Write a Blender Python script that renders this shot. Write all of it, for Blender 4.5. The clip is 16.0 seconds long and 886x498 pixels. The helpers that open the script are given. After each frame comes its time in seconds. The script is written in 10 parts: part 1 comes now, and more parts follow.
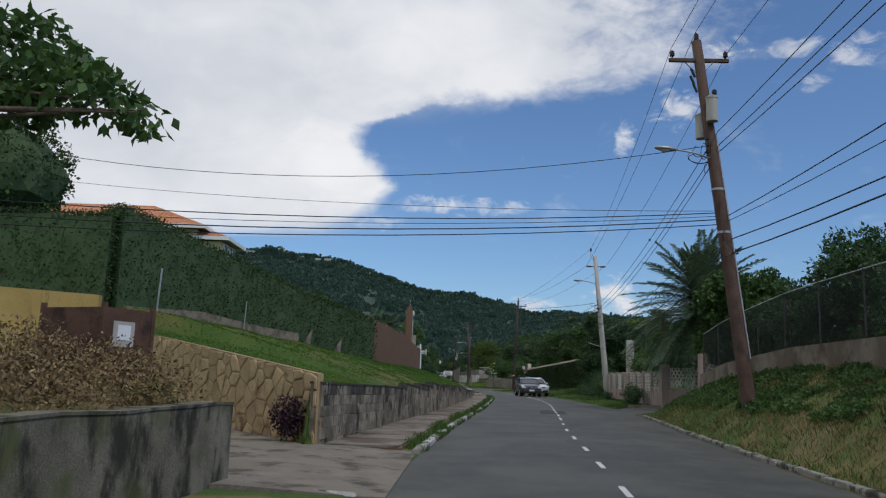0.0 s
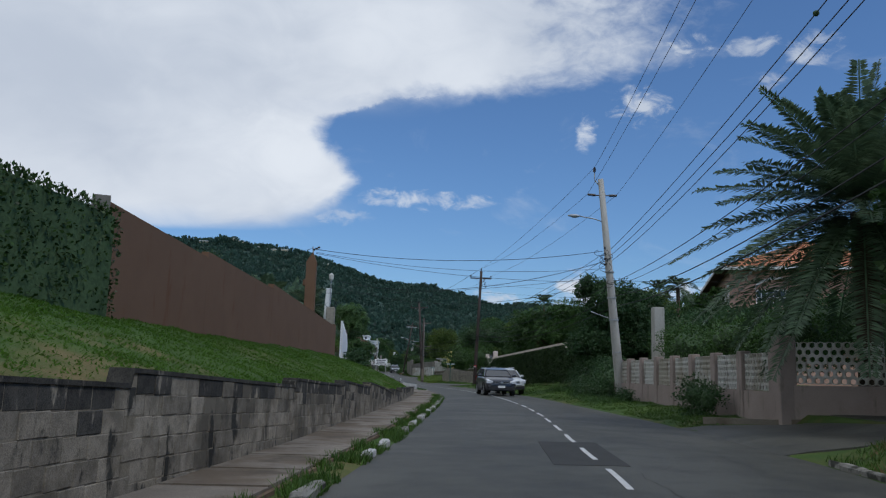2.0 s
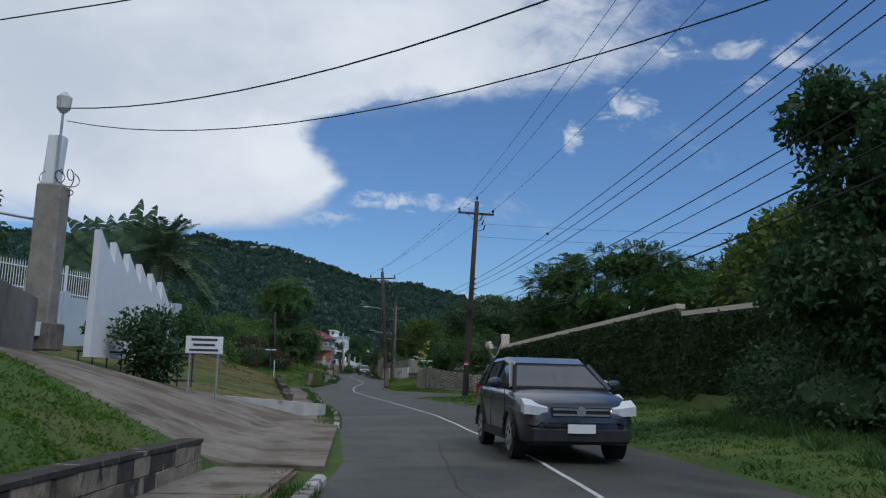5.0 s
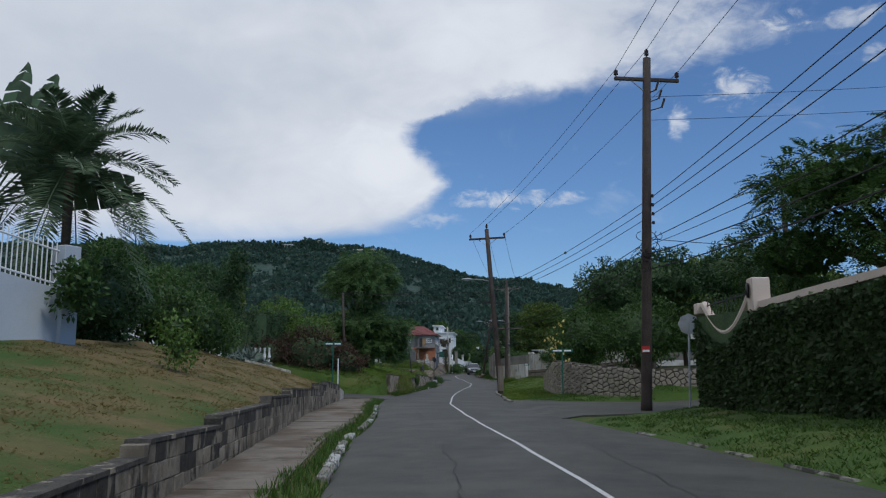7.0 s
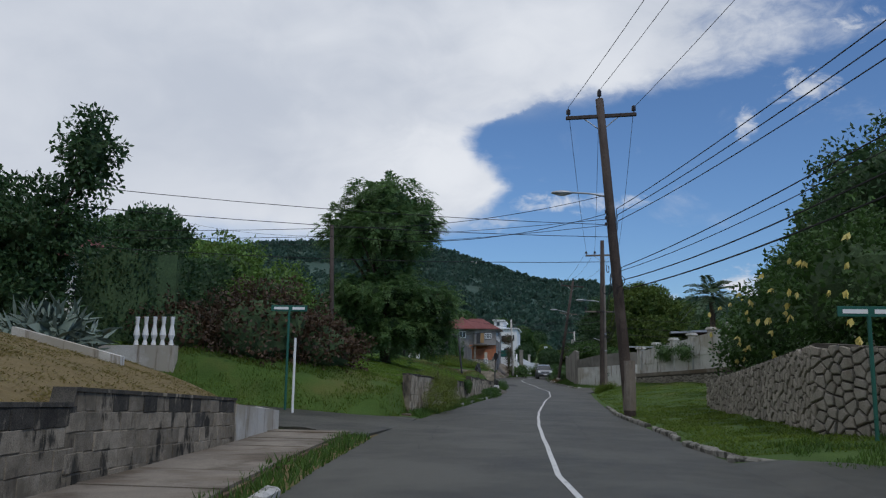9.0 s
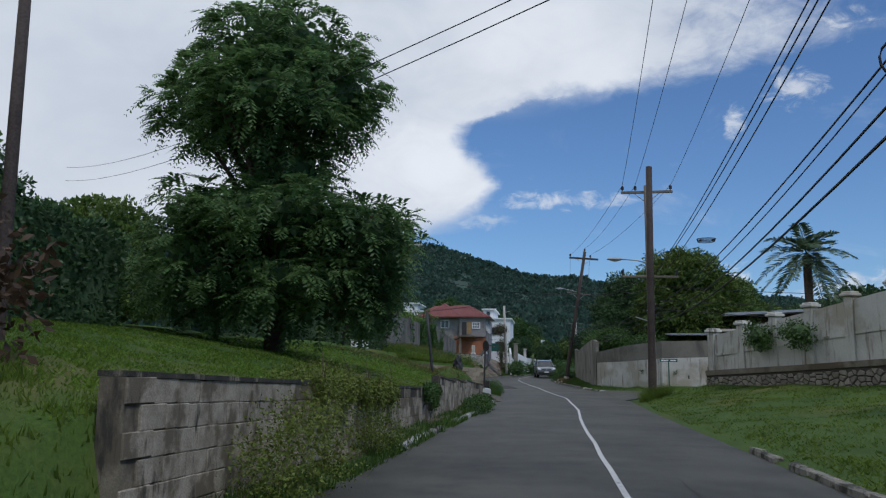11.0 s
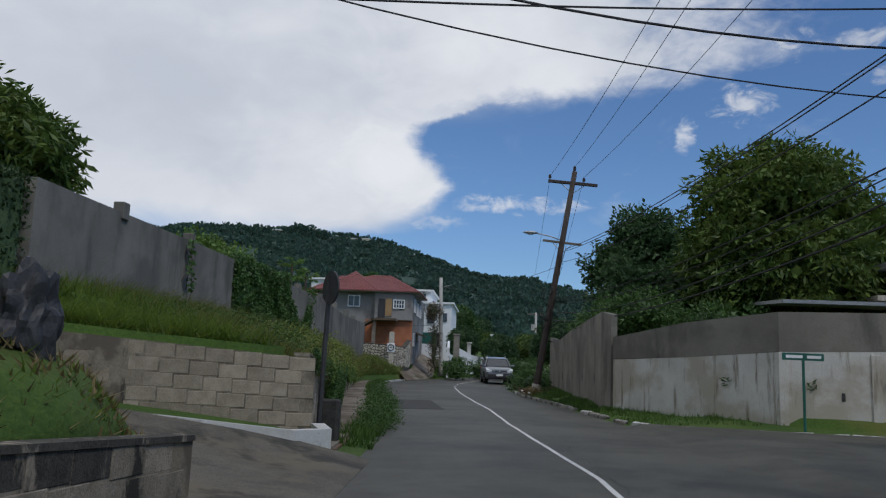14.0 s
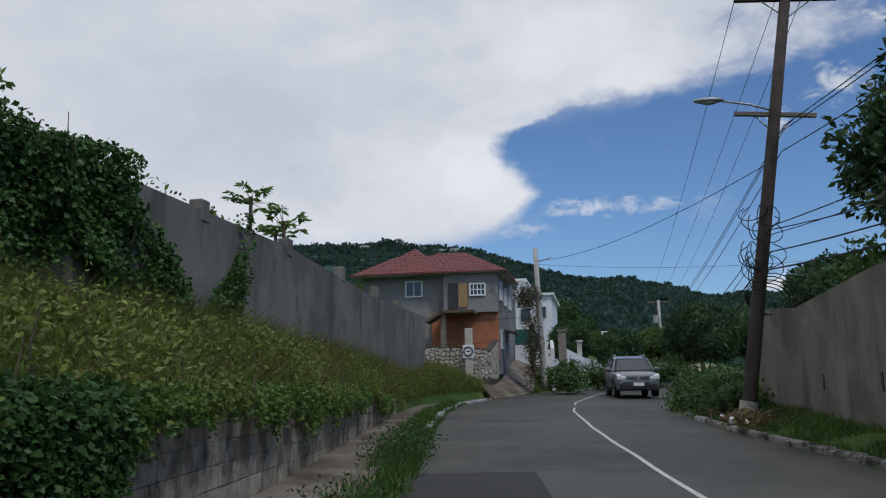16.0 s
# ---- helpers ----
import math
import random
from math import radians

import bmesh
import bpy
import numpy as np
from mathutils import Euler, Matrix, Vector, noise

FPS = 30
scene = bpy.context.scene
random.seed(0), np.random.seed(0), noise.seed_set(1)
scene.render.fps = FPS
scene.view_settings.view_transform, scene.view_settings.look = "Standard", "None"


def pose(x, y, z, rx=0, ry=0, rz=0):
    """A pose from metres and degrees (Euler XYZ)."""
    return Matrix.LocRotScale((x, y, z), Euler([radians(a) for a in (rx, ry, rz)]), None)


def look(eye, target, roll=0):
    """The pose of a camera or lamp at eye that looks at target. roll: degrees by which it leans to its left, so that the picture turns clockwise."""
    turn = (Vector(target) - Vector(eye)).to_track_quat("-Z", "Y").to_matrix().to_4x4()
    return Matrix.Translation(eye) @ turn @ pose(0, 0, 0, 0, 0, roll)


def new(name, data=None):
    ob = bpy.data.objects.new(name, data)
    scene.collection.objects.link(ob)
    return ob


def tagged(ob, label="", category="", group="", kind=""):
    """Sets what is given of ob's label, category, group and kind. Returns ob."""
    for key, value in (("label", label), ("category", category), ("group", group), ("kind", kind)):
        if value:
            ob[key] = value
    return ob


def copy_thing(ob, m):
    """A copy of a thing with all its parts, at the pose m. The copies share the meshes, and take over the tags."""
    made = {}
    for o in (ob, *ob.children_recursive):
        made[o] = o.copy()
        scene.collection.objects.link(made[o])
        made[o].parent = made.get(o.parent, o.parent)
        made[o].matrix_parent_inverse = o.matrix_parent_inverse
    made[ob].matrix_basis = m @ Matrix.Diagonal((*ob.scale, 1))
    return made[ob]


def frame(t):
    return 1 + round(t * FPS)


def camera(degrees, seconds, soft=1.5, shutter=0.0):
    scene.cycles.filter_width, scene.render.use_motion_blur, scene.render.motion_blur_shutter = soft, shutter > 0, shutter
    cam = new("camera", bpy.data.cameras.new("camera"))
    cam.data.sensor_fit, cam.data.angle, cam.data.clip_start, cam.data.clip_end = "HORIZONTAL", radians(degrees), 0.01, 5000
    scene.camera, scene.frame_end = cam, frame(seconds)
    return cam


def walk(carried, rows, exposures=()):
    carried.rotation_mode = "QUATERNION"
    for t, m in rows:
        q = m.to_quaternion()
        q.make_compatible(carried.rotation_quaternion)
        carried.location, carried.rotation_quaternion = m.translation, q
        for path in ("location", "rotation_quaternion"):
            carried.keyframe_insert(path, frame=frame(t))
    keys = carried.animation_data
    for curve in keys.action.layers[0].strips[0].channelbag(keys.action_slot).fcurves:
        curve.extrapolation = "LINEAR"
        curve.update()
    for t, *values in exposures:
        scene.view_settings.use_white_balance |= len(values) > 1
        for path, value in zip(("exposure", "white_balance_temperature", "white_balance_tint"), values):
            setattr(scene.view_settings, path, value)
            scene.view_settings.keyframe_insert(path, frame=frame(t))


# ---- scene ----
import functools

cam = camera(58.1, 16.0, soft=1.2)
PATH = [
    (0, (0.203, 2.277, 1.175), (0.204, 4.251, 1.497), 1.9),
    (0.5, (0.642, 8.034, 1.107), (0.669, 10.01, 1.412), 1.5),
    (1, (1.221, 13.542, 1.092), (1.271, 15.517, 1.401), 1.1),
    (1.5, (1.766, 19.45, 1.064), (1.839, 21.421, 1.393), 1.5),
    (2, (2.389, 25.328, 1.084), (2.485, 27.302, 1.394), 1.7),
    (2.5, (3.216, 31.525, 1.166), (3.318, 33.496, 1.493), 1.3),
    (3, (3.994, 37.767, 1.2), (4.093, 39.734, 1.547), 1.4),
    (3.5, (4.569, 43.569, 1.147), (4.673, 45.532, 1.513), 0.5),
    (4, (4.982, 49.336, 1.102), (5.091, 51.305, 1.435), 0.1),
    (4.2, (5.083, 51.557, 1.105), (5.26, 53.524, 1.42), 1.7),
    (6.3, (5.551, 73.035, 1.287), (5.52, 75.01, 1.604), -0.0),
    (6.5, (5.518, 75.224, 1.262), (5.466, 77.198, 1.578), -0.4),
    (7, (5.318, 81.003, 1.237), (5.179, 82.974, 1.546), -0.3),
    (7.5, (4.927, 86.995, 1.188), (4.769, 88.964, 1.499), -0.2),
    (8, (4.454, 93.0, 1.182), (4.253, 94.966, 1.493), 0.1),
    (8.5, (3.809, 99.209, 1.148), (3.543, 101.167, 1.46), 0.6),
    (8.7, (3.557, 101.649, 1.124), (3.267, 103.602, 1.441), 0.8),
    (10.8, (1.877, 121.833, 1.224), (1.61, 123.79, 1.537), 0.4),
    (11, (1.721, 123.706, 1.221), (1.458, 125.664, 1.533), 0.6),
    (11.5, (1.443, 128.35, 1.248), (1.193, 130.309, 1.563), 1.4),
    (12, (1.237, 132.942, 1.275), (1.007, 134.902, 1.598), 2.1),
    (12.5, (1.177, 137.413, 1.261), (0.967, 139.375, 1.585), 2.8),
    (12.9, (1.176, 141.016, 1.249), (1.007, 142.983, 1.567), 1.6),
    (13, (1.168, 141.928, 1.281), (1.009, 143.897, 1.593), 2.8),
    (13.5, (1.236, 146.609, 1.323), (1.086, 148.578, 1.636), 2.3),
    (14, (1.171, 151.188, 1.365), (1.029, 153.158, 1.681), 2.3),
    (14.5, (1.053, 155.714, 1.395), (0.915, 157.684, 1.71), 0.2),
    (15, (0.692, 160.227, 1.437), (0.538, 162.196, 1.755), -0.8),
    (15.5, (0.233, 164.862, 1.512), (-0.045, 166.816, 1.838), -0.3),
    (16, (-0.272, 169.103, 1.624), (-0.637, 171.04, 1.963), -0.8),
]
# the clip's camera turns a little cooler once it is under way
TINTS = [(0, .14, 6450, 10), (.5, 0, 6300, 10), (1.5, 0, 6050, 9), (4, 0, 5950, 8), (6.5, 0, 6050, 9), (8.5, 0, 6200, 10), (11, .05, 6050, 9), (12, .22, 6150, 9), (12.8, .14, 6250, 10), (13.4, 0, 6250, 10), (16, 0, 6250, 10)]
walk(cam, [(t, look(eye, target, roll)) for t, eye, target, roll in PATH], TINTS)

# ---- world, sun, sky ----
SUN_EL, SUN_AZ = 53.0, 136.0   # degrees; azimuth clockwise from the road's direction


def build_world():
    w = bpy.data.worlds.new("sky")
    scene.world = w
    w.use_nodes = True
    nt = w.node_tree
    nt.nodes.clear()
    N, K = nt.nodes.new, nt.links.new

    def math_node(op, a, b=None, c=None, clamp=False):
        n = N("ShaderNodeMath")
        n.operation, n.use_clamp = op, clamp
        for i, v in enumerate((a, b, c)):
            if v is None:
                continue
            if isinstance(v, (int, float)):
                n.inputs[i].default_value = v
            else:
                K(v, n.inputs[i])
        return n.outputs[0]

    def smooth(x, lo, hi):
        n = N("ShaderNodeMapRange")
        n.interpolation_type = "SMOOTHSTEP"
        K(x, n.inputs[0])
        n.inputs[1].default_value, n.inputs[2].default_value = lo, hi
        return n.outputs[0]

    def noise_node(vec, scale, detail, rough=0.55, dist=0.0):
        n = N("ShaderNodeTexNoise")
        K(vec, n.inputs["Vector"])
        n.inputs["Scale"].default_value, n.inputs["Detail"].default_value = scale, detail
        n.inputs["Roughness"].default_value, n.inputs["Distortion"].default_value = rough, dist
        return n.outputs[0]

    def mix(fac, a, b):
        n = N("ShaderNodeMix")
        n.data_type = "RGBA"
        if isinstance(fac, (int, float)):
            n.inputs[0].default_value = fac
        else:
            K(fac, n.inputs[0])
        for s, v in ((6, a), (7, b)):
            if isinstance(v, tuple):
                n.inputs[s].default_value = (*v, 1)
            else:
                K(v, n.inputs[s])
        return n.outputs[2]

    sky = N("ShaderNodeTexSky")
    sky.sky_type = "NISHITA"
    sky.sun_disc = False
    sky.sun_elevation, sky.sun_rotation = radians(SUN_EL), radians(SUN_AZ)
    sky.air_density, sky.dust_density, sky.ozone_density = 1.0, 0.6, 2.5
    tc = N("ShaderNodeTexCoord")
    sep = N("ShaderNodeSeparateXYZ")
    K(tc.outputs["Generated"], sep.inputs[0])
    X, Y, Z = sep.outputs
    deg = 180 / math.pi
    az = math_node("MULTIPLY", math_node("ARCTAN2", X, Y), deg)
    el = math_node("MULTIPLY", math_node("ARCSINE", Z), deg)
    comb = N("ShaderNodeCombineXYZ")
    K(az, comb.inputs[0])
    K(math_node("MULTIPLY", el, 1.7), comb.inputs[1])
    vec = comb.outputs[0]
    wisps = noise_node(vec, 0.16, 7, 0.6, 0.6)
    broad = noise_node(vec, 0.045, 4, 0.5)
    # the edge of the great cloud: azimuth as a curve of elevation
    fc = N("ShaderNodeFloatCurve")
    K(math_node("DIVIDE", el, 60.0), fc.inputs["Value"])
    edge = CLOUD_EDGE
    cv = fc.mapping.curves[0]
    for i, (e, a) in enumerate(edge):
        px, py = e / 60.0, (a + 40) / 80.0
        if i == 0:
            cv.points[0].location = (px, py)
        elif i == len(edge) - 1:
            cv.points[-1].location = (px, py)
        else:
            cv.points.new(px, py)
    for q in cv.points:
        q.handle_type = "AUTO_CLAMPED" if abs(q.location.x * 60 - 13.3) > .4 else "VECTOR"
    fc.mapping.update()
    edge_az = math_node("SUBTRACT", math_node("MULTIPLY", fc.outputs[0], 80.0), 40.0)
    inside = math_node("SUBTRACT", edge_az, az)
    fine = noise_node(vec, 0.6, 8, 0.62, 0.5)
    # crisp round the head, frayed where the veil thins out above
    fray = smooth(el, 17.6, 20.5)
    inside = math_node("ADD", inside, math_node("MULTIPLY", math_node("SUBTRACT", wisps, 0.5), math_node("MULTIPLY_ADD", fray, 15.0, 2.0)))
    inside = math_node("ADD", inside, math_node("MULTIPLY", math_node("SUBTRACT", fine, 0.5), math_node("MULTIPLY_ADD", fray, 9.0, 1.8)))
    great = smooth(inside, -0.7, 1.3)
    low = smooth(el, 12.6, 9.6)
    for blend_by, soft_part in ((fray, smooth(inside, -7.0, 8.0)), (low, smooth(inside, -3.5, 4.5))):
        mixn = N("ShaderNodeMix")
        K(blend_by, mixn.inputs[0])
        K(great, mixn.inputs[2])
        K(soft_part, mixn.inputs[3])
        great = mixn.outputs[0]
    base_el = math_node("ADD", el, math_node("MULTIPLY", math_node("SUBTRACT", wisps, 0.5), 2.5))
    great = math_node("MULTIPLY", great, smooth(base_el, 7.4, 11.2))
    # small separate puffs and a thin streak
    puffs = None
    for a0, e0, wa, we, power in PUFFS:
        da = math_node("DIVIDE", math_node("SUBTRACT", az, a0), wa)
        de = math_node("DIVIDE", math_node("SUBTRACT", el, e0), we)
        d = math_node("ADD", math_node("MULTIPLY", da, da), math_node("MULTIPLY", de, de))
        fall = math_node("SUBTRACT", 1.0, d)
        fall = math_node("ADD", fall, math_node("MULTIPLY", math_node("SUBTRACT", fine, 0.5), 4.6))
        m = math_node("MULTIPLY", smooth(fall, 0.1, 1.7), power)
        puffs = m if puffs is None else math_node("MAXIMUM", puffs, m)
    thin = math_node("MULTIPLY", smooth(wisps, 0.56, 0.80), 0.22)
    cover = math_node("MAXIMUM", math_node("MAXIMUM", great, puffs), thin, clamp=True)
    shade = smooth(math_node("ADD", math_node("MULTIPLY", broad, 0.8), math_node("MULTIPLY", wisps, 0.2)), 0.34, 0.62)
    # the bright rounded head of the great cloud
    da, de = math_node("DIVIDE", math_node("ADD", az, 8.0), 8.0), math_node("DIVIDE", math_node("SUBTRACT", el, 14.6), 4.2)
    head = math_node("ADD", math_node("MULTIPLY", da, da), math_node("MULTIPLY", de, de))
    head = smooth(math_node("ADD", head, math_node("MULTIPLY", math_node("SUBTRACT", wisps, 0.5), 2.0)), 1.7, -0.3)
    shade = math_node("MAXIMUM", math_node("MULTIPLY", shade, 0.85), head, clamp=True)
    shade = math_node("MULTIPLY", shade, math_node("MULTIPLY_ADD", smooth(az, -34.0, -9.0), 0.45, 0.55))
    cloud = mix(shade, CLOUD_DARK, CLOUD_LIGHT)
    blue = N("ShaderNodeMix")
    blue.data_type, blue.blend_type = "RGBA", "MULTIPLY"
    blue.inputs[0].default_value = 1.0
    K(sky.outputs[0], blue.inputs[6])
    blue.inputs[7].default_value = (*SKY_TINT, 1)
    final = mix(cover, blue.outputs[2], cloud)
    bg = N("ShaderNodeBackground")
    K(final, bg.inputs[0])
    bg.inputs[1].default_value = SKY_STRENGTH
    out = N("ShaderNodeOutputWorld")
    K(bg.outputs[0], out.inputs[0])


SKY_STRENGTH = 0.1
SKY_TINT = (0.70, 0.86, 1.04)
CLOUD_DARK, CLOUD_LIGHT = (5.3, 5.6, 6.2), (7.9, 7.95, 8.1)
CLOUD_EDGE = [(0, -40), (8.4, -30), (9.2, -19), (9.8, -11.4), (10.6, -7.6), (12.1, -5.0), (13.5, -3.4), (15.2, -5.2), (17.2, -6.2), (18.4, -4.2), (19.3, 0.0),
              (20.3, 7.0), (21.2, 12.5), (22.6, 17.0), (24.8, 16.0), (29.0, 16.0), (36, 19), (60, 38)]
PUFFS = [(13.1, 17.2, 0.9, 1.6, 0.8), (17.0, 18.9, 2.2, 1.5, 0.9), (20.3, 22.6, 2.3, 1.1, 0.85), (24.6, 22.4, 1.9, 1.0, 0.8), (28.3, 21.6, 2.0, 1.2, 0.85), (25.8, 19.9, 1.1, 0.7, 0.6),
         (12.5, 5.8, 2.6, 1.9, 1.15), (1.2, 12.4, 5.6, 0.75, 0.75), (-5.5, 10.9, 4.0, 0.7, 0.5), (6.5, 5.2, 2.0, 1.0, 0.9), (20.0, 5.2, 5.0, 1.8, 0.9), (30.0, 26.5, 2.6, 1.3, 0.7)]
build_world()
sun = new("sun", bpy.data.lights.new("sun", "SUN"))
sun.data.energy, sun.data.angle, sun.data.color = 1.3, radians(12), (1.0, 0.94, 0.84)
sun.matrix_world = look((0, 0, 0), (-math.sin(radians(SUN_AZ)) * math.cos(radians(SUN_EL)), -math.cos(radians(SUN_AZ)) * math.cos(radians(SUN_EL)), -math.sin(radians(SUN_EL))))

# ---- materials ----
MATS = {}


def material(name, a, b, rough=0.85, scale=3.0, fine=40.0, bump=0.3, bump_dist=0.01, spots=None, spot_scale=1.0, spot_lo=0.55, spot_hi=0.7, streak=False,
             vary=0.0, metal=0.0, island=0.0, spec=0.3, translucent=0.0, second=None, second_scale=0.15):
    """Two colours mixed by broad and fine noise, a third in spots or in streaks that run down, and fine relief."""
    m = bpy.data.materials.new(name)
    m.use_nodes = True
    nt = m.node_tree
    N, K = nt.nodes.new, nt.links.new
    bsdf = nt.nodes["Principled BSDF"]
    geo = N("ShaderNodeNewGeometry")
    pos = geo.outputs["Position"]

    def nz(scale_, detail=5, vec=None, rough_=0.6):
        n = N("ShaderNodeTexNoise")
        n.inputs["Scale"].default_value, n.inputs["Detail"].default_value, n.inputs["Roughness"].default_value = scale_, detail, rough_
        K(vec if vec is not None else pos, n.inputs["Vector"])
        return n.outputs[0]

    def ramp(x, lo, hi):
        n = N("ShaderNodeMapRange")
        n.interpolation_type = "SMOOTHSTEP"
        K(x, n.inputs[0])
        n.inputs[1].default_value, n.inputs[2].default_value = lo, hi
        return n.outputs[0]

    def mix(fac, c1, c2, blend="MIX"):
        n = N("ShaderNodeMix")
        n.data_type, n.blend_type = "RGBA", blend
        if isinstance(fac, float):
            n.inputs[0].default_value = fac
        else:
            K(fac, n.inputs[0])
        for s, v in ((6, c1), (7, c2)):
            if isinstance(v, tuple):
                n.inputs[s].default_value = (*v, 1)
            else:
                K(v, n.inputs[s])
        return n.outputs[2]

    coarse = nz(scale)
    grain = nz(fine, 3)
    both = N("ShaderNodeMath")
    both.operation = "MULTIPLY_ADD"
    K(grain, both.inputs[0])
    both.inputs[1].default_value = 0.5
    half = N("ShaderNodeMath")
    half.operation = "MULTIPLY"
    K(coarse, half.inputs[0])
    half.inputs[1].default_value = 0.5
    K(half.outputs[0], both.inputs[2])
    col = mix(ramp(both.outputs[0], 0.36, 0.64), a, b)
    if second:
        col = mix(ramp(nz(second_scale, 6), 0.46, 0.6), col, second)
    if spots:
        vec = pos
        if streak:
            mp = N("ShaderNodeMapping")
            mp.inputs["Scale"].default_value = streak if isinstance(streak, tuple) else (3.2, 3.2, 0.8)
            K(pos, mp.inputs[0])
            vec = mp.outputs[0]
        col = mix(ramp(nz(spot_scale, 6, vec, 0.65), spot_lo, spot_hi), col, spots)
    if vary or island:
        src = N("ShaderNodeObjectInfo").outputs["Random"] if vary else N("ShaderNodeNewGeometry").outputs["Random Per Island"]
        v = vary or island
        mr = N("ShaderNodeMapRange")
        K(src, mr.inputs[0])
        mr.inputs[3].default_value, mr.inputs[4].default_value = 1 - v, 1 + v
        hs = N("ShaderNodeHueSaturation")
        K(mr.outputs[0], hs.inputs["Value"])
        K(col, hs.inputs["Color"])
        col = hs.outputs[0]
    K(col, bsdf.inputs["Base Color"])
    bsdf.inputs["Roughness"].default_value = rough
    bsdf.inputs["Metallic"].default_value = metal
    bsdf.inputs["Specular IOR Level"].default_value = spec
    if bump:
        bp = N("ShaderNodeBump")
        bp.inputs["Strength"].default_value, bp.inputs["Distance"].default_value = bump, bump_dist
        K(both.outputs[0], bp.inputs["Height"])
        K(bp.outputs[0], bsdf.inputs["Normal"])
    if translucent:
        tr = N("ShaderNodeBsdfTranslucent")
        K(col, tr.inputs[0])
        mx = N("ShaderNodeMixShader")
        mx.inputs[0].default_value = translucent
        K(bsdf.outputs[0], mx.inputs[1])
        K(tr.outputs[0], mx.inputs[2])
        K(mx.outputs[0], nt.nodes["Material Output"].inputs[0])
    MATS[name] = m
    return m


def leaf(name, a, b, island=0.35, through_=0.32):
    return material(name, a, b, rough=0.5, scale=0.5, fine=3.0, bump=0, island=island, spec=0.3, translucent=through_)


ASPHALT = material("asphalt", (0.034, 0.0335, 0.026), (0.066, 0.064, 0.050), 0.66, 2.2, 70, 0.9, 0.01, (0.024, 0.024, 0.021), 0.5, 0.5, 0.72, second=(0.072, 0.070, 0.056), second_scale=0.4, spec=.45)
PATCH = material("asphalt_patch", (0.033, 0.033, 0.03), (0.048, 0.047, 0.043), 0.8, 2, 90, 0.5, 0.006)
LINE = material("road_paint", (0.62, 0.62, 0.60), (0.5, 0.5, 0.48), 0.7, 6, 60, 0.2, 0.004, (0.09, 0.09, 0.09), 9, 0.6, 0.68)
CONCRETE = material("concrete", (0.17, 0.145, 0.115), (0.26, 0.225, 0.18), 0.9, 1.2, 60, 0.5, 0.008, (0.09, 0.07, 0.05), 0.9, 0.48, 0.68, second=(0.13, 0.10, 0.07), second_scale=0.5)
DRIVE = material("rough_driveway_concrete", (0.15, 0.13, 0.105), (0.24, 0.21, 0.17), 0.95, 1.6, 45, 0.9, 0.012, (0.07, 0.06, 0.045), 1.3, 0.5, 0.66, second=(0.19, 0.165, 0.13), second_scale=0.6)
LANE = material("worn_lane", (0.075, 0.068, 0.056), (0.14, 0.125, 0.1), 0.95, 1.6, 45, 0.9, 0.012, (0.045, 0.042, 0.035), 1.3, 0.5, 0.66, second=(0.13, 0.11, 0.08), second_scale=0.6)
KERB = material("kerb_concrete", (0.17, 0.16, 0.14), (0.30, 0.285, 0.25), 0.9, 4, 60, 0.4, 0.01, (0.05, 0.05, 0.04), 2.5, 0.48, 0.6)
KERBCLEAN = material("pale_kerb_paint", (0.42, 0.42, 0.39), (0.56, 0.555, 0.53), 0.85, 3, 60, 0.25, 0.008, (0.25, 0.24, 0.2), 2.2, 0.58, 0.72)
KERBW = material("whitewashed_kerb", (0.36, 0.355, 0.33), (0.55, 0.54, 0.52), 0.85, 4, 60, 0.3, 0.01, (0.1, 0.095, 0.08), 3, 0.5, 0.64)
BLOCK = material("concrete_block", (0.25, 0.215, 0.165), (0.43, 0.38, 0.3), 0.95, 6, 70, 0.8, 0.014, (0.05, 0.046, 0.038), 2.2, 0.55, 0.72, streak=True, vary=0.2, second=(0.15, 0.125, 0.09), second_scale=2.2)
BLOCK_PALE = material("pale_block", (0.215, 0.18, 0.13), (0.34, 0.29, 0.215), 0.95, 5, 70, 0.7, 0.012, (0.16, 0.135, 0.1), 1.6, 0.54, 0.7, vary=0.16)
BLOCK_OLD = material("mouldy_block", (0.175, 0.15, 0.112), (0.33, 0.285, 0.22), 0.95, 6, 70, 0.8, 0.014, (0.04, 0.037, 0.03), 1.5, 0.53, 0.63, streak=(2.0, 2.0, 0.9), vary=0.28, second=(0.14, 0.12, 0.09), second_scale=1.1)
BLOCK_BLACK = material("black_moulded_block", (0.032, 0.03, 0.026), (0.085, 0.077, 0.064), 0.95, 6, 70, 0.8, 0.014, (0.29, 0.25, 0.19), 1.6, 0.56, 0.66, streak=(2.4, 2.4, 1.0), vary=0.25)
MOSSY = material("mossy_render", (0.12, 0.108, 0.082), (0.25, 0.225, 0.175), 0.95, 1.6, 55, 0.7, 0.012, (0.035, 0.036, 0.026), 1.3, 0.46, 0.62, streak=(1.6, 1.6, 0.8), second=(0.1, 0.11, 0.05), second_scale=0.9)
MORTAR = material("mortar", (0.17, 0.145, 0.105), (0.27, 0.23, 0.17), 0.95, 6, 60, 0.5, 0.008, (0.05, 0.046, 0.038), 2.2, 0.54, 0.7, streak=True, second=(0.12, 0.10, 0.075), second_scale=2.2)
STONE_Y = material("yellow_stone", (0.36, 0.25, 0.13), (0.52, 0.38, 0.21), 0.9, 3, 40, 0.5, 0.012, (0.22, 0.14, 0.07), 2, 0.55, 0.7, vary=0.18)
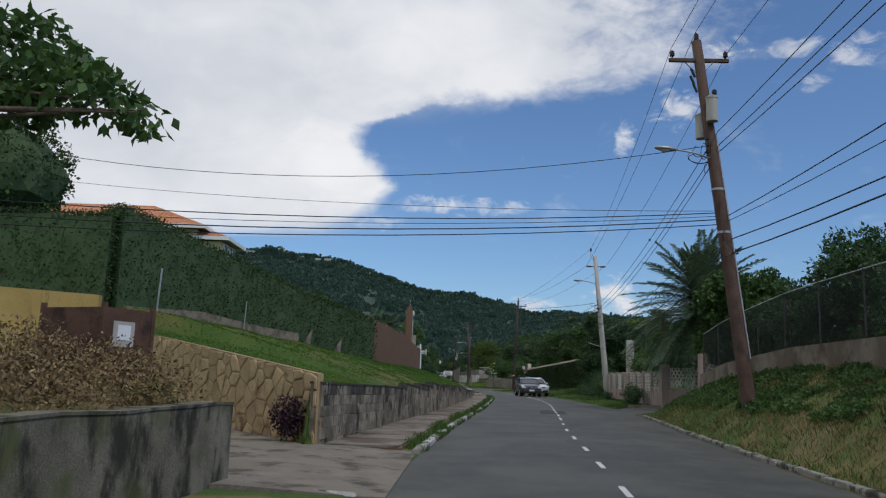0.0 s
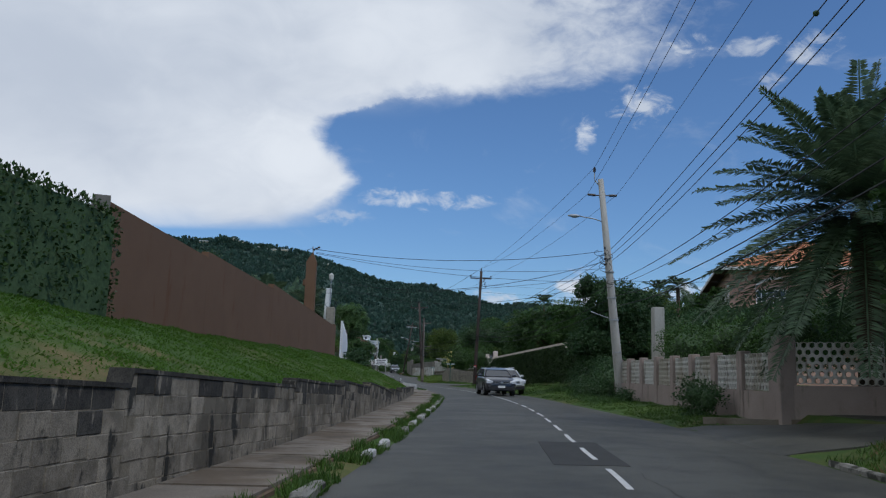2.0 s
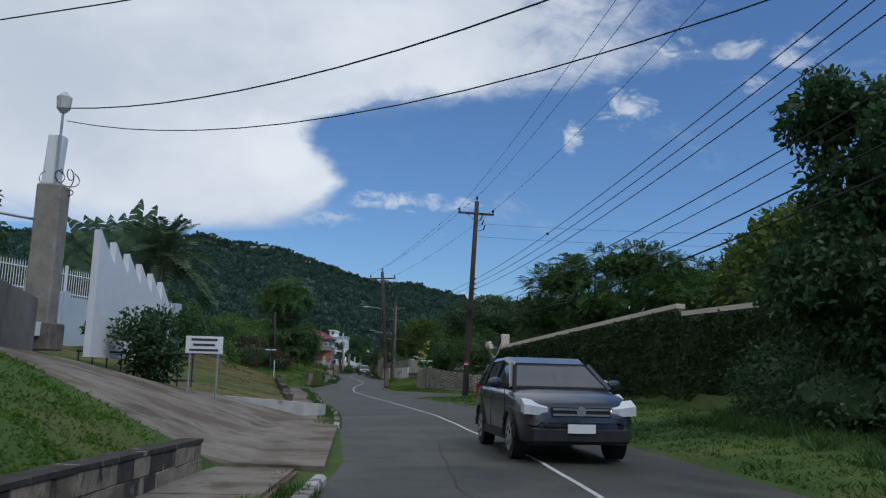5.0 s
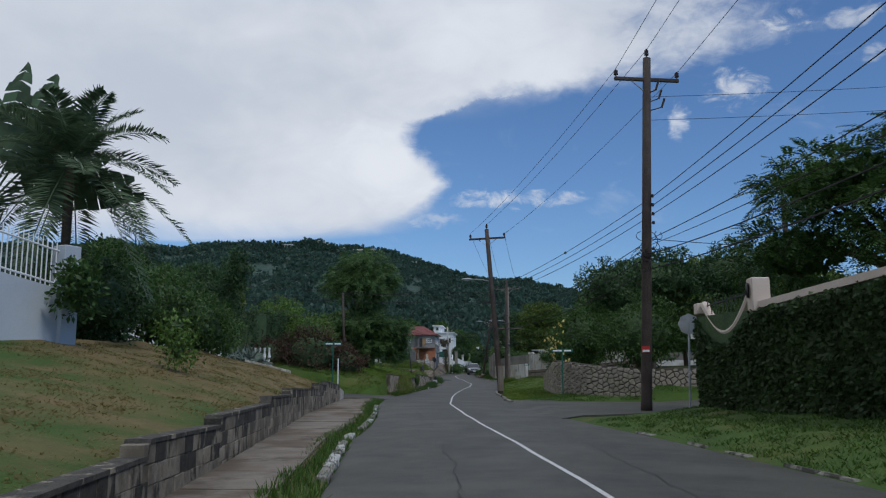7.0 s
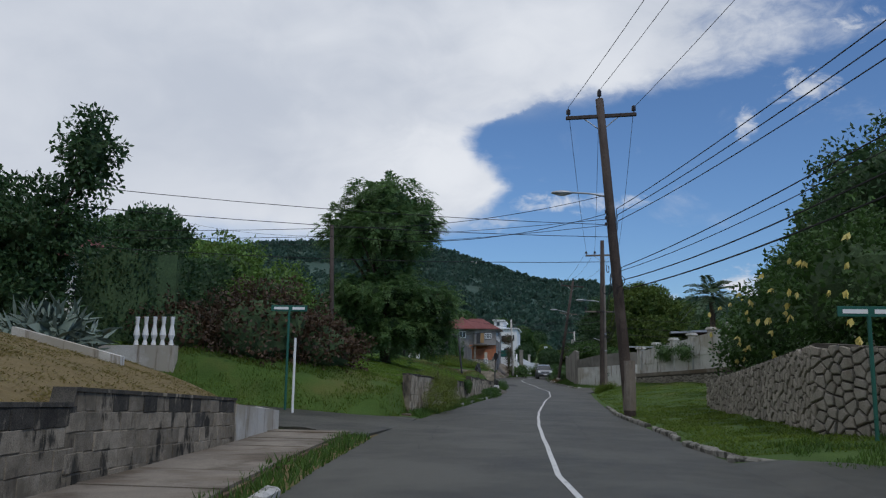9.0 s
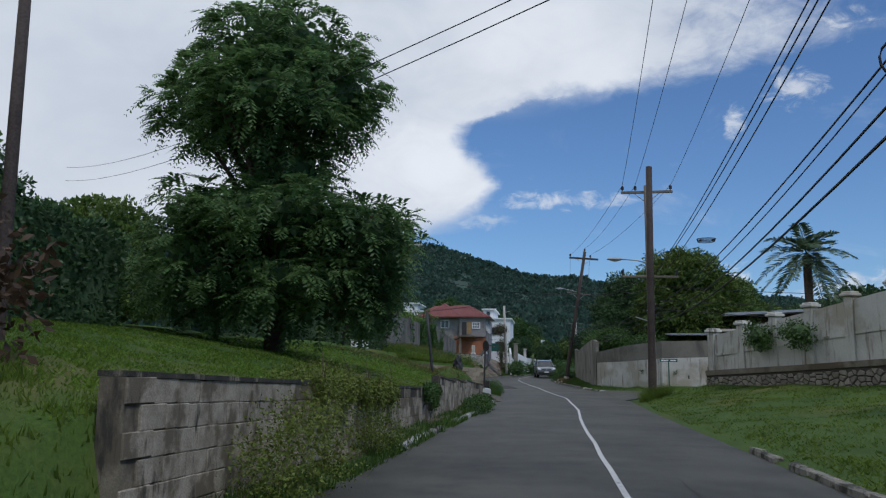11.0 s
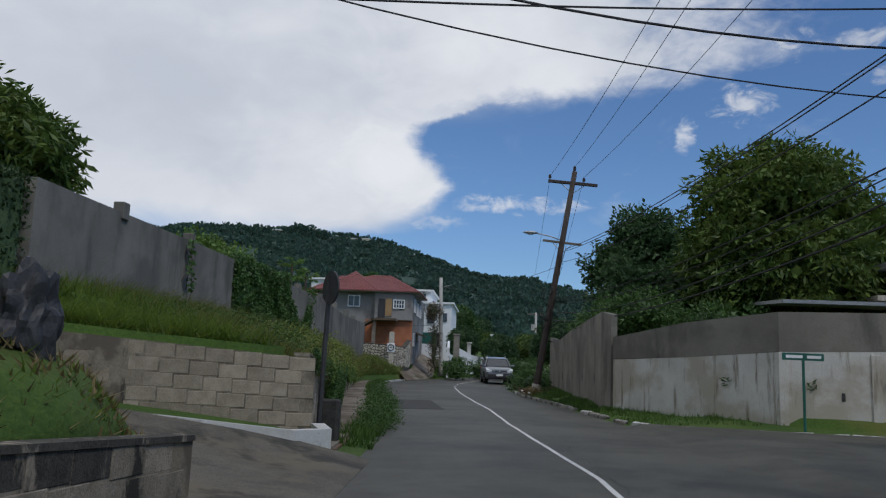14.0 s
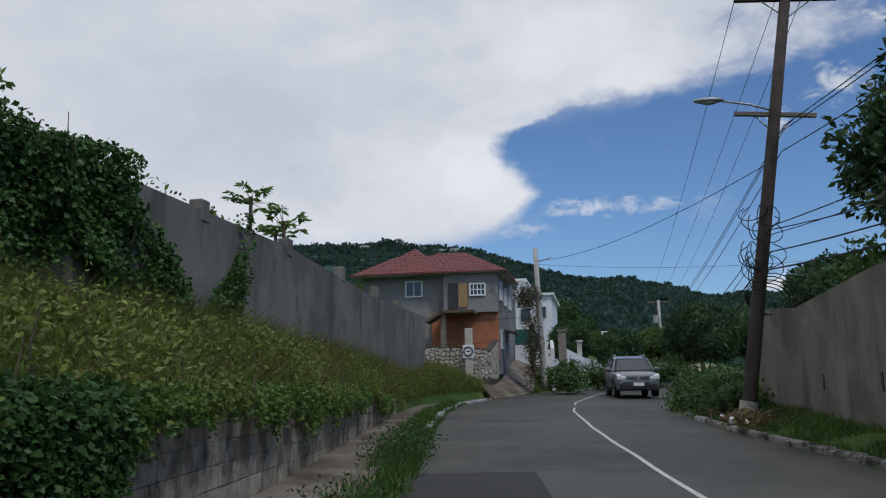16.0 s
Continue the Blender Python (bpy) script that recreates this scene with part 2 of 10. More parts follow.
MORTAR_Y = material("yellow_mortar", (0.27, 0.19, 0.105), (0.37, 0.27, 0.155), 0.95, 3, 60, 0.4)
STONE_G = material("grey_stone", (0.2, 0.18, 0.145), (0.33, 0.295, 0.245), 0.9, 3, 40, 0.5, 0.012, (0.2, 0.17, 0.13), 2, 0.58, 0.7, vary=0.2)
MORTAR_G = material("dark_mortar", (0.06, 0.054, 0.045), (0.10, 0.09, 0.075), 0.95, 3, 60, 0.4)
BROWN = material("brown_paint", (0.158, 0.089, 0.053), (0.185, 0.106, 0.063), 0.9, 0.7, 50, 0.25, 0.005, (0.15, 0.07, 0.035), 0.7, 0.55, 0.75, streak=True)
WHITEWALL = material("white_paint", (0.47, 0.455, 0.415), (0.62, 0.605, 0.56), 0.85, 0.9, 40, 0.25, 0.004, (0.2, 0.165, 0.12), 1.7, 0.53, 0.7, streak=(2.6, 2.6, 0.3), second=(0.4, 0.365, 0.3), second_scale=0.55)
BLUEWHITE = material("blue_white_paint", (0.44, 0.48, 0.52), (0.52, 0.56, 0.59), 0.85, 0.6, 40, 0.2, 0.004, (0.42, 0.45, 0.47), 0.7, 0.58, 0.78, streak=True)
RENDER_G = material("grey_render", (0.175, 0.163, 0.136), (0.25, 0.233, 0.2), 0.95, 0.8, 50, 0.35, 0.006, (0.1, 0.096, 0.082), 0.8, 0.47, 0.72, streak=(1.4, 1.4, 0.35), second=(0.15, 0.14, 0.12), second_scale=0.5)
PINKWALL = material("pink_render", (0.28, 0.225, 0.20), (0.37, 0.30, 0.265), 0.9, 0.8, 50, 0.3, 0.005, (0.2, 0.17, 0.14), 0.9, 0.56, 0.72, streak=True)
PINK = material("pink_house_paint", (0.44, 0.27, 0.205), (0.52, 0.33, 0.25), 0.85, 0.6, 40, 0.2)
CREAM = material("cream_paint", (0.6, 0.52, 0.36), (0.7, 0.62, 0.44), 0.85, 0.6, 40, 0.2)
OCHRE = material("ochre_paint", (0.36, 0.25, 0.085), (0.47, 0.33, 0.12), 0.9, 0.8, 40, 0.2, 0.005, (0.2, 0.14, 0.06), 1.2, 0.55, 0.72, streak=True)
DARKPOLE = material("dark_pole_wood", (0.045, 0.034, 0.029), (0.085, 0.066, 0.056), 0.85, 1.2, 30, 0.6, 0.01, (0.035, 0.027, 0.023), 1.5, 0.52, 0.68, streak=True)
WOODPOLE = material("weathered_pole_wood", (0.06, 0.037, 0.028), (0.115, 0.072, 0.053), 0.85, 1.2, 30, 0.6, 0.01, (0.05, 0.035, 0.028), 1.5, 0.52, 0.68, streak=True)
GREYWOOD = material("grey_pole_wood", (0.14, 0.118, 0.096), (0.22, 0.19, 0.16), 0.9, 1.2, 30, 0.6, 0.01, (0.12, 0.1, 0.08), 1.5, 0.52, 0.68, streak=True)
CONCPOLE = material("pole_concrete", (0.36, 0.345, 0.31), (0.46, 0.44, 0.40), 0.9, 1.5, 50, 0.3, 0.005, (0.25, 0.24, 0.21), 1.2, 0.54, 0.7, streak=True)
STEEL = material("galvanised_steel", (0.34, 0.35, 0.36), (0.46, 0.47, 0.48), 0.5, 4, 60, 0.1, 0.002, metal=0.6)
DARKMETAL = material("dark_metal", (0.03, 0.03, 0.032), (0.06, 0.06, 0.06), 0.55, 4, 50, 0.15, 0.003)
CERAMIC = material("brown_ceramic", (0.02, 0.016, 0.015), (0.04, 0.03, 0.028), 0.3, 5, 30, 0)
WIRE = material("black_cable", (0.012, 0.012, 0.013), (0.022, 0.022, 0.024), 0.6, 5, 30, 0)
ROOFTILE = material("red_roof_tile", (0.17, 0.06, 0.056), (0.24, 0.09, 0.084), 0.8, 1.5, 30, 0.3, 0.01, (0.2, 0.06, 0.045), 0.8, 0.55, 0.72)
ORANGETILE = material("orange_roof_tile", (0.50, 0.19, 0.09), (0.62, 0.28, 0.14), 0.8, 1.5, 30, 0.3, 0.01, (0.3, 0.12, 0.07), 0.8, 0.55, 0.72)
DARKWOOD = material("dark_boards", (0.035, 0.024, 0.018), (0.06, 0.042, 0.03), 0.8, 2, 30, 0.3)
BRICKRED = material("red_clay_block", (0.36, 0.13, 0.065), (0.46, 0.19, 0.10), 0.9, 2, 40, 0.4)
GLASS = material("window_glass", (0.02, 0.025, 0.03), (0.035, 0.04, 0.05), 0.08, 1, 5, 0, spec=0.8)
WHITE = material("white_frame_paint", (0.74, 0.74, 0.73), (0.8, 0.8, 0.79), 0.6, 3, 40, 0.05)
RUST = material("rusty_sheet", (0.075, 0.042, 0.03), (0.13, 0.07, 0.045), 0.9, 3, 50, 0.4, 0.006, (0.045, 0.028, 0.022), 2, 0.5, 0.66)
GREENSIGN = material("green_sign", (0.02, 0.10, 0.075), (0.03, 0.13, 0.1), 0.5, 3, 40, 0.05)
BARK = material("bark", (0.07, 0.05, 0.036), (0.13, 0.1, 0.075), 0.95, 3, 25, 0.8, 0.03)
# solid cores in this green stand in for the shade deep in foliage
CORE = material("foliage_shade_green", (0.042, 0.072, 0.032), (0.072, 0.115, 0.05), 0.95, 2, 15, 0.5, 0.05)
SOIL = material("soil", (0.10, 0.065, 0.04), (0.17, 0.115, 0.075), 0.95, 2, 30, 0.6, 0.03, (0.2, 0.17, 0.08), 0.8, 0.5, 0.65)
L_HEDGE = leaf("hedge_leaf", (0.025, 0.052, 0.011), (0.047, 0.09, 0.019), 0.35, 0.2)
L_DARK = leaf("dark_leaf", (0.036, 0.076, 0.03), (0.066, 0.125, 0.045))
L_TREE = leaf("broad_tree_leaf", (0.085, 0.16, 0.058), (0.15, 0.245, 0.085), 0.35, 0.5)
L_MID = leaf("green_leaf", (0.042, 0.09, 0.023), (0.076, 0.145, 0.036))
L_LIGHT = leaf("bright_leaf", (0.085, 0.16, 0.03), (0.14, 0.23, 0.05))
L_MANGO = leaf("mango_leaf", (0.05, 0.10, 0.02), (0.14, 0.19, 0.04))
L_PALM = leaf("palm_leaf", (0.07, 0.115, 0.06), (0.12, 0.175, 0.095))
L_IVY = leaf("ivy_leaf", (0.034, 0.06, 0.022), (0.06, 0.10, 0.034))
L_IVY2 = leaf("creeper_leaf", (0.05, 0.11, 0.03), (0.09, 0.175, 0.045))
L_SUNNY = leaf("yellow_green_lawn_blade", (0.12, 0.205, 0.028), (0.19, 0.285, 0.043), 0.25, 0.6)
L_SUNDRY = leaf("bleached_blade", (0.17, 0.145, 0.05), (0.25, 0.205, 0.08), 0.25, 0.6)
L_WEED = leaf("weed_leaf", (0.12, 0.16, 0.03), (0.2, 0.24, 0.05), 0.45)
L_LUSH = leaf("lush_lawn_blade", (0.075, 0.155, 0.02), (0.11, 0.205, 0.03), 0.2, 0.6)
L_LAWN = leaf("lawn_blade", (0.095, 0.155, 0.022), (0.15, 0.21, 0.034), 0.3, 0.6)
MOULD = material("mouldy_concrete", (0.03, 0.03, 0.027), (0.075, 0.07, 0.06), 0.95, 6, 50, 0.6, 0.01, (0.16, 0.145, 0.12), 3.0, 0.58, 0.7)
L_OLIVE = leaf("olive_grass", (0.12, 0.125, 0.03), (0.20, 0.19, 0.055))
L_STRAW = leaf("straw_blade", (0.16, 0.125, 0.055), (0.24, 0.19, 0.085))
L_DRY = leaf("dry_grass", (0.13, 0.095, 0.04), (0.22, 0.165, 0.075))
L_GRASS = leaf("grass_blade", (0.05, 0.105, 0.018), (0.09, 0.16, 0.03))
# far leaves: the bluish haze of distance is mixed into the green
L_FAR = leaf("hazed_far_leaf", (0.04, 0.08, 0.058), (0.068, 0.124, 0.09), 0.3, 0.45)
YELLOWFL = leaf("yellow_flower", (0.6, 0.5, 0.12), (0.75, 0.65, 0.25))


def grass_ground():
    m = material("grass_ground", (0.036, 0.074, 0.012), (0.066, 0.114, 0.02), 0.95, 0.5, 22, 0.8, 0.05, (0.105, 0.108, 0.03), 0.22, 0.5, 0.68)
    nt = m.node_tree
    N, K = nt.nodes.new, nt.links.new
    bsdf = nt.nodes["Principled BSDF"]
    src = bsdf.inputs["Base Color"].links[0].from_socket
    at = N("ShaderNodeAttribute")
    at.attribute_name = "dry"
    tc = N("ShaderNodeTexCoord")
    nz = N("ShaderNodeTexNoise")
    nz.inputs["Scale"].default_value, nz.inputs["Detail"].default_value = 0.9, 7
    K(tc.outputs["Object"], nz.inputs["Vector"])
    add = N("ShaderNodeMath")
    add.operation = "MULTIPLY_ADD"
    K(at.outputs["Fac"], add.inputs[0])
    add.inputs[1].default_value = 1.0
    K(nz.outputs[0], add.inputs[2])
    mr = N("ShaderNodeMapRange")
    mr.interpolation_type = "SMOOTHSTEP"
    K(add.outputs[0], mr.inputs[0])
    mr.inputs[1].default_value, mr.inputs[2].default_value = 0.85, 1.25
    n2 = N("ShaderNodeTexNoise")
    n2.inputs["Scale"].default_value, n2.inputs["Detail"].default_value = 6, 6
    K(tc.outputs["Object"], n2.inputs["Vector"])
    dry = N("ShaderNodeMix")
    dry.data_type = "RGBA"
    K(n2.outputs[0], dry.inputs[0])
    dry.inputs[6].default_value, dry.inputs[7].default_value = (0.105, 0.075, 0.032, 1), (0.225, 0.17, 0.075, 1)
    mx = N("ShaderNodeMix")
    mx.data_type = "RGBA"
    K(mr.outputs[0], mx.inputs[0])
    K(src, mx.inputs[6])
    K(dry.outputs[2], mx.inputs[7])
    K(mx.outputs[2], bsdf.inputs["Base Color"])
    return m


GRASS = grass_ground()
# the hillside's green carries a painted blue haze tint too
HILL = material("hazed_forest_slope", (0.037, 0.067, 0.052), (0.06, 0.102, 0.077), 0.95, 0.03, 0.22, 1.0, 3.0, (0.07, 0.085, 0.035), 0.012, 0.55, 0.7)

# ---- building helpers ----
RNG = np.random.default_rng(7)


def thing(name, label, category, at=(0, 0, 0), group="", kind="", data=None):
    ob = new(name, data)
    ob.location = at
    return tagged(ob, label, category, group, kind)


def put(ob, parent):
    if parent is not None:
        ob.parent = parent
        ob.matrix_parent_inverse = Matrix.Identity(4)
    return ob


def mesh_of(name, verts, faces, mats, smooth=False):
    me = bpy.data.meshes.new(name)
    me.from_pydata([tuple(v) for v in verts], [], [tuple(f) for f in faces])
    for m in (mats if isinstance(mats, (list, tuple)) else [mats]):
        me.materials.append(m)
    if smooth:
        me.shade_smooth()
    me.update()
    return me


def part(name, bm, mat, parent, label="", smooth=False):
    """Links a bmesh as one mesh object under a thing or a part. Its coordinates are those of the parent."""
    me = bpy.data.meshes.new(name)
    bmesh.ops.recalc_face_normals(bm, faces=bm.faces)
    bm.to_mesh(me)
    bm.free()
    me.materials.append(mat)
    if smooth:
        me.shade_smooth()
    ob = put(new(name, me), parent)
    return tagged(ob, label)


def pmesh(name, verts, faces, mat, parent, label="", smooth=False):
    return tagged(put(new(name, mesh_of(name, verts, faces, mat, smooth)), parent), label)


def box(bm, c, s, rot=None, bevel=0.0):
    """Adds a box of size s round c, turned by rot (a Matrix), to bm."""
    m = Matrix.Translation(c) @ (rot or Matrix.Identity(4)) @ Matrix.Diagonal((*s, 1))
    g = bmesh.ops.create_cube(bm, size=1, matrix=m)
    if bevel:
        es = {e for v in g["verts"] for e in v.link_edges}
        bmesh.ops.bevel(bm, geom=list(es), offset=bevel, segments=1, affect="EDGES")
    return bm


def boxes(*items):
    bm = bmesh.new()
    for it in items:
        box(bm, *it)
    return bm


def tube(points, radii, sides=8, cap=True):
    """A bmesh tube through points, with a radius at each."""
    bm = bmesh.new()
    rings = []
    pts = [Vector(p) for p in points]
    for i, p in enumerate(pts):
        d = (pts[min(i + 1, len(pts) - 1)] - pts[max(i - 1, 0)]).normalized()
        side = d.cross(Vector((0, 0, 1)) if abs(d.z) < 0.95 else Vector((1, 0, 0))).normalized()
        up = side.cross(d)
        r = radii[i] if isinstance(radii, (list, tuple)) else radii
        rings.append([bm.verts.new(p + r * (math.cos(a) * side + math.sin(a) * up)) for a in (2 * math.pi * k / sides for k in range(sides))])
    for a, b in zip(rings, rings[1:]):
        for k in range(sides):
            bm.faces.new((a[k], a[(k + 1) % sides], b[(k + 1) % sides], b[k]))
    if cap:
        bm.faces.new(rings[0][::-1])
        bm.faces.new(rings[-1])
    return bm


def join(*bms):
    """Several bmeshes in one."""
    out = bms[0]
    for b in bms[1:]:
        me = bpy.data.meshes.new("tmp")
        b.to_mesh(me)
        b.free()
        out.from_mesh(me)
        bpy.data.meshes.remove(me)
    return out


def interp(y, keys, k):
    return float(np.interp(y, [r[0] for r in keys], [r[k] for r in keys]))


# ---- leaves ----
def leaf_arrays(c, size, aim=None, spread=1.0, aspect=0.45, droop=0.0, rng=RNG):
    """Diamond leaves folded along the middle, at the places c. aim: the directions in which they lie, or None for any."""
    n = len(c)
    d = rng.normal(size=(n, 3))
    if aim is not None:
        d = d * spread + aim
    d[:, 2] -= droop
    d /= np.linalg.norm(d, axis=1, keepdims=True) + 1e-9
    side = np.cross(d, rng.normal(size=(n, 3)))
    side /= np.linalg.norm(side, axis=1, keepdims=True) + 1e-9
    nor = np.cross(d, side)
    s = (size * rng.uniform(0.65, 1.35, n))[:, None]
    w = s * aspect * 0.5
    v = np.empty((n, 4, 3))
    v[:, 0] = c
    v[:, 1] = c + d * s * 0.5 + side * w + nor * w * 0.35
    v[:, 2] = c + d * s
    v[:, 3] = c + d * s * 0.5 - side * w + nor * w * 0.35
    return v.reshape(-1, 3)


def quads(name, v, mat, parent=None, label=""):
    """A mesh of loose quads from an array of corners, four to each."""
    n = len(v) // 4
    me = bpy.data.meshes.new(name)
    me.vertices.add(4 * n)
    me.vertices.foreach_set("co", v.astype(np.float32).ravel())
    me.loops.add(4 * n)
    me.loops.foreach_set("vertex_index", np.arange(4 * n, dtype=np.int32))
    me.polygons.add(n)
    me.polygons.foreach_set("loop_start", np.arange(0, 4 * n, 4, dtype=np.int32))
    me.materials.append(mat)
    me.update()
    me.validate()
    return tagged(put(new(name, me), parent), label)


def tris(name, v, mat, parent=None, label=""):
    n = len(v) // 3
    me = bpy.data.meshes.new(name)
    me.vertices.add(3 * n)
    me.vertices.foreach_set("co", v.astype(np.float32).ravel())
    me.loops.add(3 * n)
    me.loops.foreach_set("vertex_index", np.arange(3 * n, dtype=np.int32))
    me.polygons.add(n)
    me.polygons.foreach_set("loop_start", np.arange(0, 3 * n, 3, dtype=np.int32))
    me.materials.append(mat)
    me.update()
    me.validate()
    return tagged(put(new(name, me), parent), label)


def blob(n, radius, rng=RNG, shell=0.55):
    """n places in a ball of that radius (a number or three), more of them near its skin."""
    p = rng.normal(size=(n, 3))
    p /= np.linalg.norm(p, axis=1, keepdims=True)
    return p * (rng.uniform(shell ** 3, 1, n) ** (1 / 3))[:, None] * np.array(radius)


def crown(lobes, clumps, per, clump_r, size, aspect=0.45, droop=0.3, rng=RNG, shell=0.6):
    """Leaves of a crown: clumps over the skins of the lobes [(centre, radii)], leaves round each clump."""
    vol = np.array([np.prod(r) ** (2 / 3) for _, r in lobes])
    share = rng.choice(len(lobes), clumps, p=vol / vol.sum())
    out = []
    for i, (c, r) in enumerate(lobes):
        k = int((share == i).sum())
        if not k:
            continue
        cc = blob(k, r, rng, shell) + np.array(c)
        away = (cc - np.array(c)) / np.array(r)
        p = np.repeat(cc, per, axis=0) + blob(k * per, clump_r, rng, 0.3) * np.array((1, 1, 0.7))
        aim = np.repeat(away, per, axis=0) * 0.8
        out.append(leaf_arrays(p, size, aim, 0.8, aspect, droop, rng))
    return np.concatenate(out)


def lump(c, r, seed, sub=3, rough=0.22):
    """An uneven ball: a stone, or the solid core that stands in for a crown's inner shade."""
    bm = bmesh.new()
    bmesh.ops.create_icosphere(bm, subdivisions=sub, radius=1)
    for v in bm.verts:
        k = 1 + rough * noise.noise(v.co * 2.2 + Vector((seed * 7.3, seed * 3.1, seed)))
        v.co = Vector(c) + Vector((v.co.x * r[0], v.co.y * r[1], v.co.z * r[2])) * k
    return bm


def branches(base, lobes, r0, fork, seed, per=3):
    """A tapered trunk to the fork and limbs from there into the lobes."""
    rng = random.Random(seed)
    base, fork = Vector(base), Vector(fork)
    mid = base.lerp(fork, 0.5) + Vector((rng.uniform(-.15, .15), rng.uniform(-.15, .15), 0))
    bms = [tube([base - Vector((0, 0, 0.3)), base + Vector((0, 0, 0.15)), mid, fork], [r0 * 1.35, r0 * 1.05, r0 * 0.85, r0 * 0.7], 9)]
    for c, r in lobes:
        for _ in range(per):
            tip = Vector(c) + Vector((rng.uniform(-.6, .6) * r[0], rng.uniform(-.6, .6) * r[1], rng.uniform(-.3, .7) * r[2]))
            m = fork.lerp(tip, 0.5) + Vector((rng.uniform(-.3, .3), rng.uniform(-.3, .3), rng.uniform(0, .5)))
            bms.append(tube([fork - Vector((0, 0, 0.2)), m, tip], [r0 * 0.5, r0 * 0.28, r0 * 0.06], 6, False))
    return bms


def tree(name, label, base, fork, lobes, r0, clumps, per, clump_r, size, mat, seed=1, aspect=0.45, droop=0.3, core=0.55, bark=None, category="tree"):
    rng = np.random.default_rng(seed)
    ob = thing(name, label, category)
    stems = branches(base, lobes, r0, fork, seed, 2)
    part("trunk", stems[0], bark or BARK, ob, smooth=True)
    for b in stems[1:]:
        part("limb", b, bark or BARK, ob, smooth=True)
    cr = quads("crown", np.concatenate([crown(lobes, clumps, per, clump_r, size, aspect, droop, rng), inner_leaves(lobes, core, size, rng)]) if core else crown(lobes, clumps, per, clump_r, size, aspect, droop, rng), mat, ob)
    # added lumps, coloured as the shade inside the crown
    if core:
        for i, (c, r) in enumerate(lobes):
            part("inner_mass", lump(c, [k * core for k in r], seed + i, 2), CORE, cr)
    return ob


def inner_leaves(lobes, core, size, rng):
    """Wide leaves that hide the inside of a crown."""
    out = []
    for c, r in lobes:
        n = int(260 * (r[0] * r[1] + r[0] * r[2] + r[1] * r[2]) / 3 * min(1.0, (.2 / size)))
        p = blob(n, [k * (core + .16) for k in r], rng, .82)
        out.append(leaf_arrays(p + np.array(c), size * 1.35, p / np.array(r), .7, .8, .2, rng))
    return np.concatenate(out)


def bush(name, label, lobes, clumps, per, clump_r, size, mat, seed=1, aspect=0.5, droop=0.1, core=0.58, category="bush"):
    rng = np.random.default_rng(seed)
    ob = thing(name, label, category)
    cr = quads("foliage", np.concatenate([crown(lobes, clumps, per, clump_r, size, aspect, droop, rng, 0.6), inner_leaves(lobes, core, size, rng)]), mat, ob)
    # added lumps behind the leaves, in the colour of their shade
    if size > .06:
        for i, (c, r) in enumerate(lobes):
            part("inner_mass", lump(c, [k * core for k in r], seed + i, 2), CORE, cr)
    return ob


def pinnate(c, aim, length, pairs, leaflet, aspect, rng, droop=.5):
    """Feather leaves: at each place c a stalk along aim that bows down, with leaflets to both sides."""
    n = len(c)
    d = aim / (np.linalg.norm(aim, axis=1, keepdims=True) + 1e-9)
    side = np.cross(d, np.array((0, 0, 1.0)))
    side /= np.linalg.norm(side, axis=1, keepdims=True) + 1e-9
    up = np.cross(side, d)
    L = (length * rng.uniform(.7, 1.25, n))[:, None]
    out = []
    for k in range(pairs):
        f = (k + 1) / pairs
        p = c + d * L * f - np.array((0, 0, 1.0)) * (droop * L * f * f)
        t = d - np.array((0, 0, 2.0)) * droop * f
        t /= np.linalg.norm(t, axis=1, keepdims=True)
        w = leaflet * (.6 + .5 * math.sin(math.pi * f)) * rng.uniform(.85, 1.15, n)[:, None]
        for s in (-1, 1):
            q = side * s + t * .5 - up * .25 + rng.normal(0, .12, (n, 3))
            q /= np.linalg.norm(q, axis=1, keepdims=True)
            h = t * w * aspect * .5
            v = np.empty((n, 4, 3))
            v[:, 0], v[:, 1], v[:, 2], v[:, 3] = p, p + q * w * .5 - h, p + q * w, p + q * w * .5 + h
            out.append(v.reshape(-1, 3))
    return np.concatenate(out)


def feather_tree(name, label, base, fork, lobes, r0, clumps, per, length, pairs, leaflet, mat, seed, core=.5, droop=.5, aspect=.42):
    """A tree whose clumps are whorls of feather leaves, over limbs and a solid core coloured as inner shade."""
    rng = np.random.default_rng(seed)
    ob = thing(name, label, "tree")
    stems = branches(base, lobes, r0, fork, seed, 3)
    part("trunk", stems[0], BARK, ob, smooth=True)
    for b in stems[1:]:
        part("limb", b, BARK, ob, smooth=True)
    vol = np.array([np.prod(r) ** (2 / 3) for _, r in lobes])
    out = []
    for (c, r), v in zip(lobes, vol / vol.sum()):
        k = max(3, int(clumps * v))
        cc = blob(k, r, rng, .72)
        aim = np.repeat(cc / np.array(r), per, axis=0) * np.array((1, 1, .55)) + rng.normal(0, .55, (k * per, 3)) + np.array((0, 0, .15))
        out.append(pinnate(np.repeat(cc, per, axis=0) + np.array(c) + rng.normal(0, .06, (k * per, 3)), aim, length, pairs, leaflet, aspect, rng, droop))
    cr = quads("crown", np.concatenate(out + [inner_leaves(lobes, core, leaflet, rng)]), mat, ob)
    # one added lump per lobe gives the crown its shaded depth
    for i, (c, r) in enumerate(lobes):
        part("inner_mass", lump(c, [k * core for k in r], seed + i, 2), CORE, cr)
    return ob

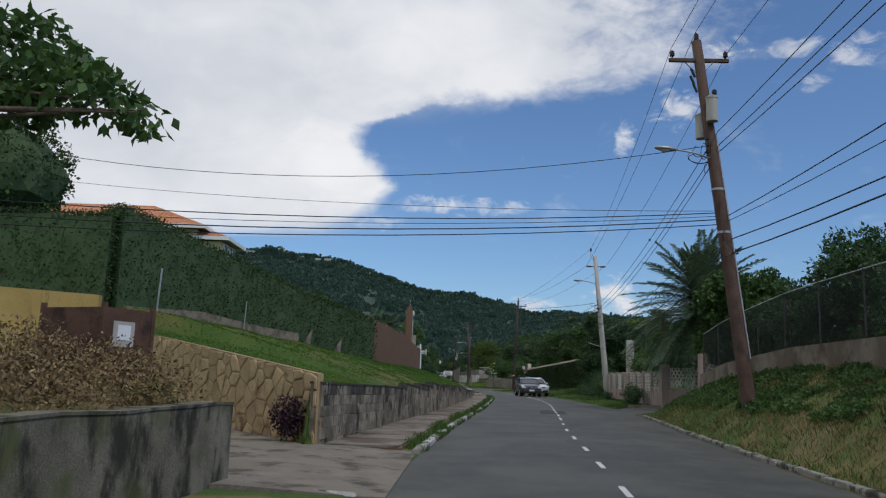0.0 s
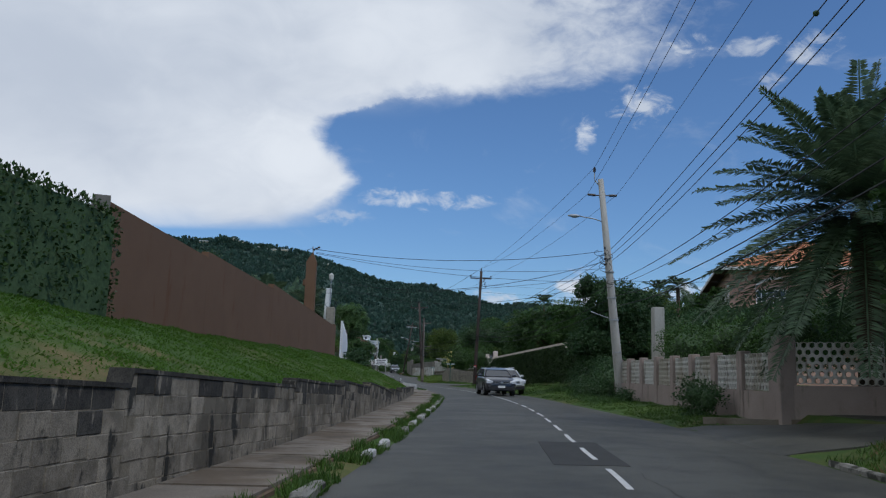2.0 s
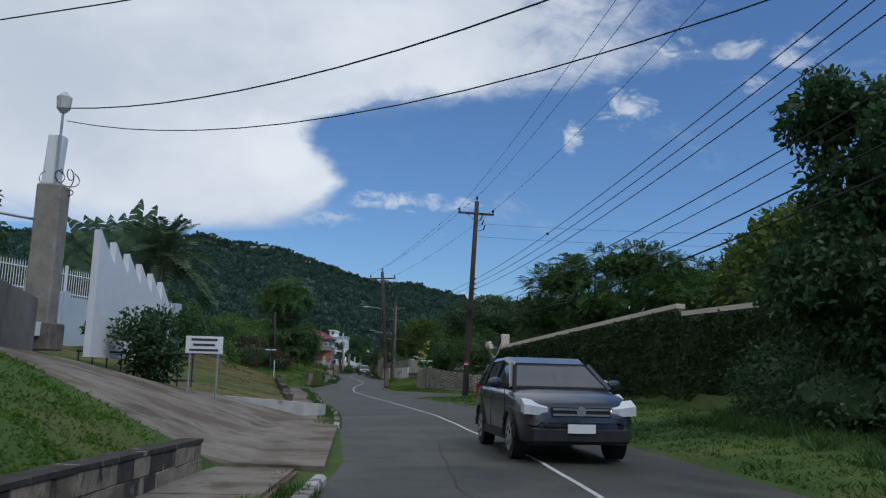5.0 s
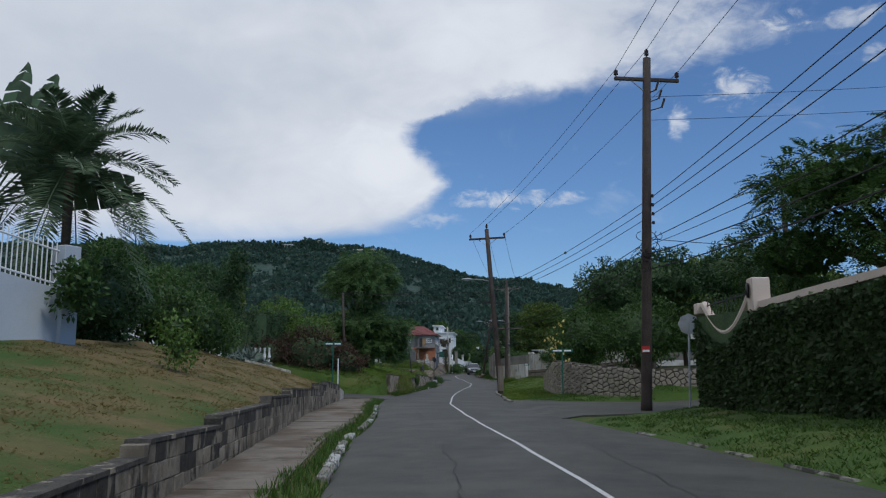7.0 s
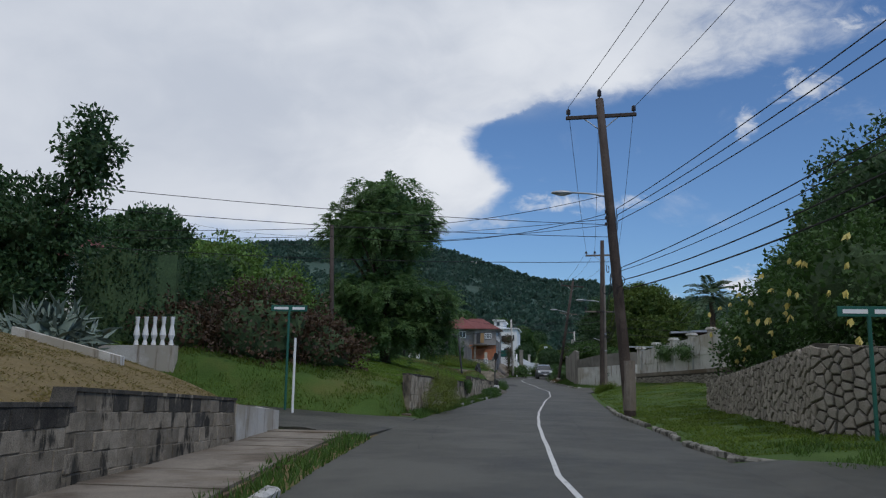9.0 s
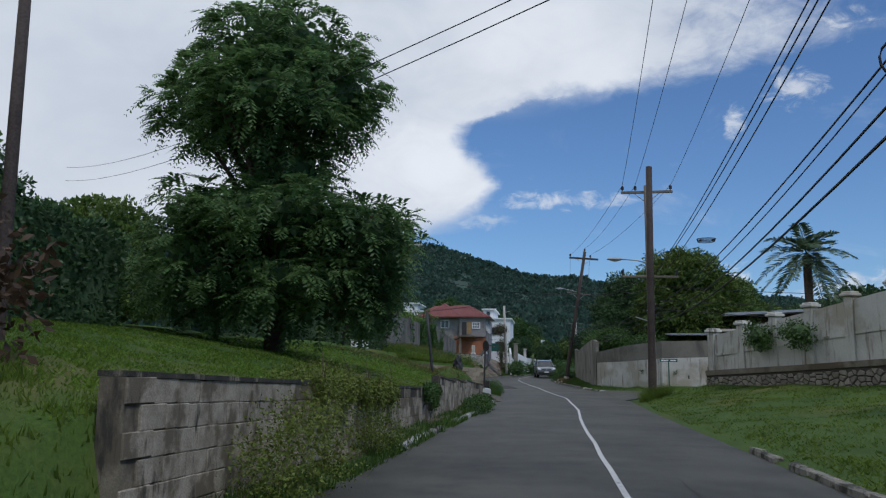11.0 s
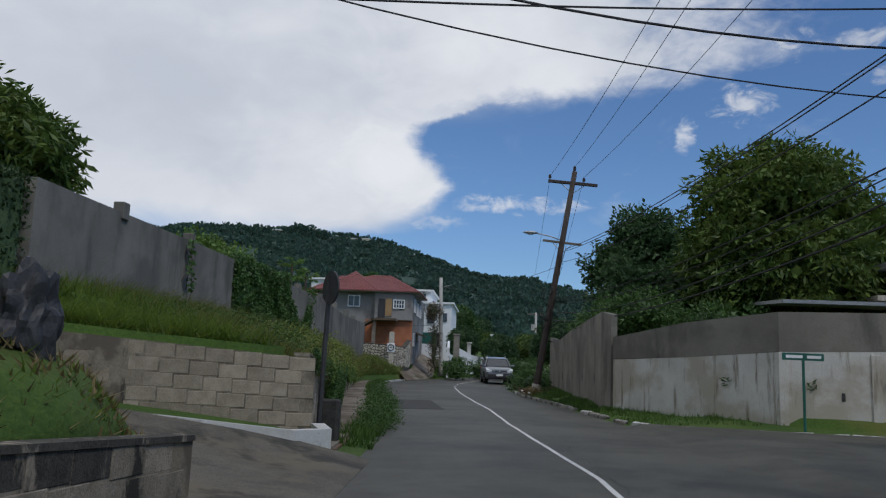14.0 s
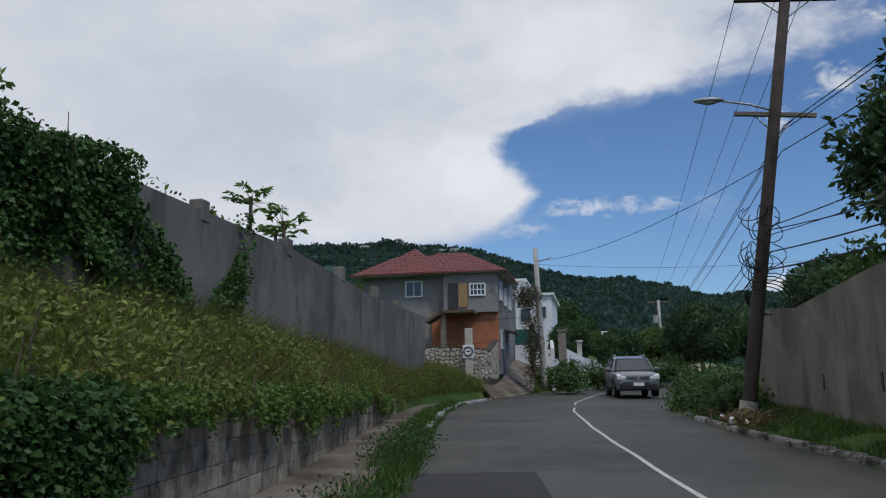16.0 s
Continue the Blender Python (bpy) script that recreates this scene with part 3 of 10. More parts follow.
# ---- the lie of the land ----
# road: y, left edge, centre line, right edge, height
ROAD = [(-60, -8.0, -4.9, -1.6, -.3), (-20, -4.4, -1.3, 2.0, -.2), (0, -2.0, 1.1, 4.4, -.18), (8, -1.0, 2.1, 5.4, -.18), (16, -.2, 2.95, 6.2, -.18), (25, .6, 3.85, 7.3, -.18), (35, 1.7, 5.1, 8.8, -.18),
        (41, 2.4, 5.8, 9.6, -.18), (50, 3.25, 6.85, 10.2, -.17), (57, 3.9, 7.4, 10.3, -.15), (65, 4.5, 7.7, 10.4, -.13), (72, 4.75, 7.75, 10.4, -.11), (85, 3.9, 7.0, 10.0, -.1),
        (91, 3.15, 6.3, 9.6, -.1), (97, 2.3, 5.5, 8.7, -.09), (102, 1.9, 4.8, 7.8, -.09), (107, 1.3, 4.15, 7.0, -.08), (115, .1, 3.2, 5.9, -.07), (125, -.9, 2.7, 5.4, -.06), (132, -.8, 2.5, 5.0, -.05),
        (144, -.65, 2.5, 5.05, 0.02), (151, -.45, 2.65, 5.1, .06), (161, -.6, 2.45, 5.25, .18), (170, -1.3, 1.5, 4.7, .3), (175, -2.0, 1.05, 4.0, .4), (180, -2.8, .4, 3.3, .5),
        (187, -4.0, -.4, 2.3, .64), (194, -5.0, -1.0, 1.9, .78), (200, -5.4, -1.1, 2.2, .9), (208, -4.2, -.2, 3.4, 1.1), (225, 0.2, 3.5, 7.0, 1.5), (250, 7, 10, 13.5, 2.2), (300, 20, 23, 26, 3.4)]


def rl(y): return interp(y, ROAD, 1)
def rc(y): return interp(y, ROAD, 2)
def rr(y): return interp(y, ROAD, 3)
def rz(y): return interp(y, ROAD, 4)


# left of the road: y, face of the low wall, soil behind it, upper line, height there and just beyond it; heights over the road
LEFT = [(-60, -9.6, .9, -16, 2.2, 2.2), (-10, -5.0, .9, -10, 1.7, 1.7), (8, -2.75, .95, -8, 1.6, 1.6), (12.1, -2.25, .92, -7.5, 1.6, 1.6), (12.3, -2.25, .1, -2.9, .1, 1.2), (14.0, -2.1, .1, -5.0, .1, 1.3), (16.0, -2.0, .1, -7.5, .1, .3), (16.95, -1.95, .1, -2.15, .1, .0),
        (17.25, -1.9, 1.2, -2.1, 1.22, .0), (20, -1.6, 1.12, -4.2, 1.55, .02), (25.2, -1.0, 1.02, -8.6, 2.6, .1), (25.5, -1.0, 1.02, -9.5, 3.3, 3.4), (33, -.05, 1.0, -6.1, 2.75, 2.9), (39.5, .7, .92, -3.4, 2.2, 2.3), (41, .82, .9, -3.35, 2.15, 2.2),
        (48, 1.5, .76, -2.9, 2.15, 2.2), (54.9, 2.13, .42, -2.5, 2.15, 2.2), (60, 2.6, .44, -2.2, 2.15, 2.2), (70, 3.2, .38, -1.6, 2.1, 2.1), (70.4, 3.4, .05, -2.0, 1.9, 1.9), (78.6, 3.1, .05, -4, 1.8, 1.8), (82.2, 3.2, .05, -4.5, 1.4, 1.8),
        (82.7, 3.0, .3, -7, 2.0, 2.0), (86, 2.35, .5, -9.9, 2.05, 2.1), (91, 1.6, .55, -8.0, 2.05, 2.1), (98.6, .45, .65, -5.0, 2.05, 2.1), (105.4, -.65, .8, -5.6, 2.2, 2.3), (112.6, -1.55, .85, -6.4, 2.1, 2.2), (117.6, -2.05, .66, -7, 1.95, 2.0), (121.2, -2.6, .34, -7.2, 1.7, 1.75),
        (121.7, -2.7, .08, -12, .5, .6), (127, -2.0, .08, -12, .6, .7), (127.8, -1.5, .6, -10, 2.0, 2.1), (129.4, -1.3, 1.0, -9, 2.3, 2.4), (142, -1.25, .84, -8, 2.2, 2.3), (151.5, -1.3, .8, -8.3, 2.3, 2.4), (155.0, -1.2, .72, -6.6, 2.15, 2.3), (157.1, -1.05, .62, -4.6, 1.8, 2.0),
        (157.5, -1.0, .06, -6.5, .75, 2.2), (160.0, -1.1, .06, -6.5, .95, 1.9), (160.9, -1.15, .1, -5.1, .85, 1.75), (162.0, -1.2, .2, -3.35, .6, 1.6), (162.9, -1.3, .2, -1.85, .38, 1.5), (163.3, -1.7, .95, -6.5, 2.3, 2.5), (170, -2.75, 1.0, -6.4, 2.3, 2.5), (180, -4.2, 1.0, -6.3, 2.1, 2.4), (190, -5.8, .6, -6.5, 1.6, 2.0), (197, -6.6, .45, -7.3, 1.05, 1.6),
        (201, -5.95, .4, -7.7, 1.2, 1.5), (204.3, -5.1, .35, -7.7, 1.4, 1.5), (205.7, -5.3, .6, -8.2, 1.4, 1.5), (206.4, -5.3, .5, -9, 1.3, 1.4), (208, -4.9, .3, -6.5, 1.15, 1.4), (210, -4.4, .3, -6.5, 1.35, 1.5), (217, -2.6, .5, -6.5, 1.55, 1.8), (225, -1.2, .5, -14, 1.8, 1.9), (260, 0, 1, -12, 3, 3), (300, 10, 1, 0, 3, 3)]
# right of it: y, the wall's or fence's line, ground before it, ground behind it
RIGHT = [(-60, 4.5, 2.0, 2.3), (-10, 8.4, 2.0, 2.3), (10, 10.0, 2.0, 2.4), (26, 10.75, 2.0, 2.4), (33, 11.25, 1.7, 2.2), (37.2, 11.6, 1.15, 1.4), (39.5, 12.2, .3, .5), (46, 12.6, .22, .5), (64, 13.3, .35, .6), (74, 14.6, .5, .8),
         (84, 14.5, .6, 1.0), (99, 11.15, .5, .7), (103.5, 10.7, .42, .6), (105, 11.5, .06, .1), (115.5, 12.0, .06, .1), (116.6, 11.6, .3, 1.0), (118, 9.4, .3, 1.0), (121, 8.15, .3, 1.0), (132.5, 8.3, .28, .9), (135, 10, .35, .6), (146, 14, 1.0, 1.6),
         (150, 12.3, 1.0, 1.5), (157.2, 8.2, .85, 1.4), (159.5, 9.5, .35, .4), (161, 14, .05, .1), (170.3, 14, .05, .1), (171.5, 8.4, .2, .4), (175.9, 4.65, .22, .5), (190, 3.9, .45, .6), (196, 5.5, .7, .9), (210, 9, .6, .9), (230, 14, .7, 1.0), (300, 34, .8, 1)]


def profile(y):
    z = rz(y)
    le, re = rl(y), rr(y)
    w, zw, h, zh, zd = (interp(y, LEFT, k) for k in (1, 2, 3, 4, 5))
    v, zv, zb = (interp(y, RIGHT, k) for k in (1, 2, 3))
    rise = 5.0
    pts = [(-4000, -3), (-900, 4), (-300, 8), (-120, z + zd + rise), (h - 14, z + zd + 1.0), (h - .12, z + zd), (h, z + zh)]
    n = 8
    for k in range(1, n):
        f = k / n
        bow = 0.18 * math.sin(math.pi * f)
        pts.append((h + (w - .25 - h) * f, z + zh + (zw - zh) * f + bow * (zh - zw) * 0.5))
    pts += [(w - .25, z + zw), (w - .06, z + min(zw, .1)), (w + .02, z + .06), (le - .02, z + .02), (le + .3, z - .12), (re - .3, z - .12), (re + .02, z + .02), (re + .35, z + .07)]
    n = 6
    for k in range(1, n):
        f = k / n
        pts.append((re + .35 + (v - re - .35) * f, z + .07 + (zv - .07) * (f ** 0.8)))
    pts += [(v, z + zv), (v + .3, z + zb), (v + 12, z + zb + .3), (80, z + 1.0), (300, 4), (900, 2), (4000, -3)]
    return pts


# stretches that are paved, where the ground lies even: x and y from, to
PAVED = [(-13, -.1, 11.4, 17.2), (-13, -2.0, 17, 25.6), (-5, 5, 70.3, 82.4), (-42, -.5, 121.5, 127.8), (5.5, 42, 104, 117.5), (4.5, 42, 160, 171.2), (-15, -.2, 157.2, 163.2), (9.2, 15.5, 38.7, 46.9), (-6.6, -2.8, 201, 226)]


def wobble(x, y):
    if any(a < x < b and c < y < d for a, b, c, d in PAVED):
        return 0.0
    if x > rl(y) - .3 and x < rr(y) + .3 or abs(x - interp(y, LEFT, 1)) < .3:
        return 0.0
    return 0.09 * noise.noise(Vector((x * .5, y * .5, 0))) + 0.04 * noise.noise(Vector((x * 1.7, y * 1.7, 5)))


@functools.lru_cache(None)
def cut(k):
    p = profile(k / 40)
    return np.array([a for a, _ in p]), np.array([b for _, b in p])


def gz(x, y):
    """Height of the ground at x, y."""
    xs, zs = cut(round(y * 40))
    return float(np.interp(x, xs, zs)) + wobble(x, y)


def dryness(x, y):
    """How dry the grass is: the bank at the start, the brown lawn, the worn verges."""
    d = 0.28 * noise.noise(Vector((x * .13, y * .13, 3)))
    if x < rl(y):
        if y < 11.5:
            d += .75
        elif 17 < y < 38:
            d += .28 + .25 * max(0, min(1, (x - interp(y, LEFT, 1) + 3.2) / 2))
        elif 79 < y < 121.6:
            d += .5 + .3 * max(0, min(1, (y - 96) / 8))
        elif 129 < y < 157:
            d += .22
        elif 163 < y:
            d += .1
    elif y < 36:
        d += .5
    elif y < 104:
        d += .25
    return max(0.0, d)


def build_ground():
    ys = sorted(set([-4000, -900, -300, -120, 330, 380, 480, 700, 1500, 4000] + list(range(-60, -8, 4)) + [y * 0.5 for y in range(-16, 440)] + list(range(220, 301, 4))
                    + [k[0] for k in LEFT] + [k[0] for k in RIGHT]))
    verts, faces, dry = [], [], []
    m = None
    for y in ys:
        yy = max(-60, min(300, y))
        p = profile(yy)
        shift = 0 if yy == y else (y - yy) * (0.35 if y > 300 else 0.18)
        m = len(p)
        for i, (x, z) in enumerate(p):
            far = abs(x) > 100
            if y < -60 or y > 300:
                z = z if abs(y) < 700 else -3
            wob = wobble(x, yy) if 4 < i < m - 5 else 0
            verts.append((x if far else x + shift, y, z + wob))
            dry.append(dryness(x, yy))
    for j in range(len(ys) - 1):
        for i in range(m - 1):
            a = j * m + i
            faces.append((a, a + 1, a + m + 1, a + m))
    me = mesh_of("ground", verts, faces, GRASS, True)
    at = me.attributes.new("dry", "FLOAT", "POINT")
    at.data.foreach_set("value", dry)
    tagged(new("ground", me), "grassy roadside ground with green lawns and dry banks", "ground", kind="structure")


def ribbon(name, mat, ys, left, right, height, label, category, kind="structure", skirt=0.0, parent=None, cols=1):
    """A strip of ground between two lines left(y) and right(y)."""
    verts, faces = [], []
    n = cols + 1
    for y in ys:
        a, b, z = left(y), right(y), height(y)
        for c in range(n):
            f = c / cols
            crown_z = 0.05 * (1 - (2 * f - 1) ** 2) if cols > 2 else 0
            verts.append((a + (b - a) * f, y, z + crown_z))
    for j in range(len(ys) - 1):
        for c in range(cols):
            k = j * n + c
            faces.append((k, k + 1, k + n + 1, k + n))
    if skirt:
        base = len(verts)
        for j, y in enumerate(ys):
            verts += [(left(y), y, height(y) - skirt), (right(y), y, height(y) - skirt)]
        for j in range(len(ys) - 1):
            faces.append((base + 2 * j, j * n, (j + 1) * n, base + 2 * j + 2))
            faces.append((j * n + cols, base + 2 * j + 1, base + 2 * j + 3, (j + 1) * n + cols))
        last = (len(ys) - 1) * n
        faces.append((base, base + 1, cols, 0))
        faces.append((last, last + cols, base + 2 * len(ys) - 1, base + 2 * len(ys) - 2))
    ob = tagged(new(name, mesh_of(name, verts, faces, mat, cols > 2)), label, category, kind=kind)
    return put(ob, parent)


def frange(a, b, step):
    n = max(1, int(round((b - a) / step)))
    return [a + (b - a) * k / n for k in range(n + 1)]


def ragged(f, amp, seed, freq=0.9):
    return lambda y: f(y) + amp * noise.noise(Vector((y * freq, seed, 0))) + amp * 0.5 * noise.noise(Vector((y * freq * 3.1, seed, 4)))


build_ground()
ribbon("road", ASPHALT, frange(-60, 300, 0.5), ragged(rl, .12, 1), ragged(rr, .14, 2), lambda y: rz(y) + .0, "grey worn asphalt road with a white centre line", "road", cols=8)


def slab_road(name, pts, z, mat, label, level=None):
    """Paving over the corners pts, laid on the ground a little above it."""
    bm = bmesh.new()
    bm.faces.new([bm.verts.new((x, y, 0)) for x, y, *_ in pts])
    xs, ys = [p[0] for p in pts], [p[1] for p in pts]
    for lo, hi, axis, step in ((min(xs), max(xs), 0, .7), (min(ys), max(ys), 1, .5)):
        k = math.ceil(lo / step) * step
        while k < hi:
            co, no = [0, 0, 0], [0, 0, 0]
            co[axis], no[axis] = k, 1
            bmesh.ops.bisect_plane(bm, geom=bm.verts[:] + bm.edges[:] + bm.faces[:], plane_co=co, plane_no=no)
            k += step
    for v in bm.verts:
        v.co.z = (level(v.co.x, v.co.y) if level else max(gz(v.co.x, v.co.y), rz(v.co.y) - .05)) + z + .02
    rim = [e for e in bm.edges if e.is_boundary]
    g = bmesh.ops.extrude_edge_only(bm, edges=rim)
    for v in g["geom"]:
        if isinstance(v, bmesh.types.BMVert):
            v.co.z -= .2
    return tagged(part(name, bm, mat, None), label, "road", kind="structure")


def centre_line():
    """The centre line: short worn dashes at first, then one unbroken line."""
    v, f = [], []

    def strip(a, b, w=.042):
        ys = frange(a, b, .5)
        k = len(v)
        for y in ys:
            dx = rc(y + .2) - rc(y - .2)
            x = rc(y) - .01 + .03 * noise.noise(Vector((y * .4, 0, 8)))
            z = rz(y) + .056
            v.extend([(x - w, y, z), (x + w, y, z)])
        for i in range(len(ys) - 1):
            f.append((k + 2 * i, k + 2 * i + 1, k + 2 * i + 3, k + 2 * i + 2))
    y = -20.0
    while y < 62:
        strip(y, y + (1.0 if y < 30 else 2.0))
        y += 3.2
    strip(62, 196, .036)
    strip(198, 214, .036)
    return tagged(new("centre_line", mesh_of("centre_line", v, f, LINE)), "white painted road centre line, worn and patchy", "road marking", kind="structure")


centre_line()

# ---- walls, pavements, side roads ----
def wall_run(name, pts, thick, mat, label, category="wall", cap=None, cap_mat=None, kind="structure", base=.3):
    """A wall along pts [(x, y, foot, top)], with a capping (height, overhang) if given."""
    def strip(bm, lo, hi, th):
        rows = []
        for i, p in enumerate(pts):
            a, b = pts[max(0, i - 1)], pts[min(len(pts) - 1, i + 1)]
            d = Vector((b[0] - a[0], b[1] - a[1], 0))
            d = d.normalized() if d.length > 1e-6 else Vector((0, 1, 0))
            nn = Vector((d.y, -d.x, 0)) * th / 2
            c = Vector((p[0], p[1], 0))
            rows.append([bm.verts.new(c + s * nn + Vector((0, 0, z))) for s, z in ((1, lo(p)), (1, hi(p)), (-1, hi(p)), (-1, lo(p)))])
        for a, b in zip(rows, rows[1:]):
            for k in range(4):
                bm.faces.new((a[k], a[(k + 1) % 4], b[(k + 1) % 4], b[k]))
        bm.faces.new(rows[0])
        bm.faces.new(rows[-1][::-1])
        return bm
    ob = part(name, strip(bmesh.new(), lambda p: p[2] - base, lambda p: p[3], thick), mat, None, "")
    tagged(ob, label, category, kind=kind)
    if cap:
        part("coping", strip(bmesh.new(), lambda p: p[3] + .002, lambda p: p[3] + cap[0], thick + cap[1] * 2), cap_mat or mat, ob)
    return ob


def along(pts, s):
    """The place and heading at s metres along a plan line of (x, y, ...) points."""
    for a, b in zip(pts, pts[1:]):
        d = math.hypot(b[0] - a[0], b[1] - a[1])
        if s <= d or b is pts[-1]:
            f = s / d
            return [p + (q - p) * f for p, q in zip(a, b)], math.atan2(b[1] - a[1], b[0] - a[0])
        s -= d


def plan_length(pts):
    return sum(math.hypot(b[0] - a[0], b[1] - a[1]) for a, b in zip(pts, pts[1:]))


def brick_mesh(l, w, h, name="block", mat=BLOCK):
    bm = boxes(((0, 0, 0), (l, w, h), None, .007))
    me = bpy.data.meshes.new(name)
    bm.to_mesh(me)
    bm.free()
    me.materials.append(mat)
    return me


BLOCK_MESHES = [brick_mesh(.394, .22, .195), brick_mesh(.391, .226, .194), brick_mesh(.394, .216, .195)]
PALE_MESHES = [brick_mesh(.388, .22, .19, mat=BLOCK_PALE), brick_mesh(.385, .226, .189, mat=BLOCK_PALE)]
OLD_MESHES = [brick_mesh(.394, .22, .195, mat=BLOCK_OLD), brick_mesh(.391, .226, .194, mat=BLOCK_OLD), brick_mesh(.394, .216, .195, mat=BLOCK_OLD)]

BLACK_MESHES = [brick_mesh(.394, .22, .195, mat=BLOCK_BLACK), brick_mesh(.391, .226, .194, mat=BLOCK_BLACK), brick_mesh(.394, .216, .195, mat=BLOCK_BLACK)]


def low_wall(name, y0, y1, tops, label, own=(0, 0), old=lambda y: False, cap=BLOCK):
    """The low block wall beside the pavement from y0 to y1. tops: (y, height over the road); own: the stretch whose blocks are pieces of their own; old: where it is black with mould."""
    rng = random.Random(name)
    def line(y): return interp(y, LEFT, 1) - .1
    def top(y): return rz(y) + interp(y, tops, 1)
    ys = sorted(set(frange(y0, y1, 1.0) + [t[0] for t in tops if y0 < t[0] < y1]))
    wall = wall_run(name, [(line(y), y, rz(y), top(y) - .006) for y in ys], .208, MORTAR, label, cap=(.045, .02), cap_mat=cap)
    rest = []
    course = 0
    for course in range(8):
        y = y0 + .2 + (.2 if course % 2 else 0)
        while y < y1 - .15:
            zt = top(y) - .1 - .2 * course
            if zt > rz(y) - .05:
                ang = math.atan2(.4, line(y + .2) - line(y - .2))
                m = Matrix.Translation((line(y) + rng.uniform(-.004, .006), y, zt + rng.uniform(-.003, .003))) @ Matrix.Rotation(ang + rng.uniform(-.01, .01), 4, "Z")
                me = rng.choice((BLACK_MESHES if course == 0 and rng.random() < .06 else BLOCK_MESHES) if not old(y) else BLACK_MESHES if course == 0 and rng.random() < .6 or course == 1 and rng.random() < .14 else OLD_MESHES)
                if own[0] <= y < own[1]:
                    b = put(new("block", me), wall)
                    b.matrix_basis = m
                else:
                    rest.append((me, m))
            y += .4 * math.sin(math.atan2(.4, line(y + .2) - line(y - .2)))
    if rest:
        for mat in {me.materials[0].name: me.materials[0] for me, _ in rest}.values():
            v, f = [], []
            for me, m in rest:
                if me.materials[0] is mat:
                    k = len(v)
                    v.extend(m @ q.co for q in me.vertices)
                    f.extend(tuple(k + i for i in p.vertices) for p in me.polygons)
            tagged(pmesh("blocks", v, f, mat, wall), kind="stuff")
    return wall


wall_run("wall_1", [(interp(y, LEFT, 1) - .1, y, rz(y), rz(y) + .97 + .03 * noise.noise(Vector((y, 0, 2)))) for y in frange(-8, 12.05, .5)], .22, MOSSY, "mossy grey rendered garden wall stained black", cap=(.03, .012), cap_mat=MOSSY)
low_wall("wall_2", 17.1, 69.8, [(17, 1.2), (24, 1.1), (27.1, 1.03), (27.15, 1.16), (30.05, 1.02), (30.1, 1.16), (32.85, 1.06), (32.9, 1.2), (39, .97), (39.05, 1.09), (44, .92), (44.05, 1.02), (48.5, .8), (48.55, .93), (52, .74),
                                 (55.1, .46), (55.15, .62), (58.7, .44), (58.75, .6), (62, .53), (66, .5), (70, .44)],
         "grey concrete block retaining wall with black streaks", (17, 44), lambda y: True, BLOCK_BLACK)
low_wall("wall_3", 85.6, 117.8, [(85, .55), (88.5, .55), (88.55, .7), (92, .62), (92.05, .75), (97, .72), (97.05, .86), (101, .8), (101.05, .95), (109.1, .78), (109.15, .98), (112.4, .87), (112.45, 1.02), (118, .76)],
         "stepped concrete block wall with black streaks below a dry lawn", (92, 117.8), lambda y: True, BLOCK_BLACK)
low_wall("wall_4", 129.2, 157.1, [(129, 1.25), (135, 1.1), (142, .9), (144.6, .86), (144.65, .96), (145.5, .94), (145.55, 1.13), (149.4, .94), (149.45, 1.04), (152.5, .87), (152.55, .94), (157, .7)],
         "weathered concrete block wall beside the green lawn", (138, 158), lambda y: y > 154.5, BLOCK_BLACK)
low_wall("wall_5", 163.4, 192, [(163, 1.4), (168, 1.3), (176, 1.15), (185, .9), (192, .5)], "overgrown concrete block wall beside the pavement", (163, 182))
wall_run("wall_6", [(-1.55, 163.05, .2, 1.55), (-5.2, 160.95, .8, 1.8), (-7.6, 159.6, .9, 1.95)], .2, MORTAR, "pale concrete block wall at the lane's corner")


def face_blocks(wall, a, b, z0, z1, top0, top1):
    """Blocks on a wall that crosses the lane's corner from a to b."""
    rng = random.Random(4)
    L = math.hypot(b[0] - a[0], b[1] - a[1])
    ang = math.atan2(b[1] - a[1], b[0] - a[0])
    for course in range(8):
        s = .2 + (.2 if course % 2 else 0)
        while s < L - .1:
            f = s / L
            z = top0 + (top1 - top0) * f - .1 - .2 * course
            if z > z0 + (z1 - z0) * f:
                o = put(new("block", rng.choice(PALE_MESHES)), wall)
                o.matrix_basis = Matrix.Translation((a[0] + (b[0] - a[0]) * f, a[1] + (b[1] - a[1]) * f, z)) @ Matrix.Rotation(ang, 4, "Z")
            s += .4


face_blocks(bpy.data.objects["wall_6"], (-1.55, 163.05), (-7.6, 159.6), .3, 1.0, 1.55, 1.95)


# ---- stones laid without order ----
def clip_poly(poly, n, d):
    out = []
    for i in range(len(poly)):
        p, q = poly[i], poly[(i + 1) % len(poly)]
        a, b = p[0] * n[0] + p[1] * n[1] - d, q[0] * n[0] + q[1] * n[1] - d
        if a <= 0:
            out.append(p)
        if (a < 0 < b) or (b < 0 < a):
            t = a / (a - b)
            out.append((p[0] + (q[0] - p[0]) * t, p[1] + (q[1] - p[1]) * t))
    return out


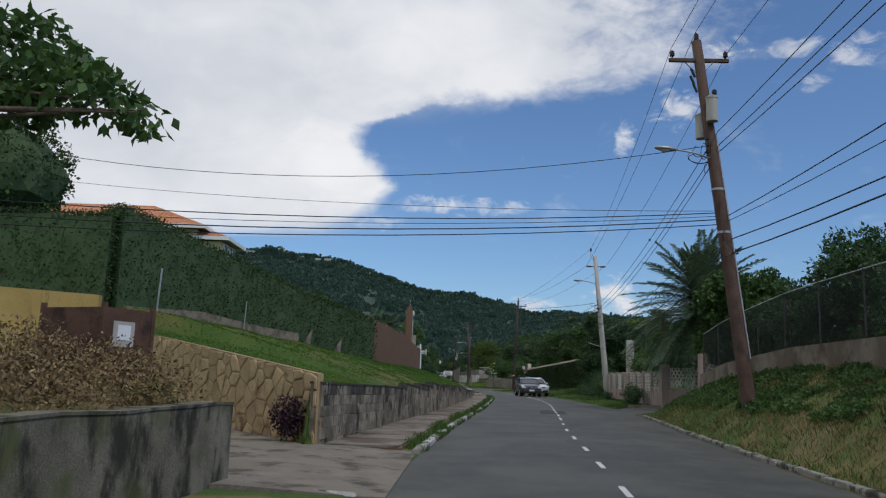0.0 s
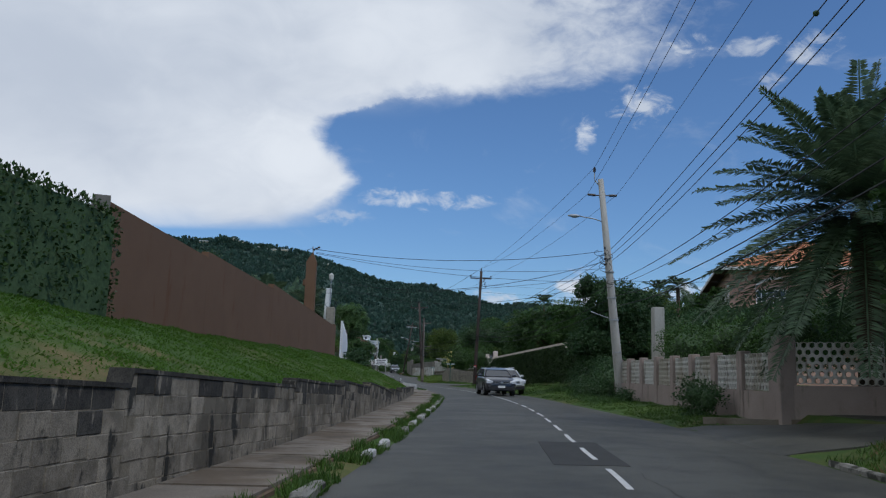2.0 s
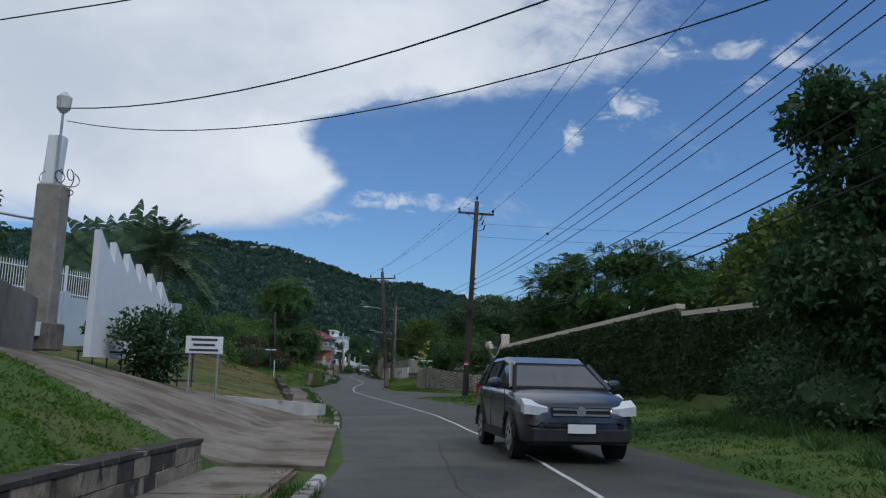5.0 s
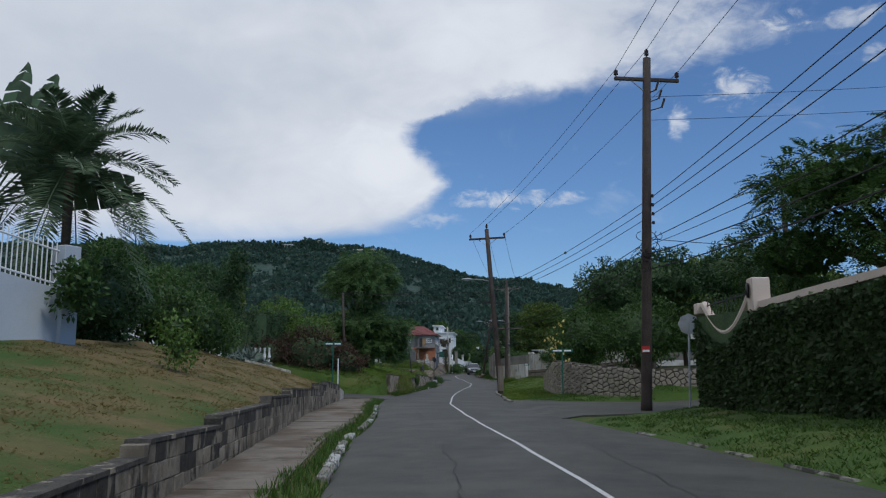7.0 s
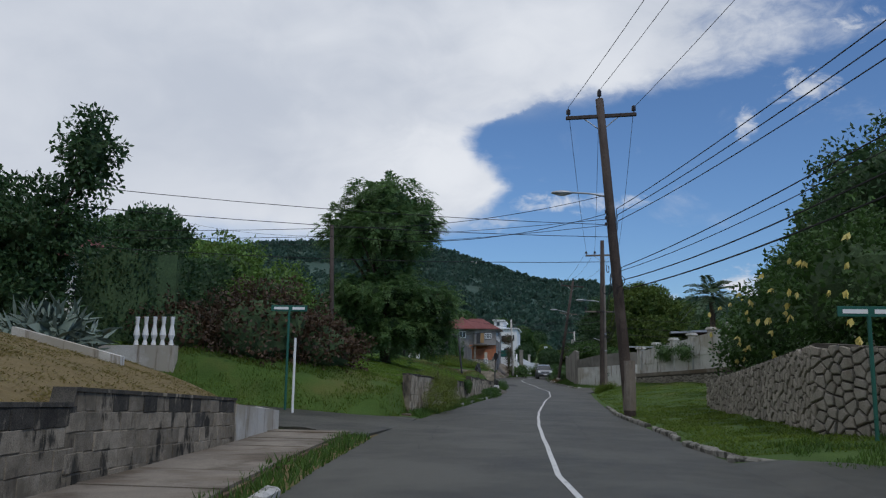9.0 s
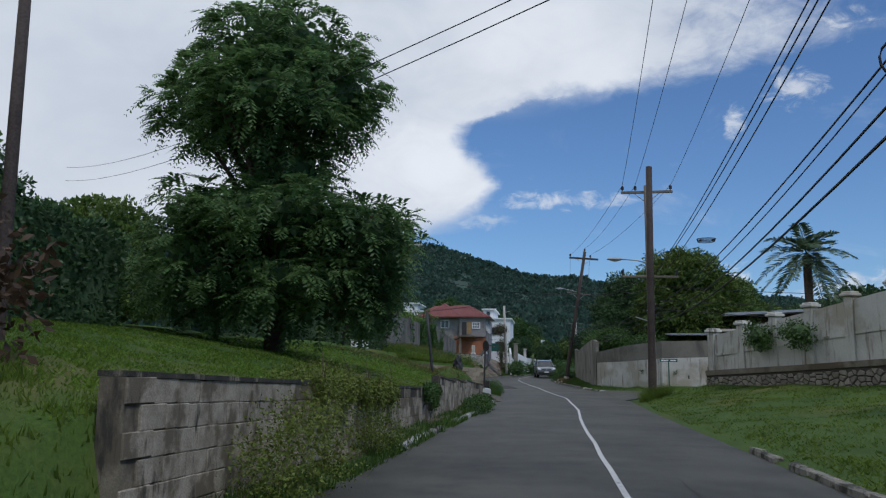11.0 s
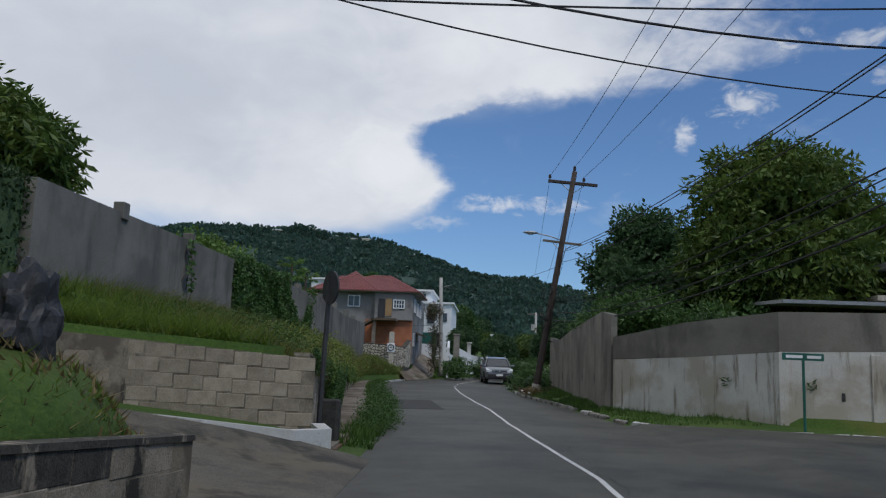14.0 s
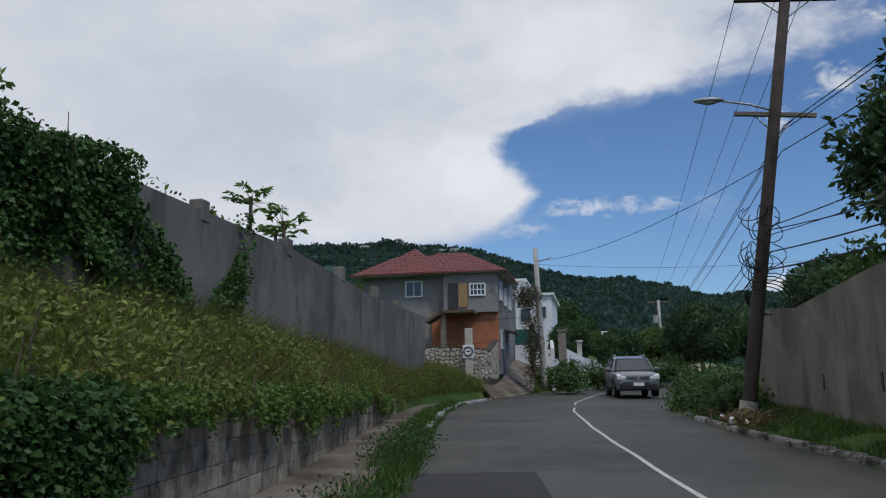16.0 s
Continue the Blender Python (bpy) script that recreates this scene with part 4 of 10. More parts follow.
def stone_face(parent, path, foot, top, size, depth, mat, seed, own=300, gap=.018, side=1, offset=.0):
    """Irregular stones over the face of a wall that follows path; foot(s) and top(s) bound them, s metres along."""
    rng = random.Random(seed)
    length = plan_length(path)
    cols = max(2, int(length / size))
    seeds = {}
    hmax = max(top(length * k / 20) for k in range(21))
    hmin = min(foot(length * k / 20) for k in range(21))
    rows = max(2, int((hmax - hmin) / (size * .8)) + 1)
    for i in range(-1, cols + 1):
        for j in range(-1, rows + 1):
            seeds[i, j] = ((i + .5 + rng.uniform(-.38, .38)) * size * length / (cols * size), hmin + (j + .5 + rng.uniform(-.36, .36) + (.5 if i % 2 else 0)) * size * .8)
    stuff_v, stuff_f, made = [], [], 0
    for (i, j), c in seeds.items():
        if not (0 <= i < cols and 0 <= j < rows):
            continue
        poly = [(c[0] - size, c[1] - size), (c[0] + size, c[1] - size), (c[0] + size, c[1] + size), (c[0] - size, c[1] + size)]
        for di in (-2, -1, 0, 1, 2):
            for dj in (-2, -1, 0, 1, 2):
                o = seeds.get((i + di, j + dj))
                if o is None or (di == 0 and dj == 0):
                    continue
                n = Vector((o[0] - c[0], o[1] - c[1]))
                dist = n.length
                n = n / dist
                poly = clip_poly(poly, n, n.x * c[0] + n.y * c[1] + dist / 2 - gap)
                if len(poly) < 3:
                    break
        s0 = min(max(c[0], 0), length)
        for n, d in (((0, 1), top(s0) - gap), ((0, -1), -foot(s0)), ((1, 0), length - .01), ((-1, 0), -.01)):
            if len(poly) >= 3:
                poly = clip_poly(poly, n, d)
        if len(poly) < 3:
            continue
        area = abs(sum(p[0] * q[1] - q[0] * p[1] for p, q in zip(poly, poly[1:] + poly[:1]))) / 2
        if area < .18 * size * size * .8:
            continue
        cs, cz = sum(p[0] for p in poly) / len(poly), sum(p[1] for p in poly) / len(poly)
        bulge = depth * rng.uniform(.7, 1.25)
        ring = []
        for k, (out, sc) in enumerate(((-.03, 1.0), (bulge * .7, .97), (bulge, .78))):
            for p in poly:
                s, z = cs + (p[0] - cs) * sc, cz + (p[1] - cz) * sc
                q, ang = along(path, min(max(s, 0), length))
                nx, ny = math.sin(ang) * side, -math.cos(ang) * side
                o = out + offset
                ring.append((q[0] + nx * o, q[1] + ny * o, z))
        m = len(poly)
        fs = [(k * m + a, k * m + (a + 1) % m, (k + 1) * m + (a + 1) % m, (k + 1) * m + a) for k in range(2) for a in range(m)] + [tuple(2 * m + a for a in range(m))]
        if made < own:
            pmesh("stone", ring, fs, mat, parent)
        else:
            b = len(stuff_v)
            stuff_v.extend(ring)
            stuff_f.extend(tuple(b + a for a in f) for f in fs)
        made += 1
    if stuff_v:
        tagged(pmesh("stones", stuff_v, stuff_f, mat, parent), kind="stuff")


YP = [(-1.95, 17.1), (-8.7, 25.4), (-17, 27.6)]
YL = plan_length(YP)
wall_y = wall_run("wall_yellow_stone", [(-1.95, 17.1, 0, 1.2), (-5.3, 21.2, 0, 1.75), (-8.7, 25.4, .1, 2.3), (-17, 27.6, .2, 2.7)], .12, MORTAR_Y, "retaining wall of rough yellow stone beside a driveway")
stone_face(wall_y, YP, lambda s: -.15 + .25 * s / YL, lambda s: float(np.interp(s, [0, 10.7, YL], [1.2, 2.3, 2.7])), .4, .035, STONE_Y, 3, side=-1, offset=.06, gap=.013)
SP = [(8.3, 133.2), (8.2, 127.0), (8.15, 121.0), (9.4, 118.0), (11.5, 116.6), (19, 116.0)]
SL = plan_length(SP)
wall_s = wall_run("wall_rubble", [(8.3, 133.2, .2, 1.15), (8.2, 127.0, .2, 1.45), (8.15, 121.0, .2, 1.85), (9.4, 118.0, .2, 1.6), (11.5, 116.6, .2, 1.4), (19, 116.0, .3, 1.5)], .4, MORTAR_G, "rubble stone wall of pale boulders under shrubs")
stone_face(wall_s, SP, lambda s: .05, lambda s: float(np.interp(s, [0, 6.2, 12.2, 15.4, 18, SL], [1.15, 1.45, 1.85, 1.6, 1.4, 1.5])), .25, .05, STONE_G, 5, side=1, offset=.2)

# ---- side roads, drives, pavements ----
def zr(y, up=.0): return rz(y) + up


slab_road("driveway_1", [(-.35, 11.6, rz(12)), (-.15, 17.3, rz(17)), (-1.95, 17.1, zr(17, .06)), (-8.7, 25.3, zr(25, .8)), (-12, 24, zr(25, .9)), (-5.6, 14.2, zr(14, .28)), (-2.4, 11.5, zr(12, .1))], .03, DRIVE, "cracked grey concrete driveway beside the stone wall", lambda x, y: rz(y) - .03 + .095 * min(1, max(0, rl(y) - x) / 1.4) + .012 * max(0, rl(y) - x - 1.4))
slab_road("driveway_2", [(4.6, 70.6, rz(71)), (4.15, 81.9, rz(78)), (3.2, 82.1, zr(78, .06)), (.6, 82.3, zr(78, 1)), (-4.2, 78.4, zr(78, 1.75)), (-2.2, 71.0, zr(71, 1.8)), (3.3, 70.5, zr(70, .06))], .05, CONCRETE, "sloping concrete driveway between lawns")
slab_road("side_road_1", [(-.5, 120.4), (-.8, 127.6), (-2.2, 126.9), (-12, 126.8), (-40, 130), (-40, 123), (-12, 122.0), (-2.6, 121.7)], .03, ASPHALT, "grey asphalt side street")
slab_road("side_road_2", [(6.4, 105.2, rz(105)), (8.6, 104.4, zr(105, .04)), (12, 104.8, zr(105, .06)), (40, 103, zr(105, .6)), (40, 113, zr(105, .6)), (12, 115.3, zr(115, .06)), (8.0, 115.6, zr(115, .05)), (5.6, 117.5, rz(117))], .03, ASPHALT, "grey asphalt side street")
slab_road("side_road_3", [(4.9, 160.4, rz(160)), (7, 160.2, zr(160, .03)), (14, 160.8, zr(160, .05)), (40, 158, zr(160, .5)), (40, 167, zr(160, .5)), (14, 170.0, zr(170, .05)), (8.9, 170.3, zr(170, .02)), (5.4, 170.8, zr(170, .02)), (4.3, 171.5, rz(171))], .03, ASPHALT, "grey asphalt side street")
slab_road("lane", [(-.3, 157.5, rz(159)), (-.5, 162.2, rz(161)), (-1.3, 162.1, zr(161, .1)), (-5.6, 159.75, zr(161, .5)), (-7.5, 158.8, zr(161, 1.0)), (-7.5, 157.6, zr(161, 1.2)), (-1.0, 157.55, zr(159, .1))], .04, LANE, "worn asphalt lane between banks")
for k, (x0, y0, x1, y1) in enumerate(((4.4, 27, 5.4, 36), (7.2, 30, 7.9, 41), (6.0, 47, 6.3, 58), (8.6, 52, 9.0, 63), (6.4, 66, 6.0, 80), (5.3, 84, 4.2, 97), (7.6, 88, 6.6, 98), (3.6, 101, 2.2, 113), (1.0, 118, .6, 130), (3.8, 121, 3.6, 134), (3.9, 143, 4.0, 153), (2.6, 160, 2.4, 168))):
    rc_ = random.Random(k)
    cv, cf, px_ = [], [], 0.0
    for i in range(31):
        f = i / 30
        px_ += rc_.uniform(-.07, .07)
        x, y = x0 + (x1 - x0) * f + px_, y0 + (y1 - y0) * f
        w = .003 + .004 * rc_.random()
        cv += [(x - w, y, rz(y) + .054), (x + w, y, rz(y) + .054)]
        if i:
            cf.append((2 * i - 2, 2 * i - 1, 2 * i + 1, 2 * i))
    tagged(new("road_crack", mesh_of("road_crack", cv, cf, PATCH)), "thin tarred crack in the asphalt", "crack", kind="structure")
slab_road("driveway_3", [(9.2, 39.7, rz(42)), (12.1, 38.9, zr(42, .25)), (15.0, 40.2, zr(42, .4)), (15.0, 44.8, zr(45, .4)), (12.6, 45.4, zr(45, .25)), (9.9, 46.8, rz(46))], .012, ASPHALT, "dark asphalt driveway to a gate")
slab_road("driveway_4", [(rl(204.2) + .05, 204.2), (rl(206.5) + .05, 206.5), (rl(209) + .05, 209), (-3.55, 211.5), (-3.9, 217.3), (-5.0, 217.3), (-5.0, 209.3), (-5.15, 207.4), (-5.6, 206.0)], .0, CONCRETE, "steep pale concrete driveway to a house",
          lambda x, y: max(gz(x, y) + .03, min(float(np.interp(y, [204, 205.5, 207.5, 210, 216, 218], [1.2, 1.7, 2.3, 2.7, 3.05, 3.12])), rz(y) + .02 + .6 * max(0, rl(y) - x))))
for px, py, pw, pl in ((-2.05, 174.6, 1.75, 5.0), (4.6, 36.8, 1.1, 4.0)):
    slab_road("road_patch", [(px, py, rz(py) + .03), (px + pw, py, rz(py) + .045), (px + pw + (rl(py + pl) - rl(py)), py + pl), (px + (rl(py + pl) - rl(py)), py + pl)], -.014, PATCH, "dark square patch in the asphalt", lambda x, y: rz(y) + .05 * (1 - (2 * (x - rl(y)) / (rr(y) - rl(y)) - 1) ** 2))


def pavement(name, y0, y1, width, gapside, label, own=True):
    """Paving slabs between the low wall and the verge."""
    base = ribbon(name, SOIL, frange(y0, y1, 1), lambda y: interp(y, LEFT, 1) - .02, lambda y: rl(y) - gapside + .05, lambda y: rz(y) + .075, label, "pavement", skirt=.2)
    rng = random.Random(name)
    y = y0
    while y < y1:
        n = min(y1, y + rng.uniform(1.35, 1.65))
        v = []
        dz = rng.uniform(-.008, .008)
        a, b = y + .012, n - .012
        for z in (.11, .03):
            for (yy, k) in ((a, 0), (a, 1), (b, 1), (b, 0)):
                x = interp(yy, LEFT, 1) if k == 0 else rl(yy) - gapside
                v.append((x, yy, rz(yy) + z + dz * (1 if yy == a else -1)))
        pmesh("slab", v, [(0, 1, 2, 3), (0, 4, 5, 1), (1, 5, 6, 2), (2, 6, 7, 3), (3, 7, 4, 0)], CONCRETE, base)
        y = n


pavement("pavement_1", 17.4, 70.2, 1.5, .42, "narrow pavement of worn concrete slabs")
pavement("pavement_2", 79.2, 121, 1.5, .45, "narrow pavement of worn concrete slabs")
pavement("pavement_3", 128.5, 157.2, 1.0, .35, "narrow overgrown pavement of concrete slabs")
pavement("pavement_4", 162.8, 199, 1.2, .4, "narrow overgrown pavement of concrete slabs")


def kerb(name, line, label, seed, mats, own=.9, gap=.1, w=.16, h=.11, ground=None):
    """Kerbstones along line [(x, y)], some missing, some askew."""
    rng = random.Random(seed)
    L = plan_length(line)
    ob = thing(name, label, "kerb", kind="structure")
    s = 0.0
    while s < L - .3:
        l = min(rng.uniform(.7, 1.1), L - s)
        if rng.random() > gap:
            q, ang = along(line, s + l / 2)
            bm = boxes(((0, 0, 0), (l - .03, w, h + .2), None, .03))
            for v in bm.verts:
                v.co += Vector((rng.uniform(-.012, .012), rng.uniform(-.015, .015), rng.uniform(-.015, .015)))
            p = part("kerbstone", bm, mats[0] if rng.random() < own else mats[-1], ob)
            p.matrix_basis = Matrix.Translation((q[0], q[1], (ground or (lambda x, y: rz(y)))(*q[:2]) + h / 2 - .1)) @ Matrix.Rotation(ang + rng.uniform(-.03, .03), 4, "Z") @ Matrix.Rotation(rng.uniform(-.04, .04), 4, "X")
        s += l
    return ob


def edge(f, a, b, off=0.0, step=2.0):
    return [(f(y) + off, y) for y in frange(a, b, step)]


kerb("kerb_1", edge(rl, 17, 26, -.05), "broken whitewashed kerb stones in the grass", 1, (KERBW, KERB), .7, .25)
kerb("kerb_2", edge(rl, 26, 70, -.05), "worn concrete kerb half hidden in grass", 2, (KERB, KERBW), .75, .3)
kerb("kerb_3", edge(rl, 79, 113, -.05), "worn concrete kerb with white paint left", 3, (KERB, KERBW), .7, .4)
kerb("kerb_4", edge(rl, 137, 157, -.05), "whitewashed concrete kerb beside the pavement", 4, (KERBW, KERB), .7, .1)
kerb("kerb_5", edge(rl, 186, 204, -.05), "whitewashed concrete kerb on the bend", 5, (KERBW, KERB), .9, .0)
kerb("kerb_6", edge(rr, 12, 38, .06), "mossy low concrete kerb under the grass bank", 6, (KERB, KERB), .9, .1, .14, .1)
kerb("kerb_7", edge(rr, 85, 101, .06) + [(8.6, 103.3), (9.8, 104.3), (12, 104.7)], "worn concrete kerb along the verge", 7, (KERB, KERB), .9, .5, .14, .05)
kerb("kerb_8", [(12, 115.4), (9, 115.4), (7.0, 116.0), (5.9, 117.6), (5.45, 121)] + edge(rr, 123, 138, .05), "low concrete kerb round the corner", 8, (KERB, KERB), .9, .15, .15, .1)
kerb("kerb_9", [(14, 170.15), (9, 170.4), (6.4, 170.7), (5.3, 171.0), (4.6, 171.8)], "whitewashed kerb at the corner", 9, (KERBW, KERBW), .9, .0)
kerb("kerb_10", edge(rr, 172, 192, .06), "worn concrete kerb along the grass strip", 10, (KERB, KERBW), .85, .1)
wall_run("kerb_11", [(3.55, 83.3, .1, .3), (3.4, 82.7, .05, .34), (3.1, 82.5, .05, .37), (1.3, 82.5, .1, .47), (-3, 82.9, .4, .75)], .2, KERBCLEAN, "long whitewashed kerb beside the driveway", "kerb")
wall_run("kerb_12", [(-1.42, 163.0, .3, .62), (-1.2, 162.5, .25, .58), (-1.55, 162.0, .25, .58), (-5.8, 159.75, .6, 1.06)], .2, KERBCLEAN, "whitewashed kerb beside the lane", "kerb")
kerb("kerb_13", [(-2.25, 11.6), (-1.6, 12.0), (-.5, 11.5)], "low concrete edging beside the driveway", 13, (KERBW, KERB), .6, .0, .12, .06)

# the tall brown wall: three panels, each a little higher than the last, and a plain end post
for k, (y0, y1, t0, t1) in enumerate(((40.45, 46.9, 4.15, 4.0), (46.9, 55.0, 4.16, 4.02), (55.0, 71.4, 4.2, 3.62))):
    f = lambda y: -3.35 + (y - 40.4) * .058
    wall_run(f"wall_brown_{k + 1}", [(f(y0), y0 + .004, 1.8, t0), (f(y1), y1 - .004, 1.8, t1)], .2, BROWN, "tall brown painted garden wall above a lawn")
wall_run("wall_brown_post", [(-1.62, 71.45, 1.5, 3.72), (-1.58, 72.1, 1.5, 3.72)], .3, BROWN, "brown painted end post of a garden wall")
wall_run("wall_brown_end", [(-3.5, 40.32, 1.8, 4.22), (-3.2, 40.42, 1.8, 4.22)], .24, RENDER_G, "unpainted end of the brown wall")

# the fence wall on the bank
FW = [(7.9, -12, 1.9, 2.5), (9.95, 8, 1.95, 2.55), (10.75, 26, 1.8, 2.45), (11.3, 33, 1.4, 2.15), (11.72, 37.3, .8, 1.75)]
wall_run("wall_fence", FW, .25, CONCRETE, "stained low concrete wall under a wire fence")
wall_run("wall_gatepost", [(11.75, 37.35, .1, 2.65), (11.85, 37.9, .1, 2.65)], .35, PINKWALL, "pinkish rendered gate post")

# grey and white walls on the corner
wall_run("wall_white", [(4.75, 175.75, .3, 2.08), (6.4, 173.6, .2, 2.15), (8.2, 171.75, .2, 2.3), (14, 171.0, .2, 2.5), (30, 169, .2, 2.6)], .2, WHITEWALL, "old white wall with dark drip stains")
wall_run("wall_white_top", [(4.75, 175.75, 2.4, 2.75), (6.4, 173.6, 2.45, 3.1), (8.2, 171.75, 2.6, 3.3), (14, 171.0, 2.8, 3.35), (30, 169, 2.9, 3.4)], .21, RENDER_G, "new grey rendered top of the white wall", base=.3)
wall_run("wall_grey", [(4.72, 175.9, .2, 3.45), (4.55, 176.8, .2, 3.6), (4.2, 183, .3, 3.4), (4.0, 187, .3, 3.15), (3.85, 190.5, .4, 3.45)], .2, RENDER_G, "tall grey rendered wall with small slots")
wall_run("wall_terrace", [(-6.55, 163.5, 2, 4.35), (-6.4, 172, 2, 4.4), (-6.3, 184, 2, 4.4), (-6.6, 191, 1.6, 4.2), (-7.6, 203, 1.5, 4.6)], .2, RENDER_G, "grey rendered garden wall hung with creepers")
for y in (166.5, 170, 173.5, 177, 180.5, 184, 188, 192, 196):
    x = float(np.interp(y, [163, 184, 191, 203], [-6.5, -6.3, -6.6, -7.6]))
    box_ob = part("wall_stub", boxes(((x, y, 4.4), (.24, .26, .36), None, .02)), RENDER_G, None)
    tagged(box_ob, "short grey stub of a wall post", "wall post", kind="structure")

# ---- hills ----
RIDGE = [(-60, 6.5), (-40, 7.5), (-28, 8.1), (-20, 8.35), (-16, 8.75), (-14.2, 8.6), (-12.3, 8.9), (-9, 8.5), (-6.6, 8.2), (-3.3, 7.15), (-.85, 6.4), (1.6, 6.4), (4, 5.8), (6, 5.2), (9, 5.05), (11, 5.1), (14, 4.7), (20, 4.0), (30, 3.0), (45, 2.2), (60, 1.5)]


def hill_z(x, y):
    r, a = math.hypot(x, y), math.degrees(math.atan2(x, y))
    h = 1020 * math.tan(radians(interp(a, RIDGE, 1))) - 8.5
    f = (r - 330) / 690
    fold = noise.noise(Vector((a * .22, r * .0015, 1))) * .35 + noise.noise(Vector((x * .012, y * .012, 2))) * .12
    up = max(0, f) ** 1.25 if f < 1 else 1 - (f - 1) * 1.5
    return h * up * (1 + fold * (1 - min(1, f)) * 1.2) + 4 * noise.noise(Vector((x * .03, y * .03, 0))) * min(1, max(0, f) * 3) - (6 if f <= 0 else 0)


def build_hills():
    verts, faces = [], []
    azs = [-60 + k * 0.5 for k in range(241)]
    rs = [330 + k * 24 for k in range(34)]
    for a in azs:
        for r in rs:
            x, y = r * math.sin(radians(a)), r * math.cos(radians(a))
            verts.append((x, y, hill_z(x, y)))
    m = len(rs)
    for i in range(len(azs) - 1):
        for j in range(m - 1):
            k = i * m + j
            faces.append((k, k + m, k + m + 1, k + 1))
    tagged(new("backdrop", mesh_of("backdrop", verts, faces, HILL, True)), "dark green forested hillside behind the houses, tinted with haze", "hill", kind="structure")
    # woods: uneven crowns of many tilted leaf clumps, thick along the crest
    rng = np.random.default_rng(11)
    pts = []
    n = 16000
    az = rng.uniform(-34, 22, n)
    r = np.where(rng.random(n) < .3, rng.normal(1012, 14, n), np.sqrt(rng.uniform(360 ** 2, 1020 ** 2, n)))
    for a, q in zip(az, r):
        x, y = q * math.sin(radians(a)), q * math.cos(radians(a))
        if noise.noise(Vector((x * .012, y * .012, 9))) < -.32 and q < 990:
            continue
        if 300 < q < 1026:
            pts.append((x, y, hill_z(x, y), q))
    p = np.array(pts)
    k = len(p)
    size = rng.uniform(2.4, 4.6, k) * np.where(p[:, 3] > 985, 1.0, .9) * rng.choice((.9, 1.15, 1.5), k)
    per = 24
    c = np.repeat(p[:, :3], per, axis=0)
    s = np.repeat(size, per)
    off = blob(k * per, 1.0, rng, .5) * s[:, None] * np.array((.75, .75, .6))
    off[:, 2] += s * .55
    v = leaf_arrays(c + off, 1.0, np.tile((0, -.4, .9), (k * per, 1)), .75, .9, 0, rng).reshape(-1, 4, 3)
    base = v[:, :1]
    v = base + (v - base) * (s * .5)[:, None, None]
    tagged(quads("far_woods", v.reshape(-1, 3), L_FAR), "dense dark green woods on the hillside, tinted with distance haze", "woods", kind="stuff")


build_hills()
for a, q, w, hh in ((-11.9, 1008, 10, 5), (-11.2, 1004, 7, 6), (-10.2, 1006, 9, 4), (-9.1, 1002, 12, 5), (-8.2, 1006, 8, 5), (-13.6, 1000, 9, 5), (-5.4, 980, 8, 4)):
    x, y = q * math.sin(radians(a)), q * math.cos(radians(a))
    hz = hill_z(x, y)
    hh_ob = thing("hill_house", "small pale house among trees on the ridge", "house", (x, y, hz), "houses on the ridge")
    part("wall", boxes(((0, 0, hh / 2 - 1), (w, 7, hh + 4))), CREAM, hh_ob)
    part("roof", boxes(((0, 0, hh + 1.2), (w + 1.2, 8.2, .6))), WHITE, hh_ob)
    for k in (-.28, .28):
        part("window", boxes(((k * w, -3.53, hh * .55), (1.6, .1, 1.5))), GLASS, hh_ob)


# ---- poles, lamps and wires ----
def lamp_arm(pole, at, out, length, label="street lamp head on a curved arm"):
    """A cobra-head lamp: out is the direction of its arm."""
    a, d = Vector(at), Vector(out).normalized()
    arm = part("lamp_arm", tube([a, a + d * length * .45 + Vector((0, 0, .12)), a + d * length + Vector((0, 0, .16))], .028, 8), STEEL, pole, smooth=True)
    bm = bmesh.new()
    bmesh.ops.create_uvsphere(bm, u_segments=12, v_segments=8, radius=1)
    ang = math.atan2(d.y, d.x)
    c = a + d * (length + .3) + Vector((0, 0, .15))
    bmesh.ops.transform(bm, verts=bm.verts, matrix=Matrix.Translation(c) @ Matrix.Rotation(ang, 4, "Z") @ Matrix.Diagonal((.36, .13, .075, 1)))
    head = part("lamp_head", bm, STEEL, pole, "grey cobra-head street lamp", smooth=True)
    bm = bmesh.new()
    bmesh.ops.create_uvsphere(bm, u_segments=10, v_segments=6, radius=1)
    bmesh.ops.transform(bm, verts=bm.verts, matrix=Matrix.Translation(c - Vector((0, 0, .045))) @ Matrix.Rotation(ang, 4, "Z") @ Matrix.Diagonal((.2, .1, .06, 1)))
    part("lens", bm, WHITEWALL, head, smooth=True)


def insulator(parent, p, h=.26):
    p = Vector(p)
    part("insulator", tube([p, p + Vector((0, 0, h * .3)), p + Vector((0, 0, h * .32)), p + Vector((0, 0, h * .85)), p + Vector((0, 0, h * .87)), p + Vector((0, 0, h))], [.022, .022, .075, .07, .035, .03], 9), CERAMIC, parent, smooth=False)


